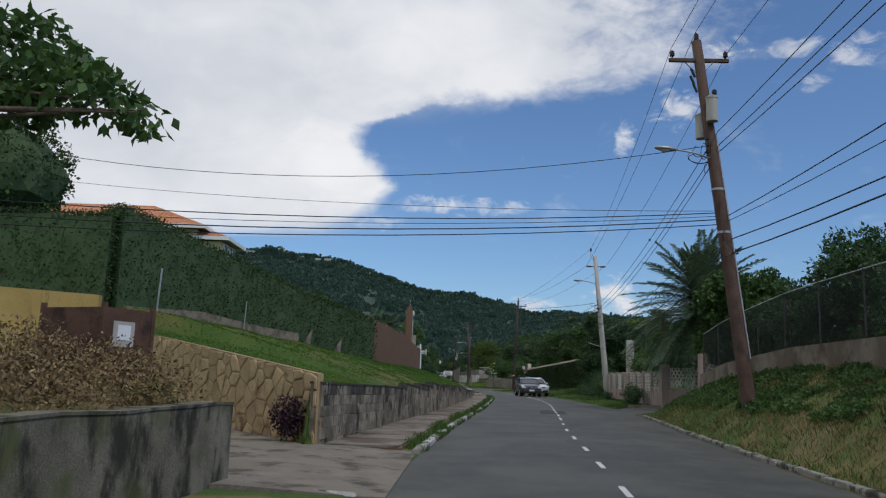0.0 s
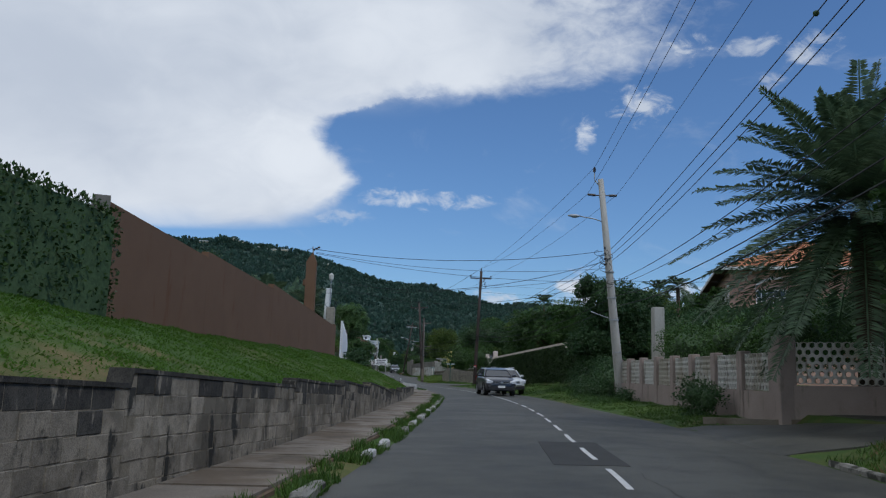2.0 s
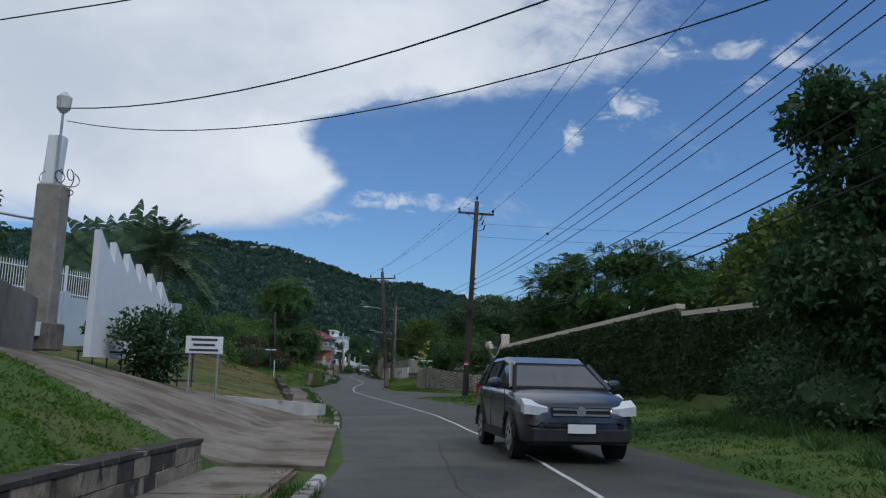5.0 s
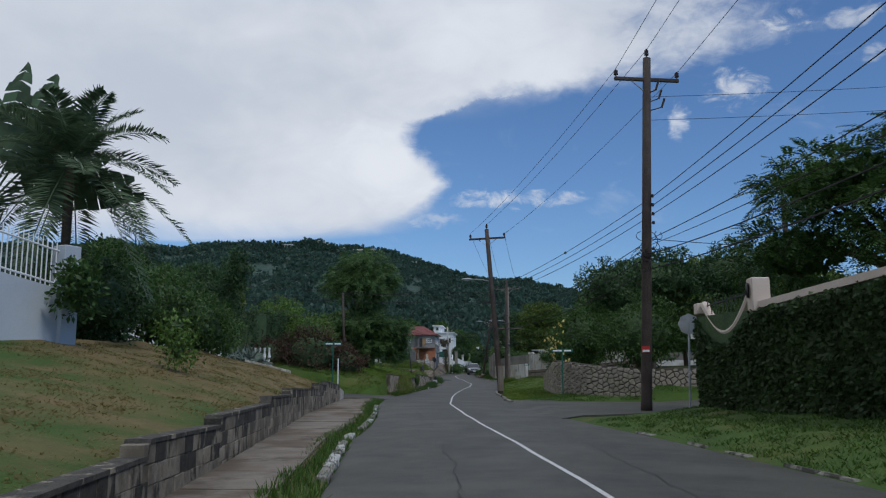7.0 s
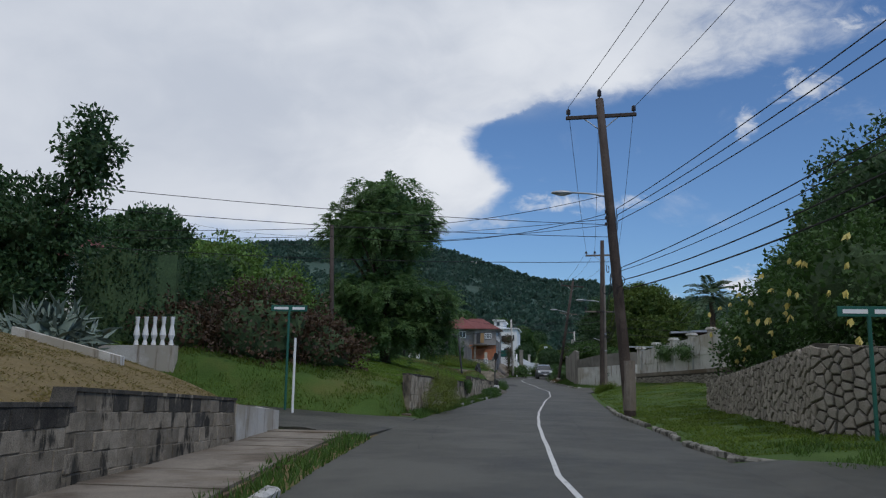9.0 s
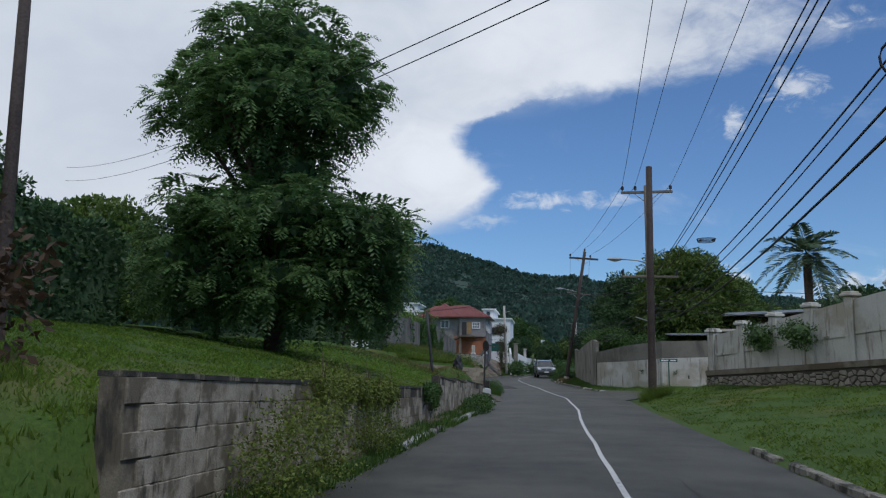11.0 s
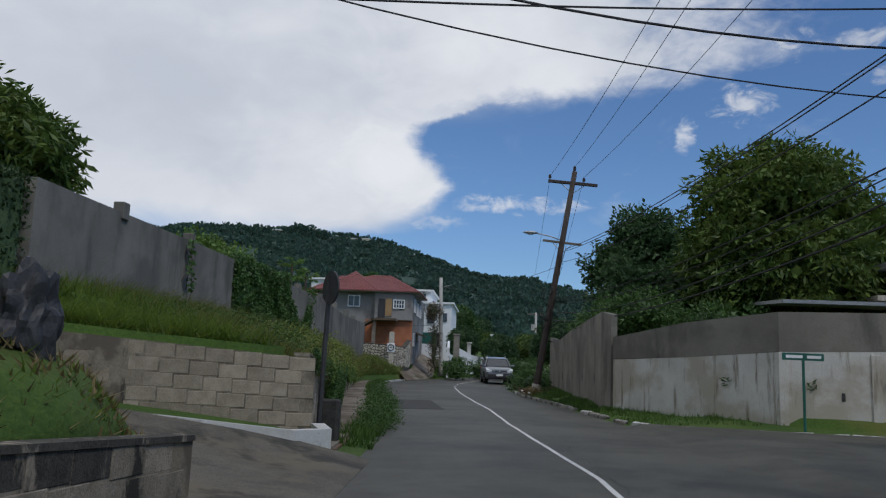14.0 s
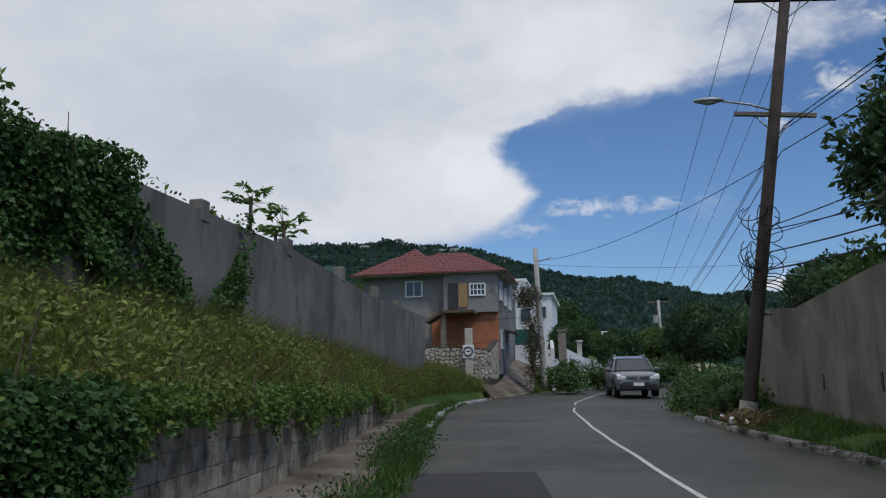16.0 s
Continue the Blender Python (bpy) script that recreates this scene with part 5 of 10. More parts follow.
def crossarm(pole, c, half, across, mat, pins=(), thick=.1, brace=True):
    """A crossarm at c, half metres to each side along across, with insulators at pins (fractions)."""
    c, d = Vector(c), Vector(across).normalized()
    ang = math.atan2(d.y, d.x)
    tilt = math.asin(max(-1, min(1, d.z)))
    rot = Matrix.Rotation(ang, 4, "Z") @ Matrix.Rotation(-tilt, 4, "Y")
    arm = part("crossarm", boxes((c, (half * 2, thick, thick * 1.15), rot, .01)), mat, pole)
    if brace:
        for s in (-1, 1):
            part("brace", tube([c + d * s * half * .5 - Vector((0, 0, .04)), c - Vector((0, 0, .5))], .018, 6), STEEL, pole)
    for f in pins:
        insulator(arm, c + d * half * f + Vector((0, 0, thick * .5)))
    return arm


def pole_thing(base, top, r0, r1, mat, label, name="utility_pole", group="utility poles along the road"):
    ob = thing(name, label, "utility pole", group=group)
    b, t = Vector(base), Vector(top)
    part("pole", tube([b - (t - b).normalized() * .5, b, b.lerp(t, .5), t], [r0 * 1.05, r0, (r0 + r1) / 2, r1], 14), mat, ob, smooth=True)
    return ob


def on(base, top, h):
    """The point of the pole's axis at height h."""
    b, t = Vector(base), Vector(top)
    return b + (t - b) * ((h - b.z) / (t.z - b.z))


def band(pole, p, r):
    p = Vector(p)
    part("steel_band", tube([p - Vector((0, 0, .03)), p + Vector((0, 0, .03))], r, 14), STEEL, pole)


def rack(pole, p, toward, n=3, gap=.2):
    """A rack of spool insulators on the pole's side."""
    p, d = Vector(p), Vector(toward).normalized()
    for k in range(n):
        q = p + d * .2 - Vector((0, 0, gap * k))
        part("spool", tube([q - Vector((0, 0, .05)), q + Vector((0, 0, .05))], .045, 8), CERAMIC, pole)
        part("spool_bracket", tube([p - Vector((0, 0, gap * k)), q], .015, 6), DARKMETAL, pole)


def tangle(pole, p, seed, size=.45, n=5, r=.012):
    """Loose loops of cable at the pole."""
    rng = random.Random(seed)
    for _ in range(n):
        a = rng.uniform(0, 6.28)
        pts = []
        w, h = rng.uniform(.15, size), rng.uniform(.2, size * 1.3)
        c = Vector(p) + Vector((rng.uniform(-.2, .2), rng.uniform(-.2, .2), rng.uniform(-.4, .3)))
        for k in range(13):
            t = k / 12 * 5.2 + .5
            pts.append(c + Vector((math.cos(a) * w * math.sin(t), math.sin(a) * w * math.sin(t), -h * (1 - math.cos(t)) * .5)))
        part("cable_loop", tube(pts, r, 5, False), WIRE, pole)




def wire(a, b, sag=.5, r=.011, label="thin black overhead power line between poles", n=16, group="overhead lines"):
    a, b = Vector(a), Vector(b)
    pts = [a.lerp(b, k / n) - Vector((0, 0, sag * 4 * (k / n) * (1 - k / n))) for k in range(n + 1)]
    ob = part("overhead_line", tube(pts, r, 5, False), WIRE, None)
    return tagged(ob, label, "cable", group)


def ball_at(a, b, f, sag, r=.09):
    p = Vector(a).lerp(Vector(b), f) - Vector((0, 0, sag * 4 * f * (1 - f)))
    bm = bmesh.new()
    bmesh.ops.create_icosphere(bm, subdivisions=2, radius=r)
    bmesh.ops.translate(bm, verts=bm.verts, vec=p)
    return tagged(part("air_plant", bm, CORE, None), "small dark tuft of air plant on a power line", "plant", "air plants on the lines")


# 1: brown pole with two transformers, on the bank
B1, T1 = (8.62, 24.2, .85), (7.85, 25.6, 11.75)
pole1 = pole_thing(B1, T1, .2, .15, WOODPOLE, "leaning brown wooden utility pole with two grey transformers")
crossarm(pole1, on(B1, T1, 11.1), 1.0, (1, .2, .1), WOODPOLE, (-.9, .9))
insulator(pole1, on(B1, T1, 11.75) - Vector((0, 0, .02)), .3)
for k, (dx, dy, zz, h, r) in enumerate(((.05, -.33, 9.35, .75, .17), (-.1, .33, 9.0, .75, .17))):
    p = on(B1, T1, zz) + Vector((dx, dy, 0))
    tr = part("transformer", tube([p - Vector((0, 0, h / 2)), p + Vector((0, 0, h / 2 - .06)), p + Vector((0, 0, h / 2 - .05)), p + Vector((0, 0, h / 2)), p + Vector((0, 0, h / 2 + .05))], [r, r, r * 1.08, r * 1.08, r * .6], 16), CONCPOLE, pole1, "grey cylindrical transformer")
    insulator(tr, p + Vector((.08, 0, h / 2 + .03)), .22)
    part("hanger", boxes((p + Vector((-dx * .5, -dy * .5, .2)), (.12, .12, .08))), STEEL, pole1)
for k in range(3):
    p = on(B1, T1, 10.5 - .25 * k) + Vector((-.22 - .05 * (k % 2), -.05, 0))
    part("fuse_cutout", tube([p, p + Vector((-.12, 0, .28))], .04, 7), CERAMIC, pole1)
lamp_arm(pole1, on(B1, T1, 7.85) + Vector((-.15, -.1, 0)), (-1, -.25, 0), 1.15)
for h in (6.9, 5.6):
    band(pole1, on(B1, T1, h), .19)
rack(pole1, on(B1, T1, 8.5), (-.6, -.6, 0), 3)
tangle(pole1, on(B1, T1, 8.1) + Vector((-.25, -.15, 0)), 3, .4, 6)
tangle(pole1, on(B1, T1, 5.4) + Vector((-.15, -.2, 0)), 5, .3, 4)
part("conduit", tube([on(B1, T1, 2.0) + Vector((.18, -.12, 0)), on(B1, T1, 8.6) + Vector((.16, -.1, 0))], .02, 6), STEEL, pole1)

# 2: pale concrete pole
B2, T2 = (13.25, 64.6, .3), (12.3, 64.75, 11.2)
pole2 = pole_thing(B2, T2, .24, .14, CONCPOLE, "leaning pale concrete utility pole with a street lamp")
c2 = on(B2, T2, 10.35)
for s in (-1, 1):
    part("side_insulator", tube([c2 + Vector((.12 * s, 0, 0)), c2 + Vector((.35 * s, 0, .0)), c2 + Vector((.36 * s, 0, .0)), c2 + Vector((.75 * s, 0, .02))], [.03, .03, .07, .06], 8), CERAMIC, pole2)
    part("bracket", boxes((c2 + Vector((.08 * s, 0, 0)), (.16, .12, .25))), STEEL, pole2)
part("pole_top_bracket", tube([on(B2, T2, 10.9) + Vector((-.14, 0, 0)), on(B2, T2, 11.1) + Vector((-.32, 0, .05)), on(B2, T2, 11.2) + Vector((-.32, 0, .3))], .03, 6), STEEL, pole2)
insulator(pole2, on(B2, T2, 11.2) + Vector((-.32, 0, .25)), .4)
lamp_arm(pole2, on(B2, T2, 8.95), (-1, -.1, .06), 1.3)
for h in (6.4, 5.1, 4.0, 2.4):
    band(pole2, on(B2, T2, h), .235)
rack(pole2, on(B2, T2, 7.6), (-.7, -.6, 0), 4, .28)
tangle(pole2, on(B2, T2, 7.2) + Vector((-.25, -.2, 0)), 8, .4, 7)
tangle(pole2, on(B2, T2, 6.0) + Vector((-.2, -.2, 0)), 9, .3, 4)
part("guy_bracket", tube([on(B2, T2, 4.0), on(B2, T2, 4.15) + Vector((-1.2, -.3, .2))], .02, 6), STEEL, pole2)

# 3: tall brown pole at the street corner
B3, T3 = (10.0, 107.55, .35), (10.42, 107.1, 11.75)
pole3 = pole_thing(B3, T3, .18, .13, DARKPOLE, "tall dark wooden utility pole with cut-outs and a small red notice")
crossarm(pole3, on(B3, T3, 11.0), 1.15, (1, .25, .02), DARKPOLE, (-.95, .95))
insulator(pole3, on(B3, T3, 11.75), .32)
for k in range(3):
    p = on(B3, T3, 10.6 - .3 * k) + Vector((.28 + .1 * k, -.1, 0))
    part("fuse_cutout", tube([p, p + Vector((.1, 0, .3))], .04, 7), CERAMIC, pole3)
    part("bracket", tube([on(B3, T3, 10.5 - .3 * k), p], .018, 6), DARKMETAL, pole3)
rack(pole3, on(B3, T3, 7.0), (.7, -.5, 0), 4, .3)
tangle(pole3, on(B3, T3, 5.6) + Vector((.15, -.2, 0)), 12, .4, 6)
tangle(pole3, on(B3, T3, 5.1) + Vector((-.15, -.2, 0)), 13, .35, 5)
sgn = part("notice", boxes((on(B3, T3, 1.98) + Vector((-.06, -.2, 0)), (.26, .02, .2), Matrix.Rotation(.1, 4, "Z"))), material("red_notice", (.4, .03, .03), (.5, .05, .04), .6, 3, 20, 0), pole3, "small red and white notice")
part("bar", boxes((on(B3, T3, 1.98) + Vector((-.06, -.214, -.05)), (.22, .006, .07), Matrix.Rotation(.1, 4, "Z"))), WHITE, sgn)

# 4: leaning pole pair beyond the corner
B4, T4 = (5.3, 130.4, .2), (4.58, 130.7, 10.24)
pole4 = pole_thing(B4, T4, .18, .13, DARKPOLE, "dark leaning wooden utility pole with a street lamp")
crossarm(pole4, on(B4, T4, 9.65), 1.15, (1, .1, .06), DARKPOLE, (-.93, .93))
insulator(pole4, Vector(T4), .34)
lamp_arm(pole4, on(B4, T4, 6.9), (-1, -.1, 0), 1.2)
rack(pole4, on(B4, T4, 6.4), (-.6, -.6, 0), 3)
tangle(pole4, on(B4, T4, 4.5) + Vector((-.15, -.1, 0)), 15, .3, 4)
part("strap_sleeve", tube([Vector(B4), Vector(B4) + Vector((0, 0, 1.5))], .2, 12), GREYWOOD, pole4, "pale sleeve round the pole's foot")

# 5: twin poles at the second corner
B5, T5 = (5.85, 157.6, .8), (6.02, 157.9, 10.15)
pole_thing(B5, T5, .16, .13, DARKPOLE, "straight dark brown wooden utility pole")
B6, T6 = (6.13, 159.4, .3), (6.12, 159.7, 9.75)
pole6 = pole_thing(B6, T6, .165, .13, GREYWOOD, "weathered grey wooden utility pole with crossarms and a lamp")
crossarm(pole6, on(B6, T6, 9.45), 1.15, (1, .1, .03), GREYWOOD, (-.95, -.45, .92))
crossarm(pole6, on(B6, T6, 5.6), 1.25, (1, .1, .0), GREYWOOD, (-.95, .95), .09, False)
lamp_arm(pole6, on(B6, T6, 6.2), (-1, -.2, 0), 1.25)
for h in (4.1, 3.0):
    band(pole6, on(B6, T6, h), .172)
tangle(pole6, on(B6, T6, 4.3) + Vector((.15, -.25, 0)), 17, .35, 5)
part("guy_stub", tube([on(B6, T6, 3.6), on(B6, T6, 3.75) + Vector((-.7, -.3, .05))], .02, 6), STEEL, pole6)

# 6: leaning pole by the grey wall
B7, T7 = (2.95, 188.0, .8), (4.58, 187.9, 11.1)
pole7 = pole_thing(B7, T7, .16, .12, DARKPOLE, "strongly leaning dark wooden utility pole with two crossarms")
crossarm(pole7, on(B7, T7, 10.55), 1.15, (1, 0, -.08), DARKPOLE, (-.93, .45), .12)
insulator(pole7, on(B7, T7, 11.05), .34)
crossarm(pole7, on(B7, T7, 7.72), .9, (1, 0, -.1), GREYWOOD, (), .09)
lamp_arm(pole7, on(B7, T7, 7.8), (-1, -.1, .12), 1.2)
tangle(pole7, on(B7, T7, 4.6) + Vector((-.15, -.1, 0)), 21, .55, 9)
tangle(pole7, on(B7, T7, 5.6) + Vector((-.2, -.1, 0)), 22, .5, 6)
for k in range(5):
    rr_ = .42 + .05 * k
    p = Vector((3.75 + .03 * k, 188.9, 3.5 + .04 * k))
    part("cable_coil", tube([p + Vector((rr_ * math.cos(a), .08 * math.sin(2 * a), rr_ * .8 * math.sin(a))) for a in [j * math.pi / 9 for j in range(19)]], .014, 5, False), WIRE, pole7)
part("foot_paint", tube([Vector(B7) - Vector((.05, 0, .2)), Vector(B7) + Vector((.06, 0, .4))], .2, 12), WHITEWALL, pole7, "whitewashed foot")

# far and small poles
B8, T8 = (-2.95, 211.0, 1.9), (-3.2, 211.0, 8.75)
pole8 = pole_thing(B8, T8, .17, .12, CONCPOLE, "slim pale concrete pole beside a steep driveway")
part("side_arm", tube([on(B8, T8, 8.0), on(B8, T8, 8.15) + Vector((.8, -.2, .05))], .025, 6), STEEL, pole8)
B9, T9 = (5.7, 245, 2.0), (5.6, 245, 9.2)
pole9 = pole_thing(B9, T9, .17, .12, CONCPOLE, "distant pale utility pole with a small transformer")
crossarm(pole9, on(B9, T9, 9.0), 1.0, (1, 0, 0), GREYWOOD, (), .1, False)
crossarm(pole9, on(B9, T9, 5.4), 1.0, (1, 0, 0), GREYWOOD, (), .1, False)
part("transformer", tube([on(B9, T9, 7.4) + Vector((-.35, -.1, -.3)), on(B9, T9, 7.4) + Vector((-.35, -.1, .4))], .22, 10), CONCPOLE, pole9)
B11, T11 = (-4.68, 132.3, gz(-4.68, 132.3) - .1), (-4.9, 132.5, 6.5)
pole_thing(B11, T11, .085, .07, DARKPOLE, "slim dark wooden service pole in the lawn")
B12, T12 = (-6.9, 156.6, 2.5), (-6.0, 155.1, 6.1)
pole12 = pole_thing(B12, T12, .07, .055, DARKMETAL, "thin leaning service pole with a meter box")
part("conduit", tube([on(B12, T12, 2.7) + Vector((-.08, -.08, 0)), on(B12, T12, 5.6) + Vector((-.08, -.08, 0))], .02, 6), STEEL, pole12)
part("meter_box", boxes((on(B12, T12, 3.75) + Vector((0, -.12, 0)), (.2, .14, .26), None, .02)), STEEL, pole12)
pole_thing((-2.95, 155.5, 1.6), (-3.2, 155.6, 3.78), .06, .055, DARKMETAL, "short dark wooden post in the grass")

# the lines along the road
far = (Vector((5.6, 245, 9.1)), None)
back1 = Vector((4.2, -24, 11.8))


def arm_pt(b, t, h, half, f, across=(1, .1, 0)):
    d = Vector(across).normalized()
    return on(b, t, h) + d * half * f + Vector((0, 0, .3))


hi = [[back1 + Vector((-1, 0, 0)), arm_pt(B1, T1, 11.1, 1.0, -.9), on(B2, T2, 11.2) + Vector((-.32, 0, .6)), arm_pt(B3, T3, 11.0, 1.15, -.95), arm_pt(B4, T4, 9.65, 1.15, -.93), arm_pt(B6, T6, 9.45, 1.15, -.95), arm_pt(B7, T7, 10.55, 1.15, -.93), far[0] - Vector((1, 0, 0))],
      [back1 + Vector((0, 0, .5)), on(B1, T1, 12.05), c2 + Vector((-.75, 0, .05)), on(B3, T3, 12.05), Vector(T4) + Vector((0, 0, .3)), arm_pt(B6, T6, 9.45, 1.15, -.45), on(B7, T7, 11.4), far[0]],
      [back1 + Vector((1, 0, 0)), arm_pt(B1, T1, 11.1, 1.0, .9), c2 + Vector((.75, 0, .05)), arm_pt(B3, T3, 11.0, 1.15, .95), arm_pt(B4, T4, 9.65, 1.15, .93), arm_pt(B6, T6, 9.45, 1.15, .92), arm_pt(B7, T7, 10.55, 1.15, .45), far[0] + Vector((1, 0, 0))]]
for line in hi:
    for a, b in zip(line, line[1:]):
        wire(a, b, (b - a).length * .012, .009, "thin bare high-voltage line between poles")
for k, (h1, h2, h3, h4, h6, h7, sag, r, lab) in enumerate(((8.7, 7.6, 7.0, 6.5, 5.75, 7.4, .45, .012, "black secondary power line between poles"), (8.3, 7.3, 6.7, 6.3, 5.7, 7.3, .5, .012, "black secondary power line between poles"), (8.1, 7.0, 6.4, 6.1, 5.3, 6.8, .55, .012, "black secondary power line between poles"),
                                                           (6.1, 5.9, 5.6, 4.6, 4.3, 5.1, .6, .013, "black telephone cable between poles"), (5.95, 5.7, 5.4, 4.5, 4.2, 4.9, .75, .010, "black telephone cable between poles"), (5.4, 5.2, 5.1, 4.2, 3.9, 4.5, .8, .016, "thick black telephone cable between poles"),
                                                           (5.0, 4.7, 4.6, 3.9, 3.6, 4.1, .7, .019, "thick black telephone cable between poles"))):
    side = Vector((.16 if k > 2 else .2, -.12, 0))
    line = [Vector((4.4 + .2 * (k % 3), -24, h1 + .3)), on(B1, T1, h1) + side, on(B2, T2, h2) + side, on(B3, T3, h3) + side, on(B4, T4, h4) + side, on(B6, T6, h6) + side, on(B7, T7, h7) + side, Vector((5.7, 245, h7))]
    for a, b in zip(line, line[1:]):
        wire(a, b, sag * (b - a).length / 40, r, lab)
    if k == 0:
        for i, f in ((1, .35 + .1 * k), (2, .6 - .1 * k), (3, .4)):
            ball_at(line[i], line[i + 1], f, sag * (line[i + 1] - line[i]).length / 40, .06)
# cables that cross the road
for a, b, sag, r in ((on(B1, T1, 8.3), (-14, 30, 8.7), .9, .011), (on(B1, T1, 6.25), (-16, 32, 8.3), .35, .008), (on(B1, T1, 6.2), (-22, 20, 5.75), .75, .014), (on(B1, T1, 6.1), (-22, 20, 5.5), .75, .008), (on(B1, T1, 6.0), (-22, 20, 5.35), .8, .016), (on(B1, T1, 5.85), (-22, 20, 5.0), .75, .014),
                     (on(B2, T2, 7.5), (-2.1, 65.6, 7.15), .55, .014), (on(B2, T2, 6.6), (-2.1, 65.6, 7.0), .5, .009), (on(B2, T2, 5.9), (-2.1, 65.6, 6.95), .4, .009),
                     (on(B2, T2, 7.0), (-2.0, 77.6, 6.9), 1.0, .014), (on(B2, T2, 6.0), (-2.0, 77.6, 6.6), 1.2, .010), (on(B2, T2, 6.2), (-16, 76, 6.6), 1.0, .009), (on(B2, T2, 6.0), (30, 62, 7.4), .5, .010), (on(B2, T2, 5.6), (26, 74, 7.2), .6, .010), (on(B2, T2, 5.9), (27, 70, 4.6), .3, .010),
                     (on(B3, T3, 10.4), (40, 101, 10.2), .5, .008), (on(B3, T3, 9.6), (40, 100, 9.3), .5, .008), (on(B3, T3, 5.6), (30, 108, 6.0), .6, .012), (on(B3, T3, 5.3), (26, 112, 5.0), .5, .010),
                     (on(B4, T4, 7.0), (-4.45, 132.5, 6.4), .3, .011), (on(B4, T4, 6.4), (-4.45, 132.5, 6.1), .5, .011), (on(B4, T4, 6.0), (-30, 118, 8.5), .8, .010), (on(B4, T4, 5.6), (-30, 117, 7.5), .8, .010), (on(B4, T4, 4.8), (-30, 119, 6.5), .9, .010), (on(B4, T4, 6.2), (-30, 171.5, 14.6), .9, .010), (on(B4, T4, 6.0), (-30, 171.5, 13.7), .9, .010), (Vector((-4.45, 132.5, 6.4)), (-30, 128, 7.0), .5, .010), (Vector((-4.45, 132.5, 6.1)), (-30, 127, 6.6), .5, .010),
                     (on(B6, T6, 5.0), (-6.05, 155.2, 5.85), .7, .013), (on(B6, T6, 4.4), (-6.1, 155.3, 5.6), .6, .008), (on(B6, T6, 5.5), (-3.2, 155.6, 3.75), .12, .010), (Vector((-6.05, 155.2, 5.8)), (-30, 150, 6.5), .5, .009),
                     (on(B6, T6, 5.2), (35, 161, 5.6), .6, .012), (on(B6, T6, 4.6), (35, 160, 4.9), .6, .012), (on(B6, T6, 4.2), (35, 163, 4.3), .6, .014), (on(B7, T7, 6.6), (-3.15, 211, 8.1), .5, .010), (on(B7, T7, 5.0), (9.5, 172.5, 5.6), .5, .013),
                     (on(B8, T8, 7.9), (12, 214, 8.0), .3, .009), (Vector((-3.0, 211, 5.2)), (-14, 205, 5.0), .3, .010), (Vector((-3.0, 211, 4.0)), (-14, 203, 3.8), .3, .010)):
    wire(a, b, sag, r, "black service cable hung across the road")
coil = thing("cable_coil", "round coil of spare cable hung on the lines", "cable coil")
cp = Vector((4.98, 140.7, 4.03))
for k in range(3):
    part("loop", tube([cp + Vector(((.17 + .01 * k) * math.cos(a), (.18 - .01 * k) * math.sin(a), .025 * k)) for a in [j * math.pi / 9 for j in range(19)]], .009, 6, False), WIRE, coil)

# ---- houses ----
def window_part(house, c, w, h, ang, frame=None, bars=(1, 1), depth=.12, name="window", pane=None):
    """A framed window standing in a wall: c its middle, ang the heading of the wall it lies in."""
    fr = frame or WHITE
    R = Matrix.Translation(c) @ Matrix.Rotation(ang, 4, "Z")
    t = .07
    bm = bmesh.new()
    for p, s in (((0, 0, h / 2), (w + t, depth, t)), ((0, 0, -h / 2), (w + t, depth, t)), ((-w / 2, 0, 0), (t, depth, h - t)), ((w / 2, 0, 0), (t, depth, h - t))):
        box(bm, p, s)
    bmesh.ops.transform(bm, verts=bm.verts, matrix=R)
    win = part(name, bm, fr, house, "white framed window" if fr is WHITE else "")
    for p, s in [((-w / 2 + w * i / bars[0], 0, 0), (.04, depth * .7, h - t)) for i in range(1, bars[0])] + [((0, 0, -h / 2 + h * j / bars[1]), (w - t, depth * .6, .04)) for j in range(1, bars[1])]:
        bm = boxes((p, s))
        bmesh.ops.transform(bm, verts=bm.verts, matrix=R)
        part("glazing_bar", bm, fr, win)
    bm = boxes(((0, depth * .1, 0), (w - t, .02, h - t)))
    bmesh.ops.transform(bm, verts=bm.verts, matrix=R)
    part("pane", bm, pane or GLASS, win)
    return win


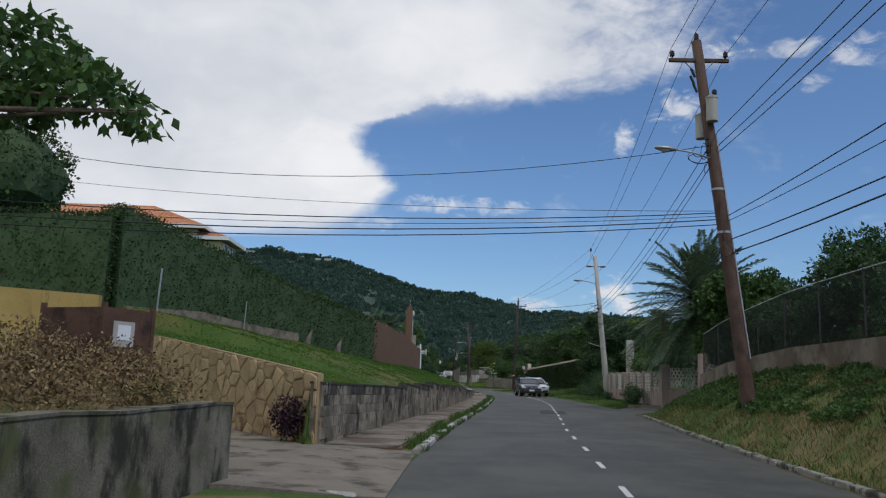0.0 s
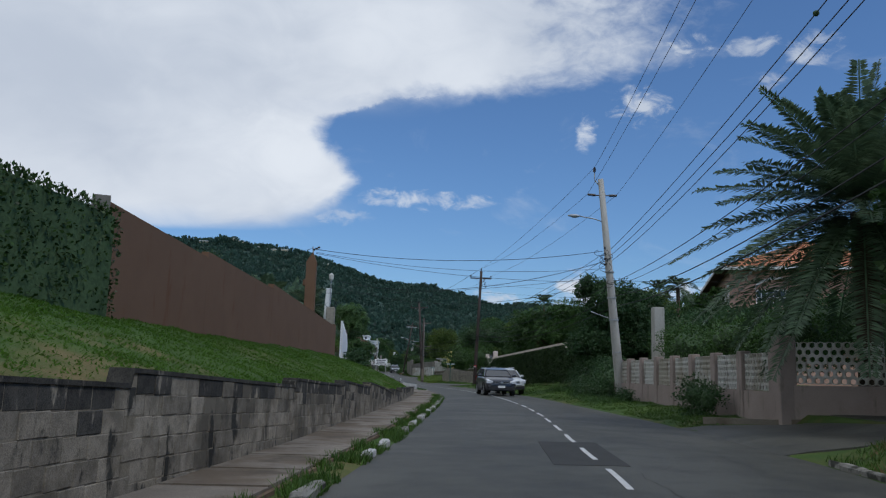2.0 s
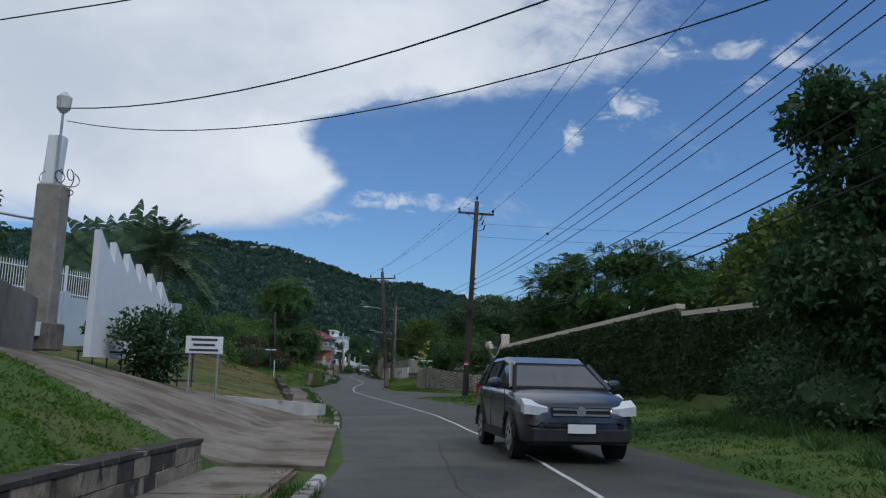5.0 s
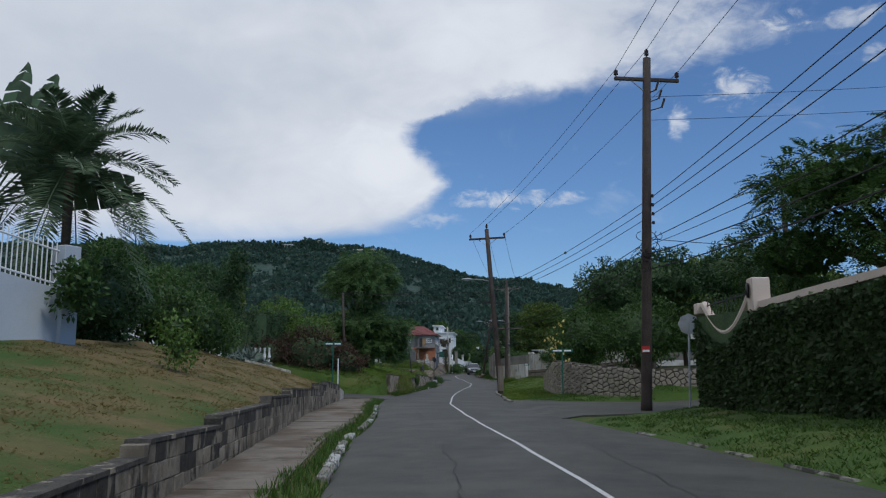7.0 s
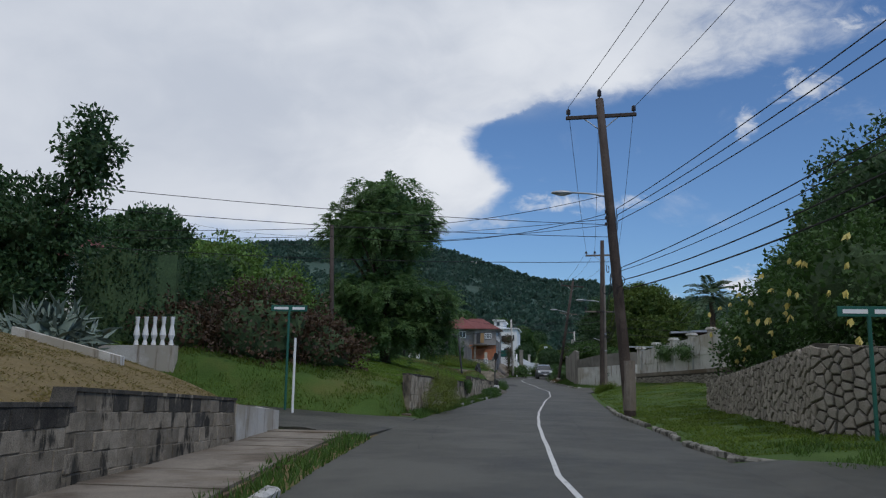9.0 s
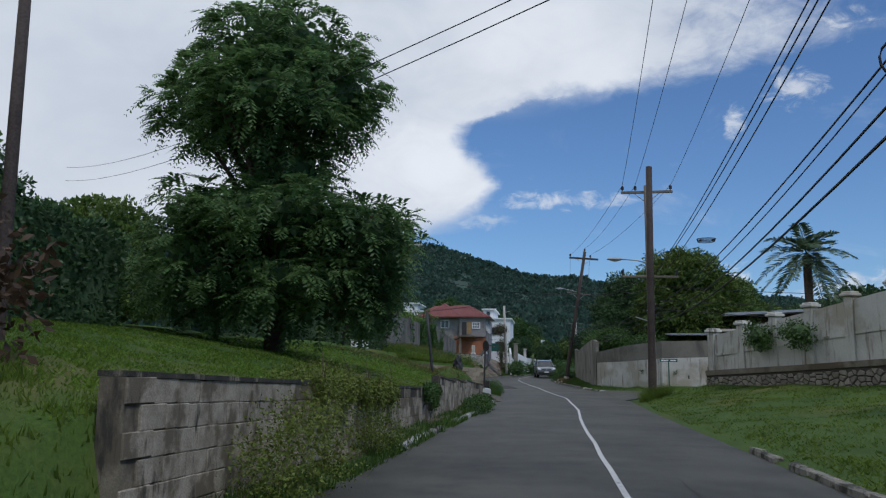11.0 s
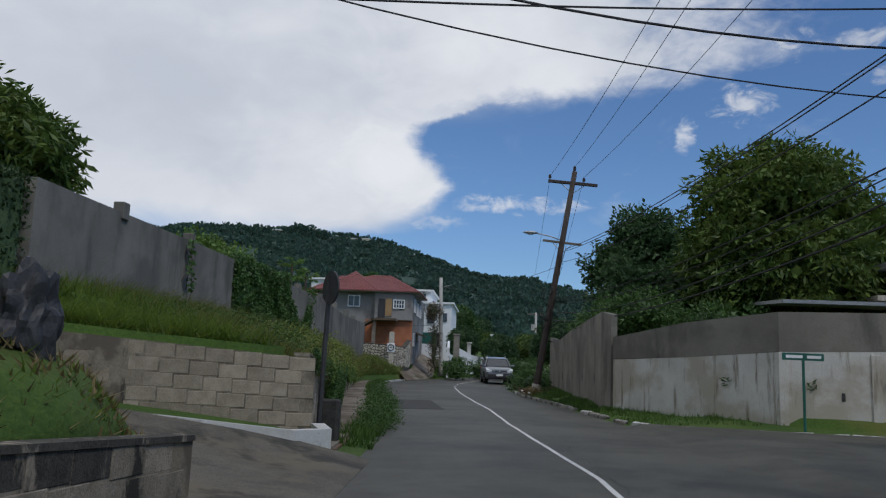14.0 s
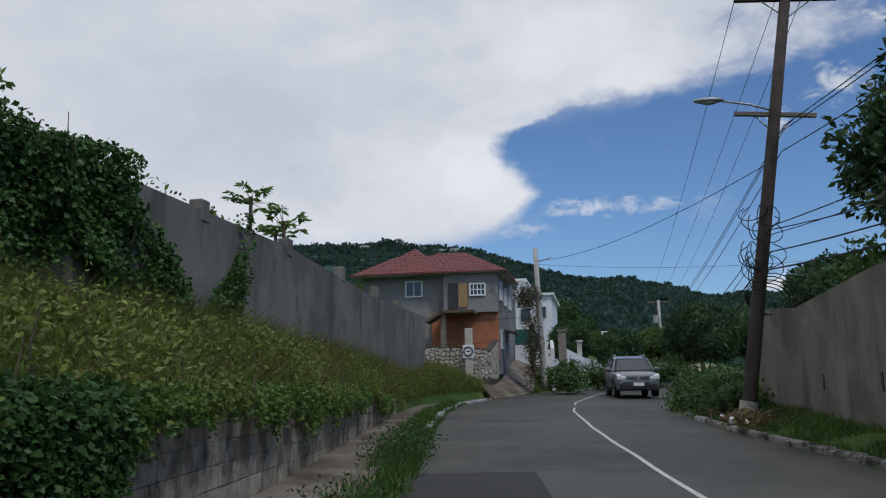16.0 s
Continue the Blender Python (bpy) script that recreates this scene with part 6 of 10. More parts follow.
def hip_roof(house, x0, x1, y0, y1, z, rise, over, mat, tiles=True, name="roof", inset=None):
    """A hipped roof with eaves, fascia and rows of tiles; the ridge runs along the longer side."""
    x0, x1, y0, y1 = x0 - over, x1 + over, y0 - over, y1 + over
    d = min(x1 - x0, y1 - y0) / 2 if inset is None else inset
    if x1 - x0 >= y1 - y0:
        r0, r1 = Vector((x0 + d, (y0 + y1) / 2, z + rise)), Vector((x1 - d, (y0 + y1) / 2, z + rise))
    else:
        r0, r1 = Vector(((x0 + x1) / 2, y0 + d, z + rise)), Vector(((x0 + x1) / 2, y1 - d, z + rise))
    c = [Vector((x0, y0, z)), Vector((x1, y0, z)), Vector((x1, y1, z)), Vector((x0, y1, z))]
    bm = bmesh.new()
    if x1 - x0 >= y1 - y0:
        sides = [(c[0], c[1], r1, r0), (c[1], c[2], r1, r1), (c[2], c[3], r0, r1), (c[3], c[0], r0, r0)]
    else:
        sides = [(c[0], c[1], r0, r0), (c[1], c[2], r1, r0), (c[2], c[3], r1, r1), (c[3], c[0], r0, r1)]
    for a, b, tb, ta in sides:
        rows = max(3, int((ta - a).length / .33))
        n = (b - a).cross(ta - a).normalized()
        if n.z < 0:
            n = -n
        for k in range(rows):
            f0, f1 = k / rows, (k + 1) / rows
            p0, p1, q0, q1 = a.lerp(ta, f0), b.lerp(tb, f0), a.lerp(ta, f1), b.lerp(tb, f1)
            cols = max(1, int((p1 - p0).length / .3)) if tiles else 1
            lift = n * .028
            for j in range(cols):
                g0, g1 = j / cols, (j + 1) / cols
                gm = (g0 + g1) / 2
                vs = [bm.verts.new(v) for v in (p0.lerp(p1, g0) + lift * .3, p0.lerp(p1, gm) + lift * 1.4, p0.lerp(p1, g1) + lift * .3, q0.lerp(q1, g1), q0.lerp(q1, gm) + lift * .7, q0.lerp(q1, g0))]
                bm.faces.new((vs[0], vs[1], vs[4], vs[5]))
                bm.faces.new((vs[1], vs[2], vs[3], vs[4]))
    roof = part(name, bm, mat, house)
    bm = bmesh.new()
    t = .03 if mat is ROOFTILE else .16
    for a, b in zip(c, c[1:] + c[:1]):
        m = (a + b) / 2
        ang = math.atan2(b.y - a.y, b.x - a.x)
        box(bm, m - Vector((0, 0, t / 2)), ((b - a).length, .06, t + .06), Matrix.Rotation(ang, 4, "Z"))
    part("fascia", bm, ROOFTILE if mat is ROOFTILE else WHITE, roof)
    part("soffit", boxes((((x0 + x1) / 2, (y0 + y1) / 2, z - .06), (x1 - x0 - .08, y1 - y0 - .08, .05))), WHITEWALL, roof)
    return roof


def walls_box(house, x0, x1, y0, y1, z0, z1, mat, name="wall"):
    """Four walls, each a part with thickness."""
    t = .2
    for c, s in (((x0 + t / 2, (y0 + y1) / 2), (t, y1 - y0)), ((x1 - t / 2, (y0 + y1) / 2), (t, y1 - y0)), (((x0 + x1) / 2, y0 + t / 2), (x1 - x0 - 2 * t, t)), (((x0 + x1) / 2, y1 - t / 2), (x1 - x0 - 2 * t, t))):
        part(name, boxes(((c[0], c[1], (z0 + z1) / 2), (s[0], s[1], z1 - z0))), mat, house)


# the unfinished house at the bend
UF = material("unpainted_render", (.2, .192, .182), (.3, .287, .272), .95, .7, 40, .3, .006, (.12, .115, .11), .6, .5, .7)
house = thing("house", "two-storey unfinished grey house with a red hipped roof", "house")
walls_box(house, -12.35, -5.1, 210, 219, 2.2, 7.42, UF)
part("bay_wall", boxes(((-6.5, 209.78, 6.38), (2.82, .44, 2.08))), UF, house)
part("lower_wall", boxes(((-6.85, 209.9, 4.1), (3.5, .12, 2.5))), BRICKRED, house, "bare red clay block infill")
hip_roof(house, -12.35, -6.4, 209.75, 215.2, 7.45, 1.4, .5, ROOFTILE, inset=1.7)
hip_roof(house, -11.5, -8.1, 209.7, 216.5, 7.46, 1.64, .5, ROOFTILE, name="gable_roof")
hip_roof(house, -10.9, -5.1, 209.72, 215.2, 7.455, 1.5, .5, ROOFTILE, name="bay_roof", inset=2.6)
part("balcony_slab", boxes(((-7.05, 208.95, 5.3), (1.75, 1.4, .14))), CONCRETE, house)
part("balcony_ramp", boxes(((-8.2, 208.85, 5.05), (.95, 1.2, .14), Matrix.Rotation(-.5, 4, "Y"))), CONCRETE, house)
part("column", boxes(((-7.72, 208.5, 4.0), (.24, .24, 2.5))), CONCRETE, house)
window_part(house, (-9.56, 209.96, 6.69), .86, .8, 0, bars=(2, 1))
window_part(house, (-6.12, 209.53, 6.51), .78, .6, 0, bars=(4, 2))
# flat dark sheet on the wall, painted as the shade inside a doorway
part("door_opening", boxes(((-7.4, 209.54, 6.2), (.46, .1, 1.36))), DARKMETAL, house, "dark sheet standing in for the shade of an open doorway")
part("plywood_panel", boxes(((-6.88, 209.53, 6.25), (.46, .08, 1.25))), material("plywood", (.3, .19, .09), (.38, .25, .12), .8, 2, 30, .1), house, "pale brown plywood sheet")
for yy, zz, hh in ((210.9, 6.5, .9), (213.0, 6.4, .9), (215.2, 6.4, .9), (211, 4.0, .9)):
    window_part(house, (-5.07, yy, zz), .8, hh, math.pi / 2)
part("porch_roof", boxes(((-4.75, 213.4, 4.5), (.7, 2.2, .1), Matrix.Rotation(.3, 4, "Y"))), CONCRETE, house)

PALESTONE = material("pale_rubble_stone", (.34, .31, .25), (.5, .46, .38), .9, 3, 40, .5, .012, (.22, .19, .14), 2, .58, .7, vary=.2)
STP = [(-9.2, 206.7), (-6.0, 206.4), (-5.4, 207.3), (-5.25, 209.3)]
wall_h = wall_run("wall_house_stone", [(-9.2, 206.7, 1.6, 3.55), (-6.0, 206.4, 1.6, 3.4), (-5.4, 207.3, 1.8, 3.3), (-5.25, 209.3, 2.0, 3.9)], .3, MORTAR_G, "pale rubble stone wall in front of a house")
stone_face(wall_h, STP, lambda s: 1.9, lambda s: float(np.interp(s, [0, 3.2, 4.3, 6.3], [3.5, 3.35, 3.25, 3.85])), .24, .05, PALESTONE, 8, side=1, offset=.15)
post_h = thing("gate_post", "pale stone gate post with a round white sign", "gate post", (-6.08, 206.1, .22))
part("shaft", boxes(((0, 0, 2.8), (.34, .3, 2.5), None, .03)), PALESTONE, post_h)
sg = part("sign_board", boxes(((0, -.18, 2.97), (.52, .04, .6), None, .01)), WHITE, post_h, "white board with a dark ring")
part("ring", tube([(.2 * math.cos(a), -.215, 2.98 + .2 * math.sin(a)) for a in [k * math.pi / 10 for k in range(21)]], .035, 6, False), DARKMETAL, sg)
part("bar", boxes(((0, -.205, 2.98), (.18, .01, .05))), DARKMETAL, sg)

# white flat-roofed building behind
villa = thing("white_villa", "white modern flat-roofed villa with stepped storeys", "house")
for x0, x1, y0, y1, z0, z1 in ((-7.0, -3.75, 236, 246, 3, 9.0), (-7.6, -6.1, 237, 246, 9.05, 10.4), (-18.6, -16.6, 234, 240, 6, 11.0)):
    walls_box(villa, x0, x1, y0, y1, z0, z1, WHITE)
    part("flat_roof", boxes((((x0 + x1) / 2, (y0 + y1) / 2, z1 + .1), (x1 - x0 + .5, y1 - y0 + .5, .2))), WHITE, villa)
for x, z, w, h in ((-5.9, 7.4, .7, .9), (-4.6, 7.6, .7, .8), (-5.2, 5.2, 1.2, 1.3), (-6.9, 9.9, .4, .5)):
    window_part(villa, (x, 235.9 if x < .5 and z < 9.4 else (236.9 if z > 9.4 else 238.9), z), w, h, 0, DARKMETAL)

# pillars, wall and gate near the far driveway
wall_run("wall_far_white", [(-2.6, 213.5, 1.6, 3.6), (-3.2, 224, 3.0, 4.6)], .2, WHITE, "white rendered wall beside a steep driveway")
wall_run("wall_far_gate", [(-5.04, 217.4, 2.4, 4.0), (-3.85, 217.4, 2.4, 4.0)], .15, WHITE, "white closed gate wall at the driveway's end")
wall_run("wall_far_fence", [(-5.04, 217.7, 3.2, 4.95), (-3.85, 217.7, 3.2, 4.95)], .06, GREENSIGN, "dark green sheet fence above a white gate")
for k, (x, y, z0, z1, w, m, lab) in enumerate(((-2.4, 222, 2.0, 5.0, .5, STONE_G, "pale stone gate pillar"), (-1.35, 224, 2.2, 4.4, .32, WHITEWALL, "slim white gate pillar"), (.63, 250, 2.5, 6.6, .5, WHITE, "tall white gate pillar"), (1.25, 250.5, 2.5, 6.1, .45, WHITE, "tall white gate pillar"))):
    pl = thing("gate_pillar", lab, "gate pillar", (x, y, 0), "far gate pillars")
    part("shaft", boxes(((0, 0, (z0 + z1) / 2), (w, w, z1 - z0), None, .02)), m, pl)
    part("cap", boxes(((0, 0, z1 + .08), (w + .14, w + .14, .14), None, .02)), m, pl)
wall_run("wall_far_ramp", [(-2.2, 222, 2, 3.9), (-1.2, 224, 2, 3.4), (.3, 249, 2, 3.7), (2.4, 251, 2.2, 3.6)], .2, WHITE, "low white wall beyond the bend")
wall_run("wall_far_yellow", [(6.5, 262, 2, 3.6), (13, 263, 2, 3.7)], .2, CREAM, "far cream-yellow garden wall")

# pink house behind the pierced wall
pink = thing("pink_house", "pink two-storey house with an orange tiled roof", "house", (24.78, 78.73, 0))
pink.rotation_euler = (0, 0, radians(-17))
walls_box(pink, 0, 12, 0, 14.5, .4, 8.8, PINK)
hip_roof(pink, 0, 12, 0, 14.5, 8.85, 2.8, .9, ORANGETILE)
part("soffit", boxes(((6, -.47, 8.74), (13.7, .8, .06)), ((-.47, 7.2, 8.74), (.8, 14.4, .06))), DARKWOOD, pink, "dark boarded soffit")
for yy, zz, w, h in ((.75, 6.95, .7, 1.55), (2.8, 6.8, .7, 1.3), (5.0, 6.6, .6, 1.1)):
    window_part(pink, (-.04, yy, zz), w, h, math.pi / 2, bars=(2, 2))
for x, w in ((2.0, .62), (2.75, .75), (3.55, .75), (4.3, .62)):
    window_part(pink, (x, -.04, 6.85), w, 1.0, 0, bars=(2, 2))
part("window_arch", tube([(3.15 + 1.55 * math.cos(k * math.pi / 12), -.06, 7.4 + .75 * math.sin(k * math.pi / 12)) for k in range(13)], .09, 6), WHITE, pink, "white arched window head")
part("balcony", boxes(((3.4, -.55, 5.75), (5.0, 1.1, .95), None, .05)), PINK, pink)
part("balcony_coping", boxes(((3.4, -.55, 6.27), (5.2, 1.3, .08), None, .02)), PINK, pink)
part("balcony_bracket", boxes(((1.3, -.4, 5.0), (.3, .7, .5), None, .04)), PINK, pink)
part("side_balcony", boxes(((-.35, 2.6, 5.35), (.7, 2.2, .6), None, .04)), PINK, pink)
bp = thing("square_post", "plain grey square concrete post behind a wall", "post", (14.65, 63.1, .4))
part("shaft", boxes(((0, 0, 2.0), (.5, .5, 4.3), None, .02)), CONCPOLE, bp)

# house with orange roof above the hedge
lh = thing("hill_house", "cream house with an orange tiled hipped roof above a hedge", "house")
walls_box(lh, -28.2, -14.7, 49.8, 53.4, 3.5, 9.65, CREAM)
walls_box(lh, -14.7, -13.25, 50.2, 53.4, 3.5, 9.0, CREAM, "bay_wall")
hip_roof(lh, -28.2, -14.7, 49.8, 53.4, 9.8, 1.55, .65, ORANGETILE, inset=4.0)
hip_roof(lh, -17.5, -13.25, 50.2, 53.4, 9.2, 1.1, .55, ORANGETILE, name="bay_roof", inset=3.0)
window_part(lh, (-13.2, 51.0, 8.3), .9, 1.2, math.pi / 2, bars=(2, 1))
window_part(lh, (-13.2, 52.5, 8.3), 1.2, 1.2, math.pi / 2, bars=(2, 1))
lh2 = thing("upper_house", "far orange tiled roof among trees above a hedge", "house")
walls_box(lh2, -34, -25.5, 38, 47, 3.5, 11.2, CREAM)
hip_roof(lh2, -34, -25.5, 38, 47, 11.25, 2.0, .8, ORANGETILE)

# white house in the side street, and the one on the right
sh = thing("side_street_house", "white bungalow with a red tiled roof", "house")
walls_box(sh, -22, -11.4, 130.2, 138, 1.6, 5.0, WHITE)
hip_roof(sh, -22, -11.4, 130.2, 138, 5.05, 1.3, .5, ROOFTILE)
window_part(sh, (-12.8, 130.15, 3.8), 1.1, 1.0, 0, bars=(1, 5))
rh = thing("flat_gable_house", "white bungalow with a low-pitched grey roof", "house")
walls_box(rh, 13.8, 30, 176.5, 186, 1, 4.35, WHITEWALL)
part("gable", boxes(((21.5, 176.6, 4.8), (15.4, .2, .9))), material("dark_red_boards", (.05, .02, .02), (.08, .035, .03), .8, 2, 20, .1), rh, "dark red boarded gable")
for s in (-1, 1):
    part("roof", boxes(((21.5 + s * 4.4, 180.5, 5.35), (9.2, 11, .16), Matrix.Rotation(s * .05, 4, "Y"))), STEEL, rh)
part("eave_slab", boxes(((21.0, 175.9, 4.15), (17.5, 1.3, .16))), WHITEWALL, rh)
for x in (15.5, 18.5, 23):
    window_part(rh, (x, 176.45, 3.3), 1.7, 1.0, 0, DARKMETAL, bars=(8, 1))
part("carport_roof", boxes(((11.3, 176.2, 3.95), (4.6, 5, .1), Matrix.Rotation(.06, 4, "X"))), STEEL, rh, "pale corrugated carport roof")

# ---- pierced wall ----
def pierced_panel(parent, a, b, z0, z1, cell=.3, thick=.12):
    """A screen of hexagonal openings between the plan points a and b."""
    a, b = Vector(a), Vector(b)
    L = (b - a).length
    d = (b - a) / L
    nrm = Vector((d.y, -d.x))
    nx = max(2, int(round(L / cell)))
    cw = L / nx
    ch = cw * .866
    ny = max(2, int(round((z1 - z0) / ch)))
    ch = (z1 - z0) / ny
    v, f = [], []

    def P_(s, z, o):
        q = a + d * min(max(s, 0), L) + nrm * o
        v.append((q.x, q.y, min(max(z, z0), z1)))
        return len(v) - 1
    for j in range(ny):
        for i in range(nx + (j % 2)):
            cs = (i + .5 - (.5 if j % 2 else 0)) * cw
            cz = z0 + (j + .5) * ch
            rings = []
            for o in (-thick / 2, thick / 2):
                for r in (1.0, .66):
                    ring = []
                    for k in range(6):
                        ang = math.pi / 6 + k * math.pi / 3
                        ring.append(P_(cs + math.cos(ang) * cw * .5774 * r, cz + math.sin(ang) * ch * .6667 * r, o))
                    rings.append(ring)
            for k in range(6):
                n = (k + 1) % 6
                f.append((rings[0][k], rings[0][n], rings[1][n], rings[1][k]))
                f.append((rings[2][k], rings[3][k], rings[3][n], rings[2][n]))
                f.append((rings[1][k], rings[1][n], rings[3][n], rings[3][k]))
    return pmesh("pierced_panel", v, f, WHITEWALL, parent, "white concrete screen of hexagonal openings")


PW = [(12.45, 46.2), (12.75, 52), (13.05, 58), (13.4, 66)]
pw = wall_run("wall_pierced", [(x, y, rz(y), 1.05 + rz(y)) for x, y in PW], .2, PINKWALL, "pinkish rendered wall with pierced white panels")
s, PL = .0, plan_length(PW)
while s < PL - .5:
    q, ang = along(PW, s + .25)
    part("pier", boxes(((q[0], q[1], rz(q[1]) + 1.1), (.3, .4, 2.2), Matrix.Rotation(ang - math.pi / 2, 4, "Z"), .02)), PINKWALL, pw)
    a, _ = along(PW, min(PL, s + .52))
    b, _ = along(PW, min(PL, s + 2.35))
    if s + 1 < PL:
        pierced_panel(pw, a[:2], b[:2], rz(a[1]) + 1.06, rz(a[1]) + 2.12, .2)
    s += 2.35
pw2 = wall_run("wall_pierced_gate", [(12.45, 46.15, 0, 1.05), (14.4, 44.6, .1, 1.1), (14.3, 42.6, .1, 1.15)], .2, PINKWALL, "pinkish rendered wall with pierced white panels")
part("pier", boxes(((12.5, 46.1, 1.1), (.45, .45, 2.5), None, .02)), PINKWALL, pw2)
pierced_panel(pw2, (12.75, 45.95), (14.35, 44.65), 1.1, 2.2, .21)
pw3 = wall_run("wall_pierced_low", [(14.3, 42.4, .1, 1.2), (13.2, 39.6, .1, 1.2), (11.9, 38.0, .1, 1.25)], .2, PINKWALL, "pinkish rendered wall with pierced white panels")
pierced_panel(pw3, (14.25, 42.3), (13.2, 39.7), 1.24, 2.25, .21)
pierced_panel(pw3, (13.1, 39.5), (12.0, 38.1), 1.26, 2.25, .21)
part("meter_recess", boxes(((12.55, 38.65, .75), (.5, .06, .5), Matrix.Rotation(.9, 4, "Z"))), DARKMETAL, pw3)
wall_run("wall_drive_step", [(10.9, 47.6, -.1, .12), (12.2, 46.2, -.1, .16), (14.2, 44.9, 0, .3)], .18, CONCRETE, "low concrete step before the pierced wall")

# ---- wire fence on the bank ----
fence = thing("wire_fence", "dark green chain-link fence on steel posts", "fence")
MESHM = material("fence_mesh", (.012, .02, .018), (.02, .03, .026), .8, 5, 40, 0)
FL = plan_length(FW)
prev = None
k = 0
for s in frange(0, FL - .1, 2.6):
    q, ang = along(FW, s)
    top = q[3] + 1.75
    part("post", tube([(q[0], q[1], q[3] - .1), (q[0], q[1], top)], .026, 8), DARKMETAL, fence)
    if prev:
        part("top_rail", tube([(prev[0], prev[1], prev[2] - .03), (q[0], q[1], top - .03)], .016, 6), STEEL, fence)
        v, f = [], []
        n = 26
        for dirn in (1, -1):
            for j in range(-14, n):
                a0, a1 = j / n, (j + 14) / n
                pts = []
                for aa, hh in ((a0, 0.0), (a1, 1.0)):
                    pts.append((aa, hh))
                (u0, h0), (u1, h1) = pts
                if u0 < 0:
                    h0, u0 = -u0 / (u1 - u0), 0
                if u1 > 1:
                    h1, u1 = h0 + (1 - u0) / (u1 - u0) * (h1 - h0), 1
                if u1 <= u0:
                    continue
                if dirn < 0:
                    u0, u1 = 1 - u0, 1 - u1
                e = []
                for u, h in ((u0, h0), (u1, h1)):
                    x, y = prev[0] + (q[0] - prev[0]) * u, prev[1] + (q[1] - prev[1]) * u
                    z0, z1 = prev[3] + (q[3] - prev[3]) * u, prev[2] + (top - prev[2]) * u - .04
                    e.append(Vector((x, y, z0 + (z1 - z0) * h)))
                b = len(v)
                w = Vector((0, 0, .008))
                o = Vector((.008, 0, 0))
                v.extend([e[0] - w, e[0] + w, e[1] + w, e[1] - w, e[0] + o, e[1] + o])
                f.extend([(b, b + 1, b + 2, b + 3), (b, b + 4, b + 5, b + 3)])
        part_ob = pmesh("netting", v, f, MESHM, fence)
    prev = (q[0], q[1], top, q[3])

# ---- cream-capped wall under ivy, with its gate dip ----
IVY = [(18.2, 74.5, .5, 3.45), (14.75, 84.6, .45, 3.25), (14.7, 84.9, .45, 3.52), (11.2, 99.15, .3, 2.62), (11.15, 99.4, .3, 2.62), (10.85, 103.4, .3, 2.75)]
# wall takes the cores' shade green, so gaps in the ivy look dark
wall_run("wall_ivy", IVY, .22, CORE, "rendered wall wholly covered in dark ivy")
CREAMCAP = material("cream_coping_paint", (.56, .47, .40), (.66, .57, .5), .85, 1, 40, .2)
for a, b in ((0, 1), (2, 3)):
    wall_run("wall_ivy_coping", [(x, y, z + .02, z + .17) for x, y, _, z in (IVY[a], IVY[b])], .34, CREAMCAP, "cream painted coping of an ivy wall", base=0)
dip = thing("gate_arch", "cream painted dip in the wall with iron bars and posts", "gate")
part("post", boxes(((11.12, 99.3, 2.95), (.4, .4, .75), None, .02)), CREAMCAP, dip)
part("post", boxes(((10.85, 103.3, 2.95), (.36, .36, .3), None, .02)), CREAMCAP, dip)
sw = [Vector((11.1, 99.6, 3.1)).lerp(Vector((10.87, 103.1, 3.05)), k / 12) - Vector((0, 0, .85 * math.sin(math.pi * k / 12))) for k in range(13)]
part("swag", tube(sw, .11, 8), CREAMCAP, dip)
for k in range(1, 12):
    part("bar", tube([sw[k], Vector((sw[k].x, sw[k].y, 3.1))], .014, 5), DARKMETAL, dip)
part("rail", tube([Vector((11.1, 99.6, 3.05)), Vector((10.87, 103.1, 3.0))], .018, 5), DARKMETAL, dip)
disc = part("round_plate", tube([(10.88, 99.35, 3.05), (10.92, 99.33, 3.05)], .17, 16), DARKMETAL, dip, "round dark plate with a pale mark")
part("bar", boxes(((10.87, 99.35, 3.05), (.01, .06, .18))), WHITE, disc)
rs = thing("road_sign_back", "grey back of a round road sign on a post", "road sign", (11.6, 108.6, 0))
part("post", tube([(0, 0, 0), (.1, 0, 2.9)], .035, 8), STEEL, rs)
part("plate", tube([(.1, -.02, 2.85), (.1, .02, 2.85)], .36, 8), STEEL, rs)
sgn2 = thing("small_sign", "small white sign on a thin post", "sign", (12.2, 109.5, 0))
part("post", tube([(0, 0, 0), (0, 0, 2.6)], .025, 6), STEEL, sgn2)
bd = part("board", boxes(((0, 0, 2.55), (.5, .03, .32))), WHITE, sgn2)
part("bar", boxes(((0, -.02, 2.57), (.36, .008, .06))), DARKMETAL, bd)

# ---- panelled wall on its stone base ----
QP = [(8.15, 157.3), (10.6, 153.2), (13.2, 149.0), (17, 143.5)]
QL = plan_length(QP)
qt = lambda s: float(np.interp(s, [0, 4.8, 9.7, QL], [2.85, 3.5, 4.25, 5.2]))
qs = lambda s: float(np.interp(s, [0, 4.8, 9.7, QL], [1.3, 1.5, 1.75, 2.1]))
wall_q = wall_run("wall_stone_base", [(x, y, .3, qs(s)) for (x, y), s in zip(QP, (0, 4.78, 9.72, QL))], .5, MORTAR_G, "grey cobble stone base under a panelled wall")
stone_face(wall_q, QP, lambda s: .4, lambda s: qs(s) - .06, .24, .04, STONE_G, 12, side=1, offset=.25, own=300)
wall_run("wall_stone_ledge", [(x, y, qs(s) + .004, qs(s) + .2) for (x, y), s in zip(QP, (0, 4.78, 9.72, QL))], .6, CONCRETE, "plain concrete ledge on a stone base", base=0)
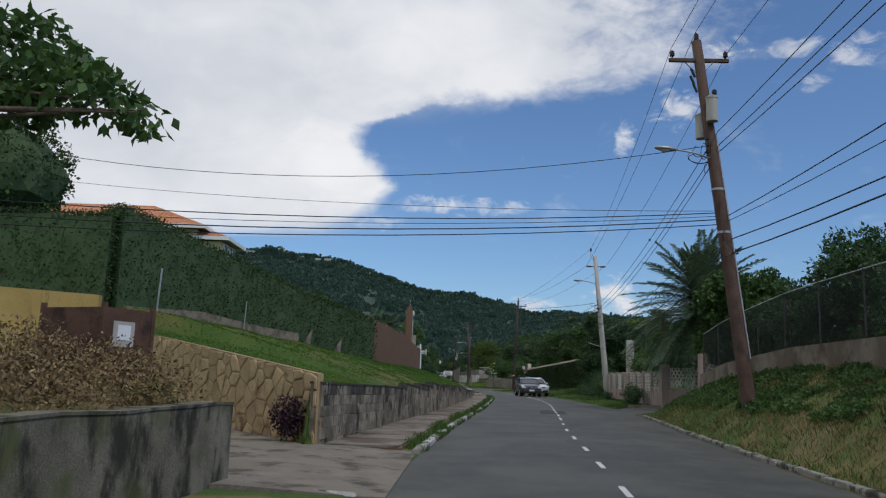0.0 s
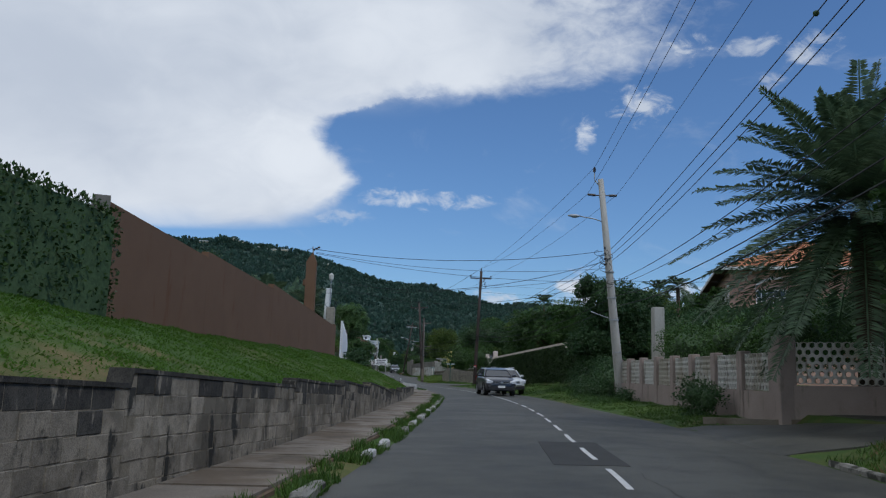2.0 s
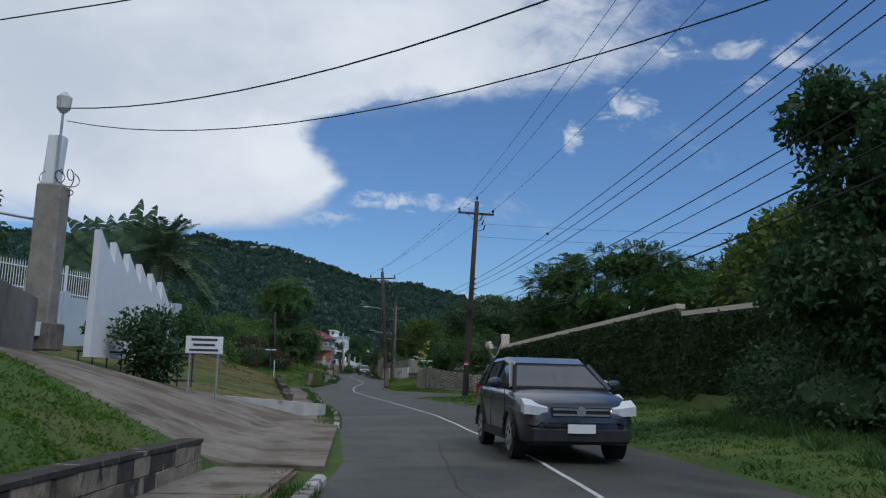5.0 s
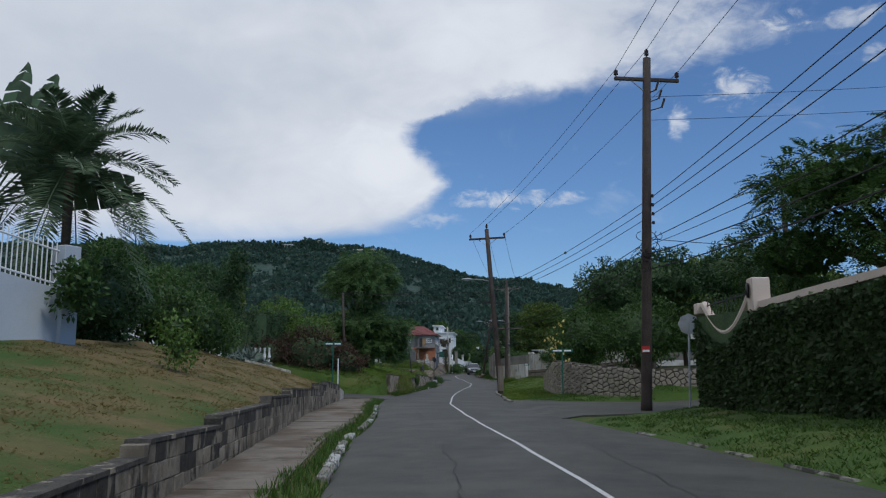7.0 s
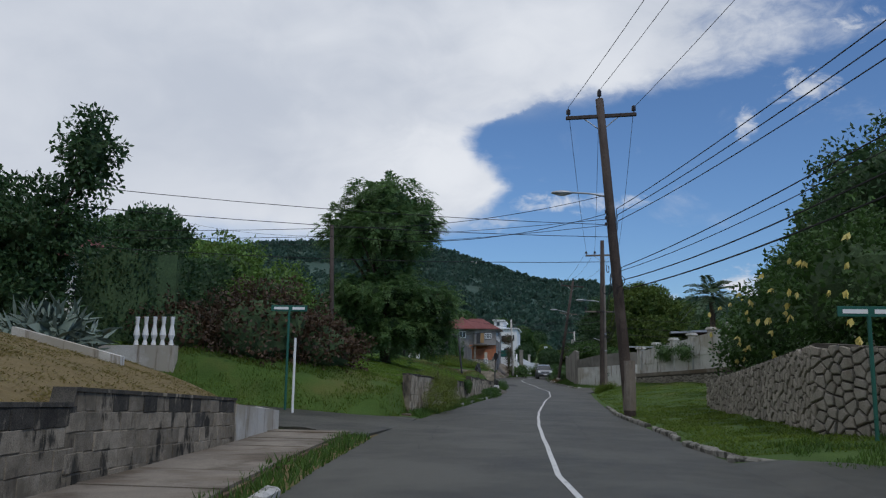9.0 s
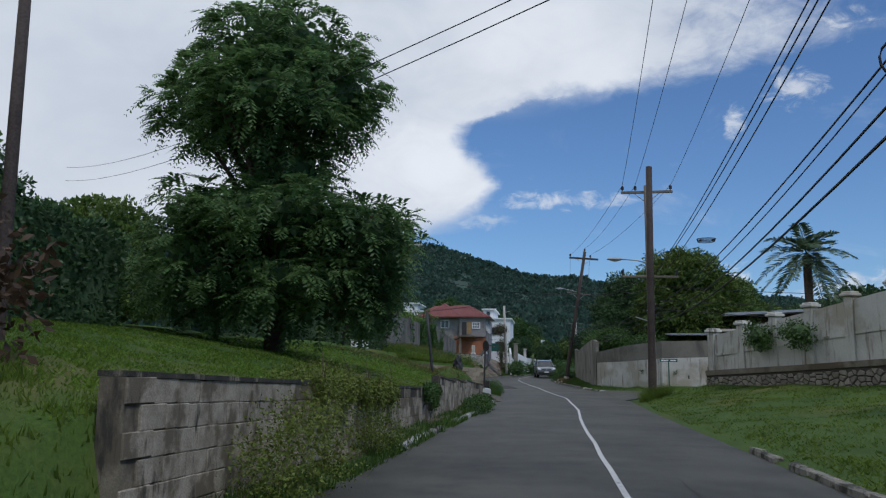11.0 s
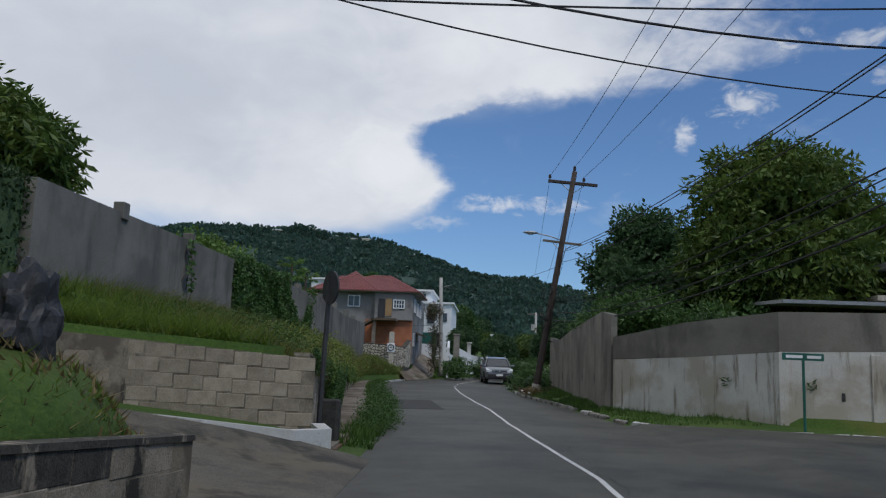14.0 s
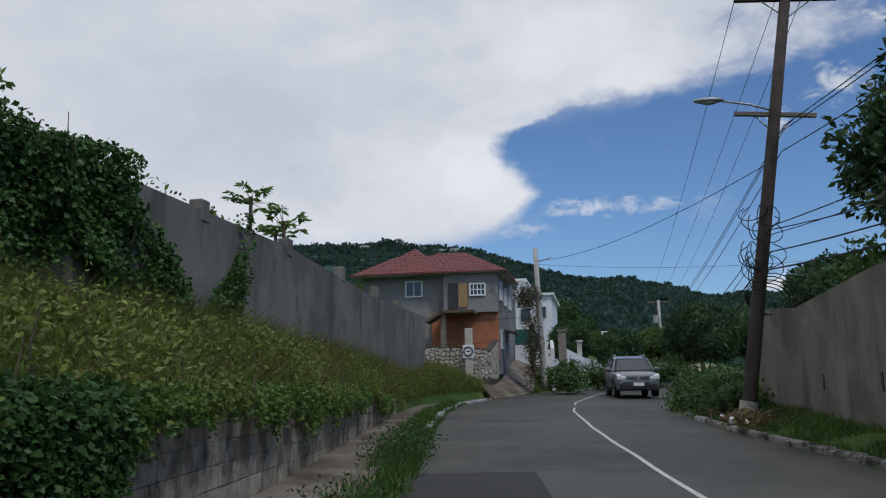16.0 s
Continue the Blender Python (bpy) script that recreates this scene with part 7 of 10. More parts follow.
panel_wall = wall_run("wall_panel", [(x, y, qs(s) + .21, qt(s)) for (x, y), s in zip(QP, (0, 4.78, 9.72, QL))], .18, WHITEWALL, "dirty white panelled garden wall with capped piers", base=0)
s = .2
while s < QL:
    q, ang = along(QP, s)
    R = Matrix.Rotation(ang, 4, "Z")
    z0, z1 = qs(s) + .2, qt(s) + .14
    pr = part("pier", boxes(((q[0], q[1], (z0 + z1) / 2), (.34, .34, z1 - z0), R, .015)), WHITEWALL, panel_wall)
    part("pier_cap", boxes(((q[0], q[1], z1 + .05), (.5, .5, .1), R, .02), ((q[0], q[1], z1 + .13), (.4, .4, .07), R, .02)), WHITEWALL, pr)
    if s + 1.6 < QL:
        a, _ = along(QP, s + .17)
        b, _ = along(QP, s + 1.45)
        ang2 = math.atan2(b[1] - a[1], b[0] - a[0])
        m = ((a[0] + b[0]) / 2, (a[1] + b[1]) / 2)
        slope = math.atan2(qs(s + 1.45) - qs(s + .17), 1.28)
        part("moulding", boxes(((m[0], m[1], (qs(s + .8) + qt(s + .8)) / 2 + .0), (1.28, .26, .08), Matrix.Rotation(ang2, 4, "Z") @ Matrix.Rotation(-slope * 1.6, 4, "Y"))), WHITEWALL, panel_wall)
    s += 1.62

# ---- pale blue wall with its white fence ----
BP = [(-14, 78.5), (-9.6, 88.2), (-6.6, 95.4), (-4.95, 99.3)]
btop = lambda y: float(np.interp(y, [78.5, 88.2, 95.4, 99.3], [4.05, 4.0, 3.9, 3.2]))
bw = wall_run("wall_pale_blue", [(-14, 78.5, 1.8, 4.05), (-9.6, 88.2, 1.8, 4.0), (-6.6, 95.4, 1.8, 3.9), (-4.95, 99.3, 1.8, 3.2)], .2, BLUEWHITE, "pale blue rendered wall topped by a white fence")
BL = plan_length(BP)
for s in (.3, 5.2, 10.4, 15.6, BL - .1):
    q, ang = along(BP, s)
    h = 4.3 if s > BL - 1 else btop(q[1]) + .2
    w = .45 if s > BL - 1 else .32
    part("pier", boxes(((q[0], q[1], (1.6 + h) / 2), (w, w, h - 1.6), Matrix.Rotation(ang, 4, "Z"), .02)), BLUEWHITE, bw)
wf = thing("railing", "white metal railing with pointed bars on a wall", "railing")
s = .3
PICK = None
while s < BL - .3:
    q, ang = along(BP, s)
    o = part("picket", tube([(0, 0, 0), (0, 0, 1.0), (0, 0, 1.12)], [.016, .016, .003], 5), WHITE, wf) if PICK is None else put(new("picket", PICK), wf)
    PICK = o.data
    o.location = (q[0], q[1], btop(q[1]) + .02)
    s += .125
for h in (.12, .9):
    part("rail", join(*[tube([(a[0], a[1], btop(a[1]) + h), (b[0], b[1], btop(b[1]) + h)], .025, 6) for a, b in zip(BP, BP[1:])]), WHITE, wf)
for s in (5.2, 10.4, 15.6):
    q, _ = along(BP, s)
    part("rail_post", boxes(((q[0], q[1], btop(q[1]) + .6), (.1, .1, 1.3))), WHITE, wf)

# ---- brown pillar, white gate pillars and the saw-toothed wall ----
op = thing("service_pillar", "tall brown rendered pillar with a pointed top", "pillar", (-2.25, 65.4, 0))
bm = bmesh.new()
box(bm, (0, 0, 4.15), (.5, .42, 4.6))
part("shaft", bm, BROWN, op)
v = [(-.25, -.21, 6.45), (.25, -.21, 6.45), (.25, .21, 6.45), (-.25, .21, 6.45), (.05, -.2, 6.95), (.05, .2, 6.95)]
pmesh("pointed_top", v, [(0, 1, 4), (2, 3, 5), (1, 2, 5, 4), (3, 0, 4, 5), (3, 2, 1, 0)], BROWN, op)
part("meter_box", boxes(((-.31, -.05, 5.4), (.14, .25, .3), None, .02)), BROWN, op)
part("wire_mast", tube([(.05, 0, 6.9), (.02, 0, 7.25)], .035, 6), STEEL, op)
for k in range(3):
    part("spool", tube([(.02 + .12 * k, 0, 7.1 + .06 * k), (.14 + .12 * k, 0, 7.1 + .06 * k)], .05, 7), CERAMIC, op)
part("cable_loop", tube([(.0, -.05, 7.15), (-.35, -.05, 7.05), (-.42, -.05, 6.7), (-.36, -.05, 6.4)], .01, 5, False), WIRE, op)
gp = thing("gate_pillar", "tall white stone gate pillar with a lamp mast", "gate pillar", (-2.3, 78.0, 0))
part("shaft", boxes(((0, 0, 3.4), (.55, .55, 3.6), None, .04)), STONE_G, gp)
part("foot", boxes(((0, 0, 1.8), (.8, .8, .6), None, .03)), CONCRETE, gp)
part("back_fin", boxes(((-.35, .5, 4.0), (.35, .3, 5.0), Matrix.Rotation(.05, 4, "Y"), .02)), WHITE, gp)
part("lamp_mast", tube([(-.1, .3, 5.1), (-.1, .3, 7.1)], .03, 7), STEEL, gp)
part("lantern", tube([(-.1, .3, 7.0), (-.1, .3, 7.1), (-.1, .3, 7.38), (-.1, .3, 7.5)], [.06, .15, .17, .05], 10), WHITEWALL, gp, "white globe lantern")
part("box", boxes(((.05, -.42, 1.95), (.3, .1, .3))), WHITE, gp)
tangle(gp, (.1, .2, 5.4), 30, .4, 5)
part("cross_bar", tube([(-.3, 0, 4.4), (-4.2, -4.5, 4.5)], .03, 6), STEEL, gp)
st = thing("saw_tooth_wall", "white wall with pointed upright panels", "wall")
for k in range(6):
    x, y = -1.6 - .02 * k, 79.0 + 1.15 * k
    h = 4.4 - .12 * k
    vv = [(x - .08, y, 1.4), (x + .08, y, 1.4), (x + .08, y + 1.1, 1.4), (x - .08, y + 1.1, 1.4), (x - .08, y, h), (x + .08, y, h), (x + .08, y + 1.1, h - .7), (x - .08, y + 1.1, h - .7)]
    pmesh("panel", vv, [(3, 2, 1, 0), (4, 5, 6, 7), (0, 1, 5, 4), (1, 2, 6, 5), (2, 3, 7, 6), (3, 0, 4, 7)], WHITE, st)
wall_run("wall_gate_step", [(-1.6, 72.3, 1.4, 2.9), (-2.3, 77.5, 1.4, 2.6)], .25, RENDER_G, "grey rendered wall beside a gate")
sb = thing("sign_board", "white notice board on two thin posts", "sign", (1.1, 78.9, 0))
for x in (-.32, .32):
    part("post", tube([(x, 0, .3), (x, 0, 1.95)], .025, 6), STEEL, sb)
b = part("board", boxes(((0, -.03, 1.75), (.85, .03, .4), None, .005)), WHITE, sb)
for k, w in enumerate((.6, .5, .66)):
    part("bar", boxes(((0, -.05, 1.87 - .12 * k), (w, .006, .05))), DARKMETAL, b)
lowg = thing("low_gate", "dark low metal gate in the lawn", "gate", (-.9, 80.4, .35))
for k in range(9):
    part("bar", tube([(-1.4 + .35 * k, 0, .4), (-1.4 + .35 * k, 0, 1.25)], .02, 5), DARKMETAL, lowg)
for z in (.55, 1.2):
    part("rail", tube([(-1.45, 0, z), (1.45, 0, z)], .025, 5), DARKMETAL, lowg)

# ---- street name signs ----
def street_sign(x, y, h, ang, label, two=False):
    ob = thing("street_sign", label, "street sign", (x, y, gz(x, y)), "street name signs")
    part("post", tube([(0, 0, -.2), (0, 0, h)], .035, 8), GREENSIGN, ob)
    R = Matrix.Rotation(ang, 4, "Z")
    b = part("blade", boxes(((0, 0, h + .06), (1.0, .03, .17), R, .004)), GREENSIGN, ob)
    for s in (-1, 1):
        for c, w in ((-.22, .4), (.26, .34)):
            p = R @ Vector((c, -.019 * s, h + .06))
            part("bar", boxes((p, (w, .006, .07), R)), WHITE, b)
    return ob


street_sign(8.2, 118.9, 2.0, .1, "green street name sign on a thin green post")
street_sign(-4.2, 126.3, 2.75, .15, "green street name sign before dark shrubs")
street_sign(8.4, 170.75, 1.7, .1, "green street name sign before a white wall")
pst = thing("white_post", "thin white post at the lawn's edge", "post", (-3.75, 125.6, gz(-3.75, 125.6)))
part("shaft", tube([(0, 0, -.1), (0, 0, 2.0)], .035, 8), WHITE, pst)
ss = thing("stop_sign_back", "grey back of a road sign on a steel post", "road sign", (9.2, 165.2, gz(9.2, 165.2)))
ss.location = (11.6, 170.75, gz(11.6, 170.75))
part("post", tube([(0, 0, -.1), (0, 0, 2.9)], .03, 8), STEEL, ss)
part("plate", tube([(0, -.05, 2.75), (0, -.03, 2.75)], .32, 8), STEEL, ss)
ds = thing("oval_sign_back", "dark back of a tall oval road sign", "road sign", (-1.5, 163.4, .5))
part("post", tube([(0, 0, -.3), (.05, 0, 2.3)], .04, 8), DARKMETAL, ds)
bm = bmesh.new()
bmesh.ops.create_cone(bm, cap_ends=True, segments=24, radius1=1, radius2=1, depth=1)
bmesh.ops.transform(bm, verts=bm.verts, matrix=Matrix.Translation((.08, -.05, 2.16)) @ Matrix.Rotation(-.9, 4, "Z") @ Matrix.Rotation(math.pi / 2, 4, "X") @ Matrix.Diagonal((.26, .26, .03, 1)))
part("plate", bm, DARKMETAL, ds)
bs = thing("concrete_stub", "short dark mouldy concrete stub", "bollard", (-1.4, 163.75, .48))
part("shaft", boxes(((0, 0, .12), (.3, .3, .7), None, .03)), MOULD, bs)
wall_run("wall_hedge_foot", [(x, y, gz(x, y) - .3, gz(x, y) + .3) for x, y in ((-8.9, 25.3), (-7.6, 28.2), (-6.3, 31.1), (-5.3, 33.3))], .14, MORTAR, "low grey concrete kerb wall at the foot of the hedge")
tp = thing("black_tarp", "heap under a crumpled black plastic sheet", "tarpaulin")
part("sheet", lump((-2.0, 156.4, 1.62), (.17, .26, .36), 9, 4, .5), DARKMETAL, tp)
MOUND = ((-2.35, 156.1, .72), (.95, 1.7, .82))
md = part("mound", lump(*MOUND, 6, 4, .1), GRASS, None, smooth=True)
tagged(md, "small grassy earth mound beside the lane", "mound", kind="structure")
for x, y, h, w in ((-6.5, 157.0, .62, .5), (-6.05, 157.1, .62, .4), (-5.2, 157.4, .3, .3)):
    cb = thing("utility_cabinet", "small white utility cabinet in the grass", "cabinet", (x, y, gz(x, y)))
    h, w = h * .55, w * .55
    part("body", boxes(((0, 0, h / 2 - .05), (w, .2, h + .1), None, .02)), WHITE, cb)
    part("lid", boxes(((0, 0, h + .02), (w + .04, .24, .03), None, .01)), WHITE, cb)
for x, y in ((-8.75, 157.6), (-8.4, 160.2), (-9.2, 154.6)):
    fp = thing("fence_post", "grey concrete post in front of a hedge", "post", (x, y, gz(x, y)), "hedge fence posts")
    part("shaft", boxes(((0, 0, .75), (.16, .16, 1.9), Matrix.Rotation(.06, 4, "Y"), .01)), CONCPOLE, fp)

# ---- at the first driveway ----
cage = thing("rubbish_cage", "rusty brown sheet-metal rubbish cage with a white painted patch", "bin", (-4.55, 13.4, 1.25))
R = Matrix.Rotation(-.45, 4, "Z")
for c, s_ in (((0, -.42, .38), (1.15, .03, .68)), ((0, .42, .38), (1.15, .03, .68)), ((-.58, 0, .38), (.03, .84, .68)), ((.58, 0, .38), (.03, .84, .68)), ((0, 0, .06), (1.1, .8, .03))):
    part("side", boxes((R @ Vector(c), s_, R)), RUST, cage)
for x in (-.58, .58):
    for y in (-.42, .42):
        part("corner_post", boxes((R @ Vector((x, y, .36)), (.06, .06, .85), R)), RUST, cage)
pn = part("painted_patch", boxes((R @ Vector((.6, -.08, .38)), (.008, .36, .34), R)), CONCPOLE, cage, "pale painted patch")
part("bar", boxes((R @ Vector((.606, -.08, .4)), (.008, .22, .2), R)), WHITE, pn)
wall_run("wall_yellow_low", [(-9.2, 24.3, .2, 3.15), (-17, 23.5, .3, 3.5)], .3, OCHRE, "low ochre-yellow rendered wall by the drive")
for x, y, h, t in ((-8.2, 25.9, 1.3, .03), (-6.6, 30.0, 1.0, .02)):
    po = thing("old_post", "old grey post standing before the hedge", "post", (x, y, gz(x, y)), "posts before the hedge")
    part("shaft", tube([(0, 0, -.3), (.06, 0, h)], t, 7), GREYWOOD if t > .03 else STEEL, po)
for x, y in ((-5.0, 33.7), (-4.1, 36.0)):
    sp = thing("tree_stump", "grey dead tree stump under the hedge", "tree stump")
    part("stump", tube([(x, y, gz(x, y) - .1), (x + .08, y, gz(x, y) + .25), (x + .2, y + .1, gz(x, y) + .6)], [.15, .1, .04], 8), GREYWOOD, sp)
g2 = thing("side_gate", "dark iron gate with scrolled bars on a low white wall", "gate", (-9.35, 119.6, 0))
part("low_wall", boxes(((0, 0, 1.45), (1.9, .22, 2.3), None, .02)), WHITEWALL, g2)
part("gate_post", boxes(((.9, -.02, 1.55), (.2, .28, 2.6), None, .02)), WHITE, g2)
part("letter_plate", boxes(((.35, -.125, 2.45), (.16, .02, .2))), STEEL, g2)
for k in range(13):
    part("bar", tube([(-.92 + .14 * k, 0, 2.58), (-.92 + .14 * k, 0, 3.75 + .06 * (k % 2))], .014, 5), STEEL, g2)
for z in (2.75, 3.6):
    part("rail", tube([(-.95, 0, z), (.8, 0, z)], .018, 5), STEEL, g2)
for cx in (-.35, .1):
    part("scroll", tube([(cx + .16 * math.cos(a), -.02, 3.3 + .16 * math.sin(a)) for a in [q * math.pi / 6 for q in range(10)]], .014, 5, False), STEEL, g2)
for k in range(5):
    bl = thing("baluster", "white turned baluster of a garden wall", "baluster", (-9.4 + .28 * k, 127.6, 1.96), "balusters")
    part("shaft", tube([(0, 0, 0), (0, 0, .15), (0, 0, .3), (0, 0, .6), (0, 0, .85)], [.08, .05, .1, .05, .07], 8), WHITE, bl)
wall_run("wall_baluster_foot", [(-11.4, 127.6, .6, 1.95), (-8.1, 127.6, .5, 1.95)], .22, WHITEWALL, "low stained white wall under turned balusters")
wall_run("wall_corner_white", [(-2.18, 117.85, .1, .64), (-2.68, 121.3, .05, .4), (-3.3, 121.7, .1, .45)], .2, WHITEWALL, "low whitewashed wall end beside the side street")
wall_run("wall_lawn_edge", [(-6.8, 118.6, 1.4, 1.95), (-4.6, 118.6, .9, 1.42)], .15, WHITEWALL, "low white edging in the dry lawn")

# slots and tufts of air plants on the white and grey walls
for x, z in ((9.6, 1.25), (11.2, 1.2), (12.6, 1.3), (14.8, 1.25), (16.6, 1.3)):
    y = float(np.interp(x, [8.2, 14, 30], [171.75, 171.0, 169])) - .105
    sl = part("wall_slot", boxes(((x, y, z), (.07, .02, .2))), DARKMETAL, None)
    tagged(sl, "dark drain slot in a white wall", "slot", kind="structure")
for y, z in ((178.0, 1.5), (180.4, 1.55), (182.8, 1.6), (185.6, 1.6)):
    x = float(np.interp(y, [176.8, 183, 187], [4.55, 4.2, 4.0])) - .1
    sl = part("wall_slot", boxes(((x, y, z), (.02, .09, .3))), DARKMETAL, None)
    tagged(sl, "dark drain slot in a grey wall", "slot", kind="structure")
for k in range(3):
    x = 8.25 + 2.1 * k
    pl = part("wall_pilaster", boxes(((x, float(np.interp(x, [8.2, 14], [171.75, 171.0])) - .06, 1.2), (.22, .16, 2.2), Matrix.Rotation(-.13, 4, "Z"), .01)), WHITEWALL, None)
    tagged(pl, "stained white pilaster of a wall", "pilaster", kind="structure")
rngt = np.random.default_rng(77)
for x, z in ((7.2, 1.55), (8.9, 1.5), (10.7, 1.7), (13.3, 1.6)):
    y = float(np.interp(x, [6.4, 8.2, 14, 30], [173.6, 171.75, 171.0, 169])) - .13
    tu = thing("air_plant", "dark tuft of air plant on a white wall", "plant", group="air plants")
    quads("tuft", leaf_arrays(np.array((x, y, z)) + blob(26, (.1, .06, .1), rngt, .1), .17, None, 1, .22, .1, rngt), L_DARK, tu)

# ---- hedges, creepers ----
def sheet_points(path, foot, top, n, rng, off=0.0, thick=.08, side=1, patch=None):
    """n places spread over the face of an upright sheet along path; patch: (scale, threshold, seed) leaves gaps."""
    L = plan_length(path)
    out, aim = [], []
    tries = 0
    while len(out) < n and tries < n * 4:
        tries += 1
        s = rng.uniform(0, L)
        q, ang = along(path, s)
        z0, z1 = foot(s), top(s)
        z = z0 + (z1 - z0) * rng.uniform(0, 1)
        nx, ny = math.sin(ang) * side, -math.cos(ang) * side
        if patch and noise.noise(Vector((q[0] * patch[0], q[1] * patch[0], z * patch[0] * .6 + patch[2]))) < patch[1]:
            continue
        bulge = off + thick * (rng.uniform(-.5, .5) + .9 * noise.noise(Vector((q[0] * 1.3, q[1] * 1.3, z * 1.3))))
        out.append((q[0] + nx * bulge, q[1] + ny * bulge, z + rng.uniform(-.03, .03)))
        aim.append((nx, ny, .25))
    return np.array(out), np.array(aim)


def hedge(name, label, pts, thick, per_m2, size, mat, seed, uneven=.1, category="hedge", aspect=.55):
    """A clipped hedge along pts [(x, y, foot, top)]: a solid core in shade colour inside, leaves over faces and top."""
    rng = np.random.default_rng(seed)
    ob = thing(name, label, category)
    path = [(p[0], p[1]) for p in pts]
    L = plan_length(path)
    ss = [0]
    for a, b in zip(path, path[1:]):
        ss.append(ss[-1] + math.hypot(b[0] - a[0], b[1] - a[1]))
    foot = lambda s: float(np.interp(s, ss, [p[2] for p in pts]))
    top = lambda s: float(np.interp(s, ss, [p[3] for p in pts])) + uneven * noise.noise(Vector((s * .8, seed, 0)))
    # solid slab added inside, coloured as the shade between the leaves
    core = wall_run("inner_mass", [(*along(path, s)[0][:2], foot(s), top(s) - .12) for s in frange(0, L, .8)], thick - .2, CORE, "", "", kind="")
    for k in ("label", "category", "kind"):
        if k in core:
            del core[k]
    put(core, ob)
    H = float(np.mean([p[3] - p[2] for p in pts]))
    v = []
    for side in (1, -1):
        n = int(L * H * per_m2 * (1 if side == 1 else .5))
        c, aim = sheet_points(path, foot, top, n, rng, thick / 2 - .08, .16, side)
        v.append(leaf_arrays(c, size, aim, .8, aspect, .1, rng))
    n = int(L * thick * per_m2 * 1.3)
    s = rng.uniform(0, L, n)
    c = []
    for q in s:
        p, ang = along(path, q)
        o = rng.uniform(-.5, .5) * thick
        c.append((p[0] + math.sin(ang) * o, p[1] - math.cos(ang) * o, top(q) - .05 + rng.uniform(-.06, .08)))
    v.append(leaf_arrays(np.array(c), size, np.tile((0, 0, 1.0), (n, 1)), .8, aspect, 0, rng))
    for s0 in (.0, L):
        p, ang = along(path, s0)
        m = int(H * thick * per_m2)
        o = rng.uniform(-.5, .5, m) * thick
        zz = rng.uniform(foot(s0), top(s0), m)
        sg = -1 if s0 == 0 else 1
        c = np.stack([p[0] + np.sin(ang) * o + math.cos(ang) * .06 * sg, p[1] - np.cos(ang) * o + math.sin(ang) * .06 * sg, zz], 1)
        v.append(leaf_arrays(c, size, np.tile((math.cos(ang) * sg, math.sin(ang) * sg, .2), (m, 1)), .8, aspect, .1, rng))
    quads("foliage", np.concatenate(v), mat, ob)
    return ob


def creeper(name, label, path, foot, top, n, size, mat, seed, off, patch=None, side=1, thick=.2, aspect=.75):
    rng = np.random.default_rng(seed)
    c, aim = sheet_points(path, foot, top, n, rng, off, thick, side, patch)
    ob = thing(name, label, "creeper")
    quads("leaves", leaf_arrays(c, size, aim * np.array((1, 1, 0)) - np.array((0, 0, .5)), .6, aspect, .3, rng), mat, ob)
    for p in c[rng.choice(len(c), min(len(c), 6), False)]:
        q = [Vector(p) + Vector((rng.normal(0, .05), rng.normal(0, .08), k * .28 - .5)) for k in range(4)]
        part("stem", tube(q, [.012, .01, .008, .005], 5, False), BARK, ob)
    return ob


hedge("hedge", "tall clipped green hedge climbing beside the lawn", [(-3.25, 40.0, 1.95, 3.85), (-5.6, 34.2, 2.4, 4.45), (-9.5, 25.4, 3.2, 5.95)], 1.0, 330, .085, L_HEDGE, 21)
hedge("hedge", "dark untrimmed hedge above a low yellow wall", [(-9.4, 25.3, 2.6, 5.6), (-13, 24.9, 2.6, 5.55), (-20, 24.5, 2.8, 5.6)], 1.1, 260, .09, L_HEDGE, 22, .25)
hedge("hedge", "dense dark green hedge at the back of the lawn", [(-11.5, 127.9, 2.0, 4.9), (-9.6, 129.0, 2.0, 5.0), (-9.0, 134, 2.1, 4.8), (-8.6, 140.5, 2.2, 4.2)], 1.6, 190, .12, L_DARK, 23, .5)
hedge("hedge", "creeper-covered fence hedge behind the lawn", [(-9.4, 147, 2.6, 4.6), (-9.0, 156, 2.6, 4.5), (-6.7, 163.3, 2.3, 4.3)], .6, 260, .09, L_IVY, 24, .2)
ivp = [(x, y) for x, y, _, _ in IVY]
ivs = [0]
for a, b in zip(ivp, ivp[1:]):
    ivs.append(ivs[-1] + math.hypot(b[0] - a[0], b[1] - a[1]))
ivt = lambda s: float(np.interp(s, ivs, [p[3] for p in IVY])) - (.75 * math.sin(math.pi * min(1, max(0, (s - ivs[4]) / 4.0))) if s > ivs[4] else 0)
creeper("ivy", "dark ivy covering the whole wall", ivp, lambda s: .3, ivt, 40000, .1, L_IVY, 31, .16, None, -1, .14)
creeper("wall_creeper", "thick green creepers hanging over the grey wall", [(-6.4, 173), (-6.3, 181.7)], lambda s: 2.75 + .9 * noise.noise(Vector((s * .6, 0, 7))), lambda s: 4.6 + .2 * noise.noise(Vector((s * .7, 4, 7))), 26000, .075, L_IVY2, 32, .16, (.6, -.3, 3), 1, .3)
for y, n in ((169.6, 80),):
    creeper("wall_creeper", "thin strand of ivy on the grey wall", [(-6.35 - max(0, y - 184) * .04, y - .1), (-6.35 - max(0, y - 184) * .04, y + .12)], lambda s: 3.1, lambda s: 4.4, n, .11, L_IVY2, int(y), .15, None, 1, .15)
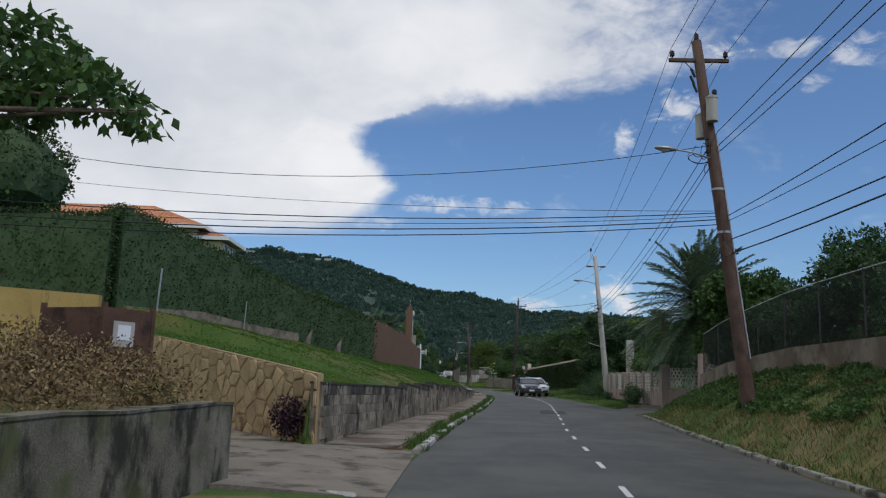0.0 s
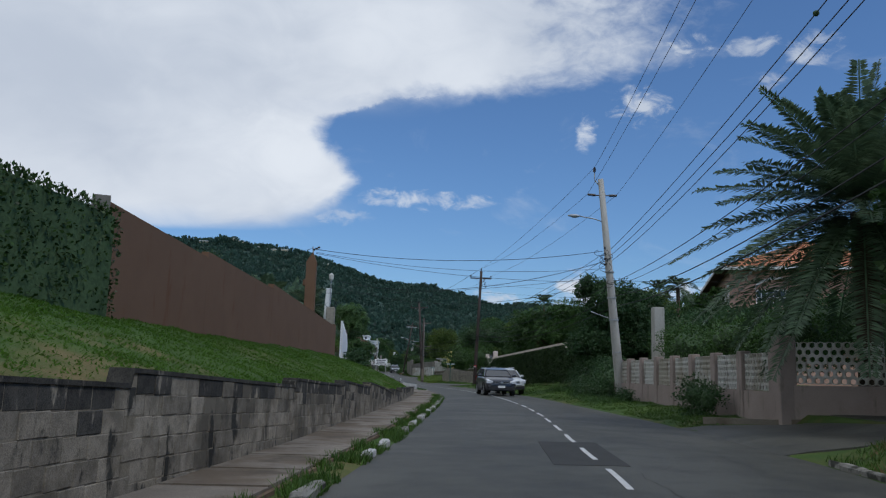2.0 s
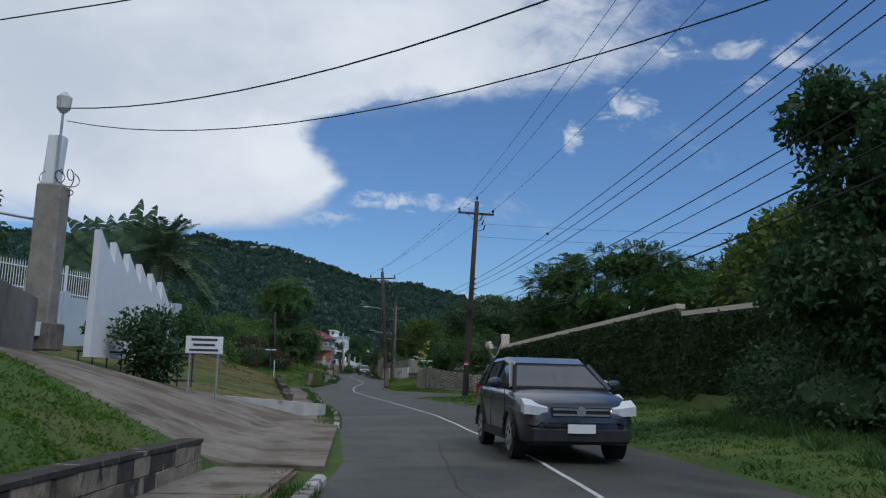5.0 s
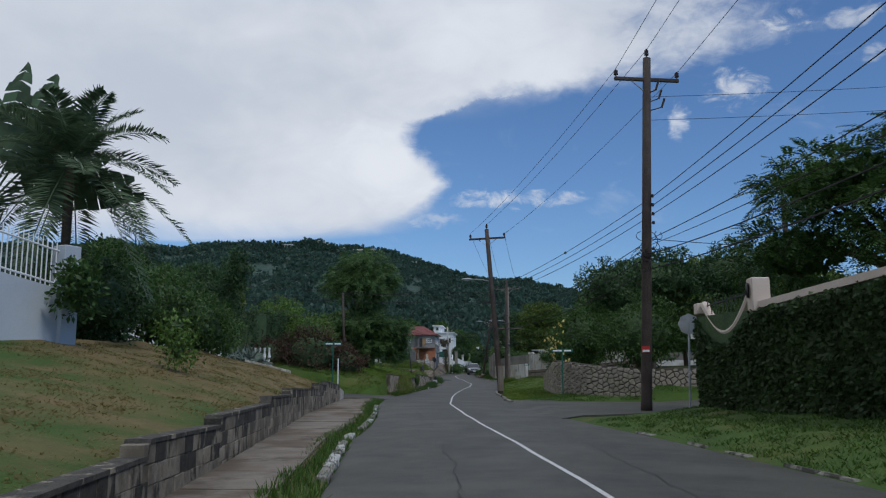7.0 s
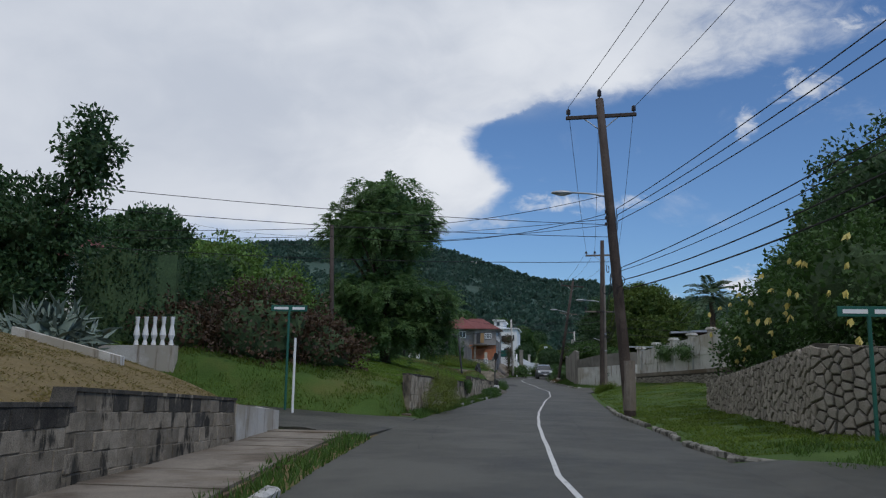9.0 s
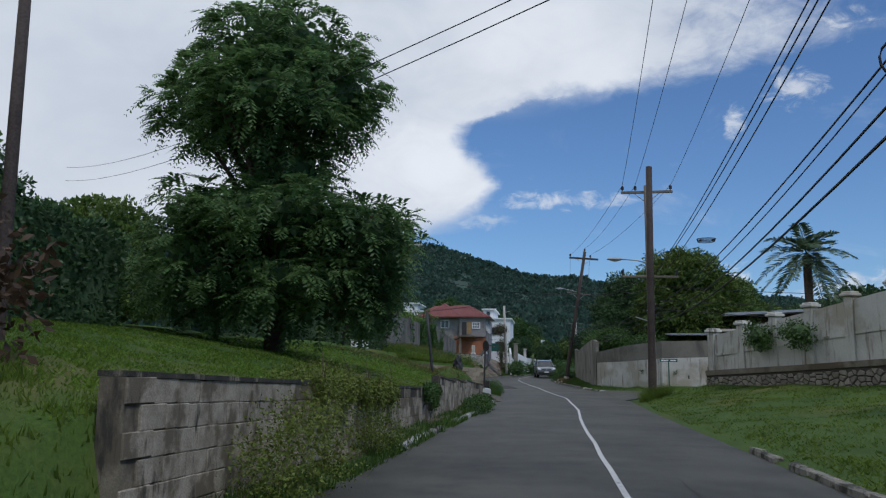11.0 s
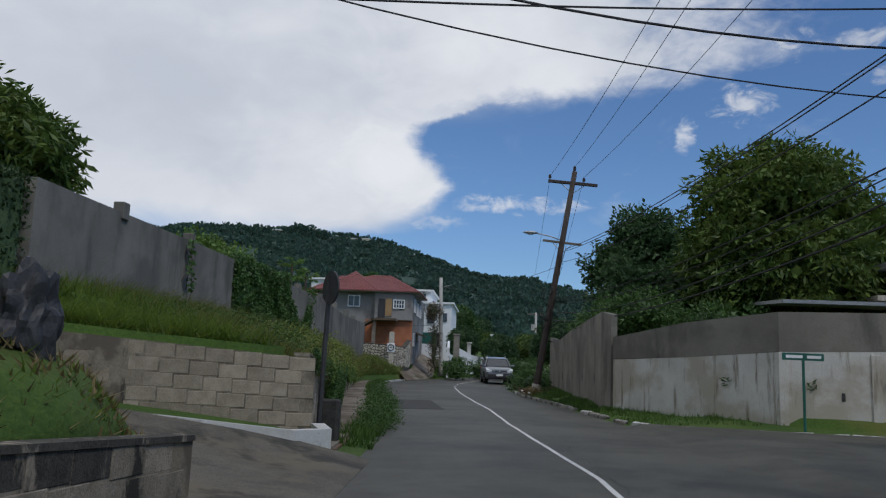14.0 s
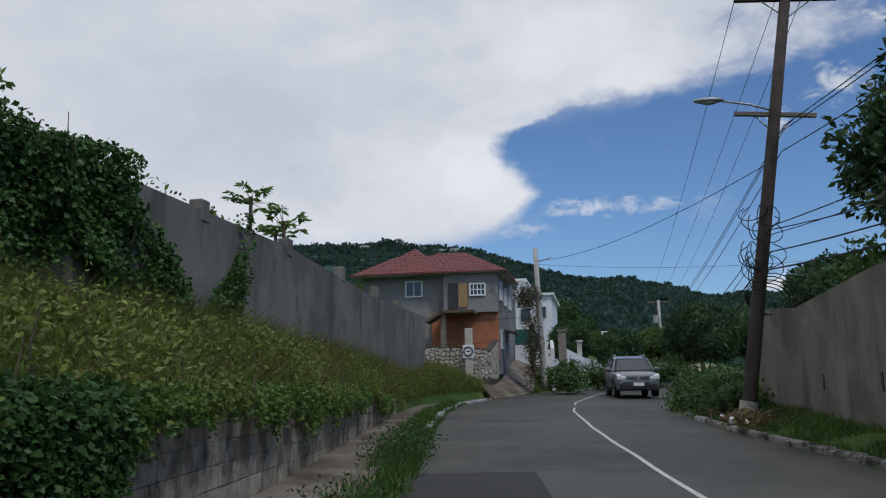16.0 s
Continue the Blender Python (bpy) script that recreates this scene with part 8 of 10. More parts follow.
def hanging(name, label, path, top, strands, length, size, mat, seed, off=.1, bare=-.1):
    """Vines that hang in strands of uneven length over the top of a wall, thick in places and bare in others."""
    rng = np.random.default_rng(seed)
    L = plan_length(path)
    c, aim = [], []
    for _ in range(strands):
        s_ = rng.uniform(0, L)
        grow = noise.noise(Vector((s_ * .45, seed, 0))) + .6 * noise.noise(Vector((s_ * 1.7, seed, 5)))
        if grow < bare:
            continue
        (x, y), ang = along(path, s_)
        nx, ny = math.sin(ang), -math.cos(ang)
        run = length * (.25 + .9 * max(0, grow - bare)) * rng.uniform(.35, 1.15)
        out_, drift = off + rng.uniform(.0, .16), 0.0
        for k_ in range(int(run / .03) + 3):
            f = k_ * .03
            drift += rng.normal(0, .012)
            o = out_ * min(1, .45 + f * 4) - .1 * f
            c.append((x + nx * o + math.cos(ang) * drift, y + ny * o + math.sin(ang) * drift, top(s_) + .06 - f + rng.normal(0, .02)))
            aim.append((nx, ny, -.35))
    ob = thing(name, label, "creeper")
    quads("leaves", leaf_arrays(np.array(c), size, np.array(aim), .7, .7, .3, rng), mat, ob)
    for p in np.array(c)[rng.choice(len(c), 8, False)]:
        part("stem", tube([Vector(p) + Vector((rng.normal(0, .03), rng.normal(0, .05), q * .22 - .3)) for q in range(4)], [.01, .009, .007, .004], 5, False), BARK, ob)
    return ob


W5 = [(interp(y, LEFT, 1), y) for y in frange(163.5, 190, .9)]
hanging("wall_creeper", "leafy vines hanging in strands over the block wall", W5[4:], lambda s: rz(167.1 + s) + float(np.interp(s + 3.6, [0, 5, 13, 22, 27], [1.4, 1.32, 1.17, .95, .6])), 2200, .85, .05, L_LIGHT, 33)
hanging("wall_creeper", "yellow-green vines spilling over the block wall", W5, lambda s: rz(163.5 + s) + float(np.interp(s, [0, 5, 13, 22, 27], [1.45, 1.36, 1.2, 1.0, .65])), 1300, .4, .04, L_WEED, 36, .16, .1)
hanging("wall_creeper", "long dark vines hanging down to the pavement", W5[5:12], lambda s: rz(168 + s) + float(np.interp(s + 4.5, [0, 5, 13], [1.42, 1.34, 1.18])), 2000, 1.5, .05, L_IVY2, 39, .12, -.25)
hanging("wall_creeper", "sparse dry weeds trailing over the end of the block wall", W5[:6], lambda s: rz(163.5 + s) + float(np.interp(s, [0, 5, 13], [1.44, 1.36, 1.2])), 420, .7, .04, L_MID, 40, .08, -.2)
W4 = [(interp(y, LEFT, 1), y) for y in frange(133.6, 138.6, .7)]
hanging("wall_creeper", "light green weeds spilling over the block wall", W4, lambda s: rz(134 + s) + float(np.interp(s, [0, 5], [1.15, 1.02])), 900, .6, .04, L_WEED, 34, .06, -.25)
hanging("wall_creeper", "weeds hanging in a clump over the block wall", [(interp(y, LEFT, 1), y) for y in (142.2, 143.4, 144.7)], lambda s: rz(143) + .92, 420, .75, .045, L_MID, 37, .05, -.15)


# ---- palms ----
def frond_arrays(base, az, el, length, droop, leaf_len, n, rng, width=.05, vee=.5, tip=.5):
    """One feathered frond: a bowed midrib, with leaflets to both sides."""
    d = Vector((math.cos(az) * math.cos(el), math.sin(az) * math.cos(el), math.sin(el)))
    pts = []
    for k in range(13):
        f = k / 12
        pts.append(Vector(base) + d * length * f - Vector((0, 0, droop * length * f * f)))
    out = []
    for k in range(n):
        f = .12 + .88 * k / n
        i = min(11, int(f * 12))
        p = pts[i].lerp(pts[i + 1], f * 12 - i)
        t = (pts[i + 1] - pts[i]).normalized()
        side = t.cross(Vector((0, 0, 1))).normalized()
        up = side.cross(t)
        ll = leaf_len * (math.sin(math.pi * min(1, .15 + f * .8)) * .75 + .25) * rng.uniform(.85, 1.15)
        for s in (-1, 1):
            q = (side * s + t * tip + up * vee * rng.uniform(.4, 1.2)).normalized()
            w = t * width
            e = p + q * ll - Vector((0, 0, .25 * ll * rng.uniform(.5, 1.5)))
            m = p.lerp(e, .5) + up * .04
            out += [p - w * .4, m - w, e, m + w]
    rib = []
    for a, b in zip(pts, pts[1:]):
        s = (b - a).cross(Vector((0, 0, 1))).normalized() * .02
        rib += [a - s, b - s, b + s, a + s]
    return out + rib


def palm(name, label, base, height, fronds, length, leaf_len, seed, els=(-.4, 1.3), droop=.35, n=46, trunk=.16, mat=None, width=.045):
    rng = np.random.default_rng(seed)
    ob = thing(name, label, "palm tree")
    b = Vector(base)
    t = b + Vector((0, 0, height))
    part("trunk", tube([b - Vector((0, 0, .3)), b, b.lerp(t, .5), t], [trunk * 1.3, trunk * 1.15, trunk, trunk * 1.1], 10), BARK, ob, smooth=True)
    for k in range(fronds):
        el = els[0] + (els[1] - els[0]) * (k + .5) / fronds
        v = frond_arrays(t + Vector((0, 0, .1)), k * 2.4 + rng.uniform(-.2, .2), el, length * rng.uniform(.85, 1.1), droop * rng.uniform(.7, 1.3), leaf_len, n, rng, width)
        quads("frond", np.array([tuple(q) for q in v]), mat or L_PALM, ob)
    return ob


palm("date_palm", "large grey-green date palm with arching fronds", (14.4, 45.3, .3), 5.3, 105, 4.7, .62, 41, (-.9, 1.5), .26, 80, .3, None, .036)
palm("palm", "slender palm beside the garden wall", (-6.3, 101.4, 2.1), 4.8, 30, 3.3, .75, 42, (-.8, 1.4), .42, 66, .12, None, .03)
palm("palm", "feathery palm rising above the trees", (19.5, 121, .5), 9.3, 14, 2.6, .6, 43, (-.2, 1.3), .5, 36, .12)
palm("palm", "palm with tattered fronds behind a panelled wall", (13.7, 162.6, .5), 6.4, 22, 2.5, .6, 44, (-.9, 1.2), .45, 36, .18)
palm("palm", "small far palm behind garden trees", (25.5, 96, .8), 8.2, 13, 2.4, .6, 45, (-.4, 1.2), .5, 34, .12)
palm("palm", "small dark palm behind garden trees", (23.0, 84, .8), 7.2, 13, 2.0, .5, 46, (-.6, 1.2), .5, 30, .12)
palm("palm", "low palm in the garden behind a grey wall", (-10.0, 199, 1.8), 2.6, 12, 1.7, .45, 47, (-.3, 1.2), .5, 30, .1)
palm("palm", "feathery palm behind the brown wall", (-5.4, 71, 1.8), 3.0, 12, 2.2, .6, 48, (.2, 1.4), .3, 36, .1)


def blade_leaf(base, az, el, length, width, droop, rng, cuts=7, torn=.0, normal=None, start=.42):
    """One broad paddle leaf on a stalk, its edges torn in strips."""
    d = Vector((math.cos(az) * math.cos(el), math.sin(az) * math.cos(el), math.sin(el)))
    out = []
    P2 = lambda f: Vector(base) + d * length * f - Vector((0, 0, droop * length * f * f))
    side0 = d.cross(Vector(normal or (0, 0, 1)))
    side = (side0.normalized() if side0.length > .01 else Vector((1, 0, 0)))
    s = side * .03
    out += [P2(0) - s, P2(.45) - s, P2(.45) + s, P2(0) + s]
    for k in range(cuts):
        f0, f1 = start + (1 - start) * k / cuts, start + (1 - start) * (k + 1 - torn) / cuts
        for sd in (-1, 1):
            w0 = width * math.sin(math.pi * min(1, .1 + .85 * k / cuts)) * rng.uniform(.8, 1.1)
            w1 = width * math.sin(math.pi * min(1, .1 + .85 * (k + 1) / cuts)) * rng.uniform(.8, 1.1)
            dz = Vector((0, 0, -.25 * width * rng.uniform(.2, 1.6)))
            out += [P2(f0), P2(f1), P2(f1) + side * sd * w1 + dz, P2(f0) + side * sd * w0 + dz]
    return out


def paddle_plant(name, label, base, stem, leaves, length, width, seed, plane=None, els=(.3, 1.4), torn=.25, mat=None, droop=.25):
    rng = np.random.default_rng(seed)
    ob = thing(name, label, "plant")
    b = Vector(base)
    t = b + Vector((0, 0, stem))
    part("stem", tube([b - Vector((0, 0, .2)), b, t], [.2, .17, .12], 9), BARK, ob, smooth=True)
    for k in range(leaves):
        f = (k + .5) / leaves
        if plane is None:
            az, el = k * 2.4, els[0] + (els[1] - els[0]) * f
        else:
            a = math.pi * (.06 + .88 * f)
            az, el = (plane if a < math.pi / 2 else plane + math.pi), (a if a < math.pi / 2 else math.pi - a)
        v = blade_leaf(t, az + rng.uniform(-.12, .12), el, length * rng.uniform(.85, 1.1), width, droop * rng.uniform(.6, 1.4), rng, 9, torn, None if plane is None else (-math.sin(plane), math.cos(plane), .15), .42 if plane is None else .3)
        quads("leaf", np.array([tuple(q) for q in v]), mat or L_PALM, ob)
    return ob


paddle_plant("travellers_palm", "fan-shaped traveller's palm with torn leaves", (-8.4, 101.0, 2.1), 3.6, 17, 4.5, .44, 51, plane=.25, torn=.07, droop=.14)
for x, y, z, k in ((6.4, 183.0, 1.0, 53), (7.2, 184.6, 1.0, 54), (5.9, 180.0, 1.0, 55)):
    paddle_plant("banana_plant", "banana plant with broad leaves over a wall", (x, y, z), 1.9, 8, 1.9, .28, k, None, (.3, 1.3), .12, L_LIGHT)


def papaya(x, y, z, h, seed):
    rng = np.random.default_rng(seed)
    ob = thing("papaya_tree", "thin papaya tree with a tuft of broad leaves", "tree", group="papaya trees")
    part("trunk", tube([(x, y, z - .3), (x, y, z + h)], [.07, .045], 7), BARK, ob)
    for k in range(13):
        az, el = k * 2.4 + rng.uniform(-.3, .3), rng.uniform(-.1, .9)
        d = np.array((math.cos(az) * math.cos(el), math.sin(az) * math.cos(el), math.sin(el)))
        c = np.array((x, y, z + h - .15)) + d * rng.uniform(.35, .55)
        u = np.array((-math.sin(az), math.cos(az), 0))
        fan = np.array([d * math.cos(a) * .8 + u * math.sin(a) + np.array((0, 0, -.35)) for a in np.linspace(-2.2, 2.2, 9)])
        leaf_ = quads("leaf", leaf_arrays(np.tile(c, (9, 1)), .22, fan, .08, .34, .0, rng), L_LIGHT, ob)
        part("leaf_stalk", tube([(x, y, z + h - .15), tuple(c)], [.012, .007], 5, False), L_LIGHT, leaf_)


for x, y, z, h, k in ((-8.2, 186.5, 2.3, 3.85, 61), (-7.8, 187.6, 2.3, 3.45, 62), (-8.6, 189.0, 2.2, 3.65, 63), (-8.7, 179.2, 2.5, 2.7, 64), (-8.8, 192.5, 2.2, 2.6, 65)):
    papaya(x, y, z, h, k)

# ---- trees ----
feather_tree("big_tree", "big dense dark tree with drooping feathery leaves on the lawn", (-5.2, 143.3, 1.75), (-5.2, 143.3, 4.0),
             [((-5.3, 143.3, 9.7), (2.1, 2.1, 1.3)), ((-3.9, 143.5, 8.5), (1.4, 1.5, 1.2)), ((-7.0, 143.4, 8.3), (1.7, 1.9, 1.3)), ((-5.2, 142.6, 8.0), (2.3, 2.3, 1.1)), ((-5.0, 143.2, 6.4), (1.3, 1.3, .8)),
              ((-6.6, 142.8, 5.2), (1.5, 1.9, .9)), ((-4.9, 143, 5.0), (2.6, 2.6, 1.0)), ((-2.7, 142.9, 4.6), (1.4, 1.3, .9)), ((-6.8, 143, 3.9), (1.9, 2.4, 1.3)), ((-4.4, 142.7, 3.4), (2.0, 1.7, 1.1)), ((-2.8, 143.8, 3.3), (.9, 1.2, .9))],
             .26, 1000, 6, .55, 7, .17, L_TREE, 71, .58)
tree("mango_tree", "large round mango tree with yellowish young leaves", (10.6, 179.4, .6), (10.6, 179.3, 3.0),
     [((10.5, 178.8, 7.3), (3.0, 3.0, 2.6)), ((12.8, 179.3, 6.0), (2.5, 2.8, 2.4)), ((9.4, 178.6, 5.6), (2.0, 2.4, 2.2)), ((10.7, 177.4, 5.0), (2.8, 2.4, 2.0)), ((13.6, 178, 4.6), (1.9, 2.0, 1.6))],
     .3, 900, 50, .48, .28, L_MANGO, 72, .3, .6, .64)
tree("garden_tree", "dark broad-leaved tree behind a grey wall", (8.0, 187.5, .8), (8.0, 187.3, 3.4),
     [((7.6, 186.6, 7.7), (1.7, 1.8, 1.5)), ((9.2, 186.6, 6.6), (2.4, 2.4, 2.0)), ((6.3, 186.2, 6.2), (1.5, 1.7, 1.3)), ((7.6, 184.6, 5.0), (2.6, 2.4, 1.7)), ((10.5, 184, 6.0), (2.2, 2.4, 2.2))],
     .22, 560, 42, .5, .21, L_DARK, 73, .5, .3, .55)
tree("mango_tree", "round mango tree behind a hedge", (-11.0, 163.6, 2.6), (-11, 163.5, 4.2),
     [((-11.0, 165.6, 6.3), (2.2, 2.3, 1.6)), ((-9.4, 166.4, 5.4), (1.7, 2.0, 1.4)), ((-12.8, 165.2, 5.3), (1.6, 2.0, 1.5))],
     .2, 480, 48, .45, .26, L_MANGO, 74, .3, .6, .64)
tree("roadside_tree", "leafy branch of a tree hanging over the bank", (-9.2, 12.6, 1.4), (-8.2, 12.8, 4.2),
     [((-7.4, 13.6, 6.4), (1.5, 1.6, 1.3)), ((-6.0, 13.4, 5.6), (.9, 1.1, .6)), ((-6.4, 13.2, 5.0), (.9, 1.0, .5)), ((-5.2, 13.0, 5.0), (.7, .7, .35)), ((-4.4, 12.7, 4.75), (.55, .5, .25)), ((-3.8, 12.4, 4.45), (.3, .3, .14))],
     .14, 150, 22, .3, .2, L_MID, 75, .55, .35, 0)
tree("round_tree", "round dense green tree behind the hedge", (-13.6, 26.5, 3), (-13.6, 26.5, 4.5),
     [((-13.4, 26.3, 7.0), (2.0, 2.0, 1.8)), ((-15.0, 26.6, 6.6), (2.2, 2.2, 1.8))], .2, 330, 50, .3, .1, L_HEDGE, 76, .5, .1, .85)
feather_tree("poinciana", "spreading flame tree with feathery foliage behind a wall", (17.0, 104, .6), (17.0, 104, 4.0),
             [((15.2, 104, 6.6), (2.4, 2.8, .9)), ((18.2, 102, 7.4), (3.0, 3.0, 1.0)), ((21.5, 104, 7.0), (2.8, 3.0, 1.1)), ((16.8, 101, 5.2), (3.0, 3.0, 1.0)), ((20.5, 99, 5.4), (3.0, 3.0, 1.3)), ((14.4, 105.5, 4.8), (2.0, 2.4, 1.0)), ((24, 101, 6.6), (2.6, 3, 1.3))],
             .26, 800, 6, .7, 8, .16, L_MID, 77, .42, .35)
tree("street_tree", "dark rounded tree beside the pale pole", (15.8, 75.5, .5), (15.8, 75.4, 2.6),
     [((15.6, 74.8, 5.6), (2.0, 2.0, 1.7)), ((17.3, 75.6, 5.0), (2.0, 2.0, 1.7)), ((15.0, 75.0, 3.3), (2.0, 2.2, 1.8)), ((14.1, 75.0, 6.8), (.9, .9, .7))],
     .2, 460, 44, .42, .18, L_DARK, 78, .5, .2, .58)
tree("fence_tree", "dense dark tree behind the wire fence", (15.6, 31, 2.2), (15.6, 31, 3.8),
     [((15.2, 30.5, 5.4), (1.8, 2.2, 1.5)), ((17.6, 31.5, 5.2), (2.2, 2.4, 1.6)), ((14.6, 33.5, 4.0), (1.5, 2.2, 1.5)), ((16.5, 28.5, 4.2), (1.9, 2.4, 1.7)), ((14.6, 25.5, 3.8), (1.5, 2.4, 1.5)), ((15, 20, 3.6), (1.6, 3.0, 1.4)), ((13.6, 14, 3.5), (1.4, 3, 1.3))],
     .2, 680, 44, .42, .17, L_DARK, 79, .5, .2, .6)
tree("vine_tree", "tree smothered in broad-leaved vines beside a palm", (14.3, 41.5, .5), (14.3, 41.5, 2.4),
     [((14.0, 41.2, 5.3), (1.2, 1.6, 1.5)), ((15.4, 40.0, 5.1), (1.7, 1.9, 1.7)), ((13.7, 41.2, 3.3), (.9, 1.4, 1.0)), ((15.0, 38.2, 3.8), (1.3, 1.8, 1.3))],
     .16, 420, 34, .38, .2, L_MID, 80, .8, .4, .58)
tree("street_tree", "dark thin-topped tree behind a side gate", (-11.2, 124.6, 1.2), (-11.2, 124.6, 3.0),
     [((-11.0, 124.6, 4.9), (1.8, 1.8, 1.5)), ((-9.3, 124.4, 7.0), (.7, .8, 1.3)), ((-12.6, 124.8, 4.0), (1.5, 1.6, 1.2)), ((-11.0, 124.2, 3.0), (1.4, 1.5, 1.5))],
     .14, 380, 40, .4, .16, L_DARK, 81, .5, .1, .5)

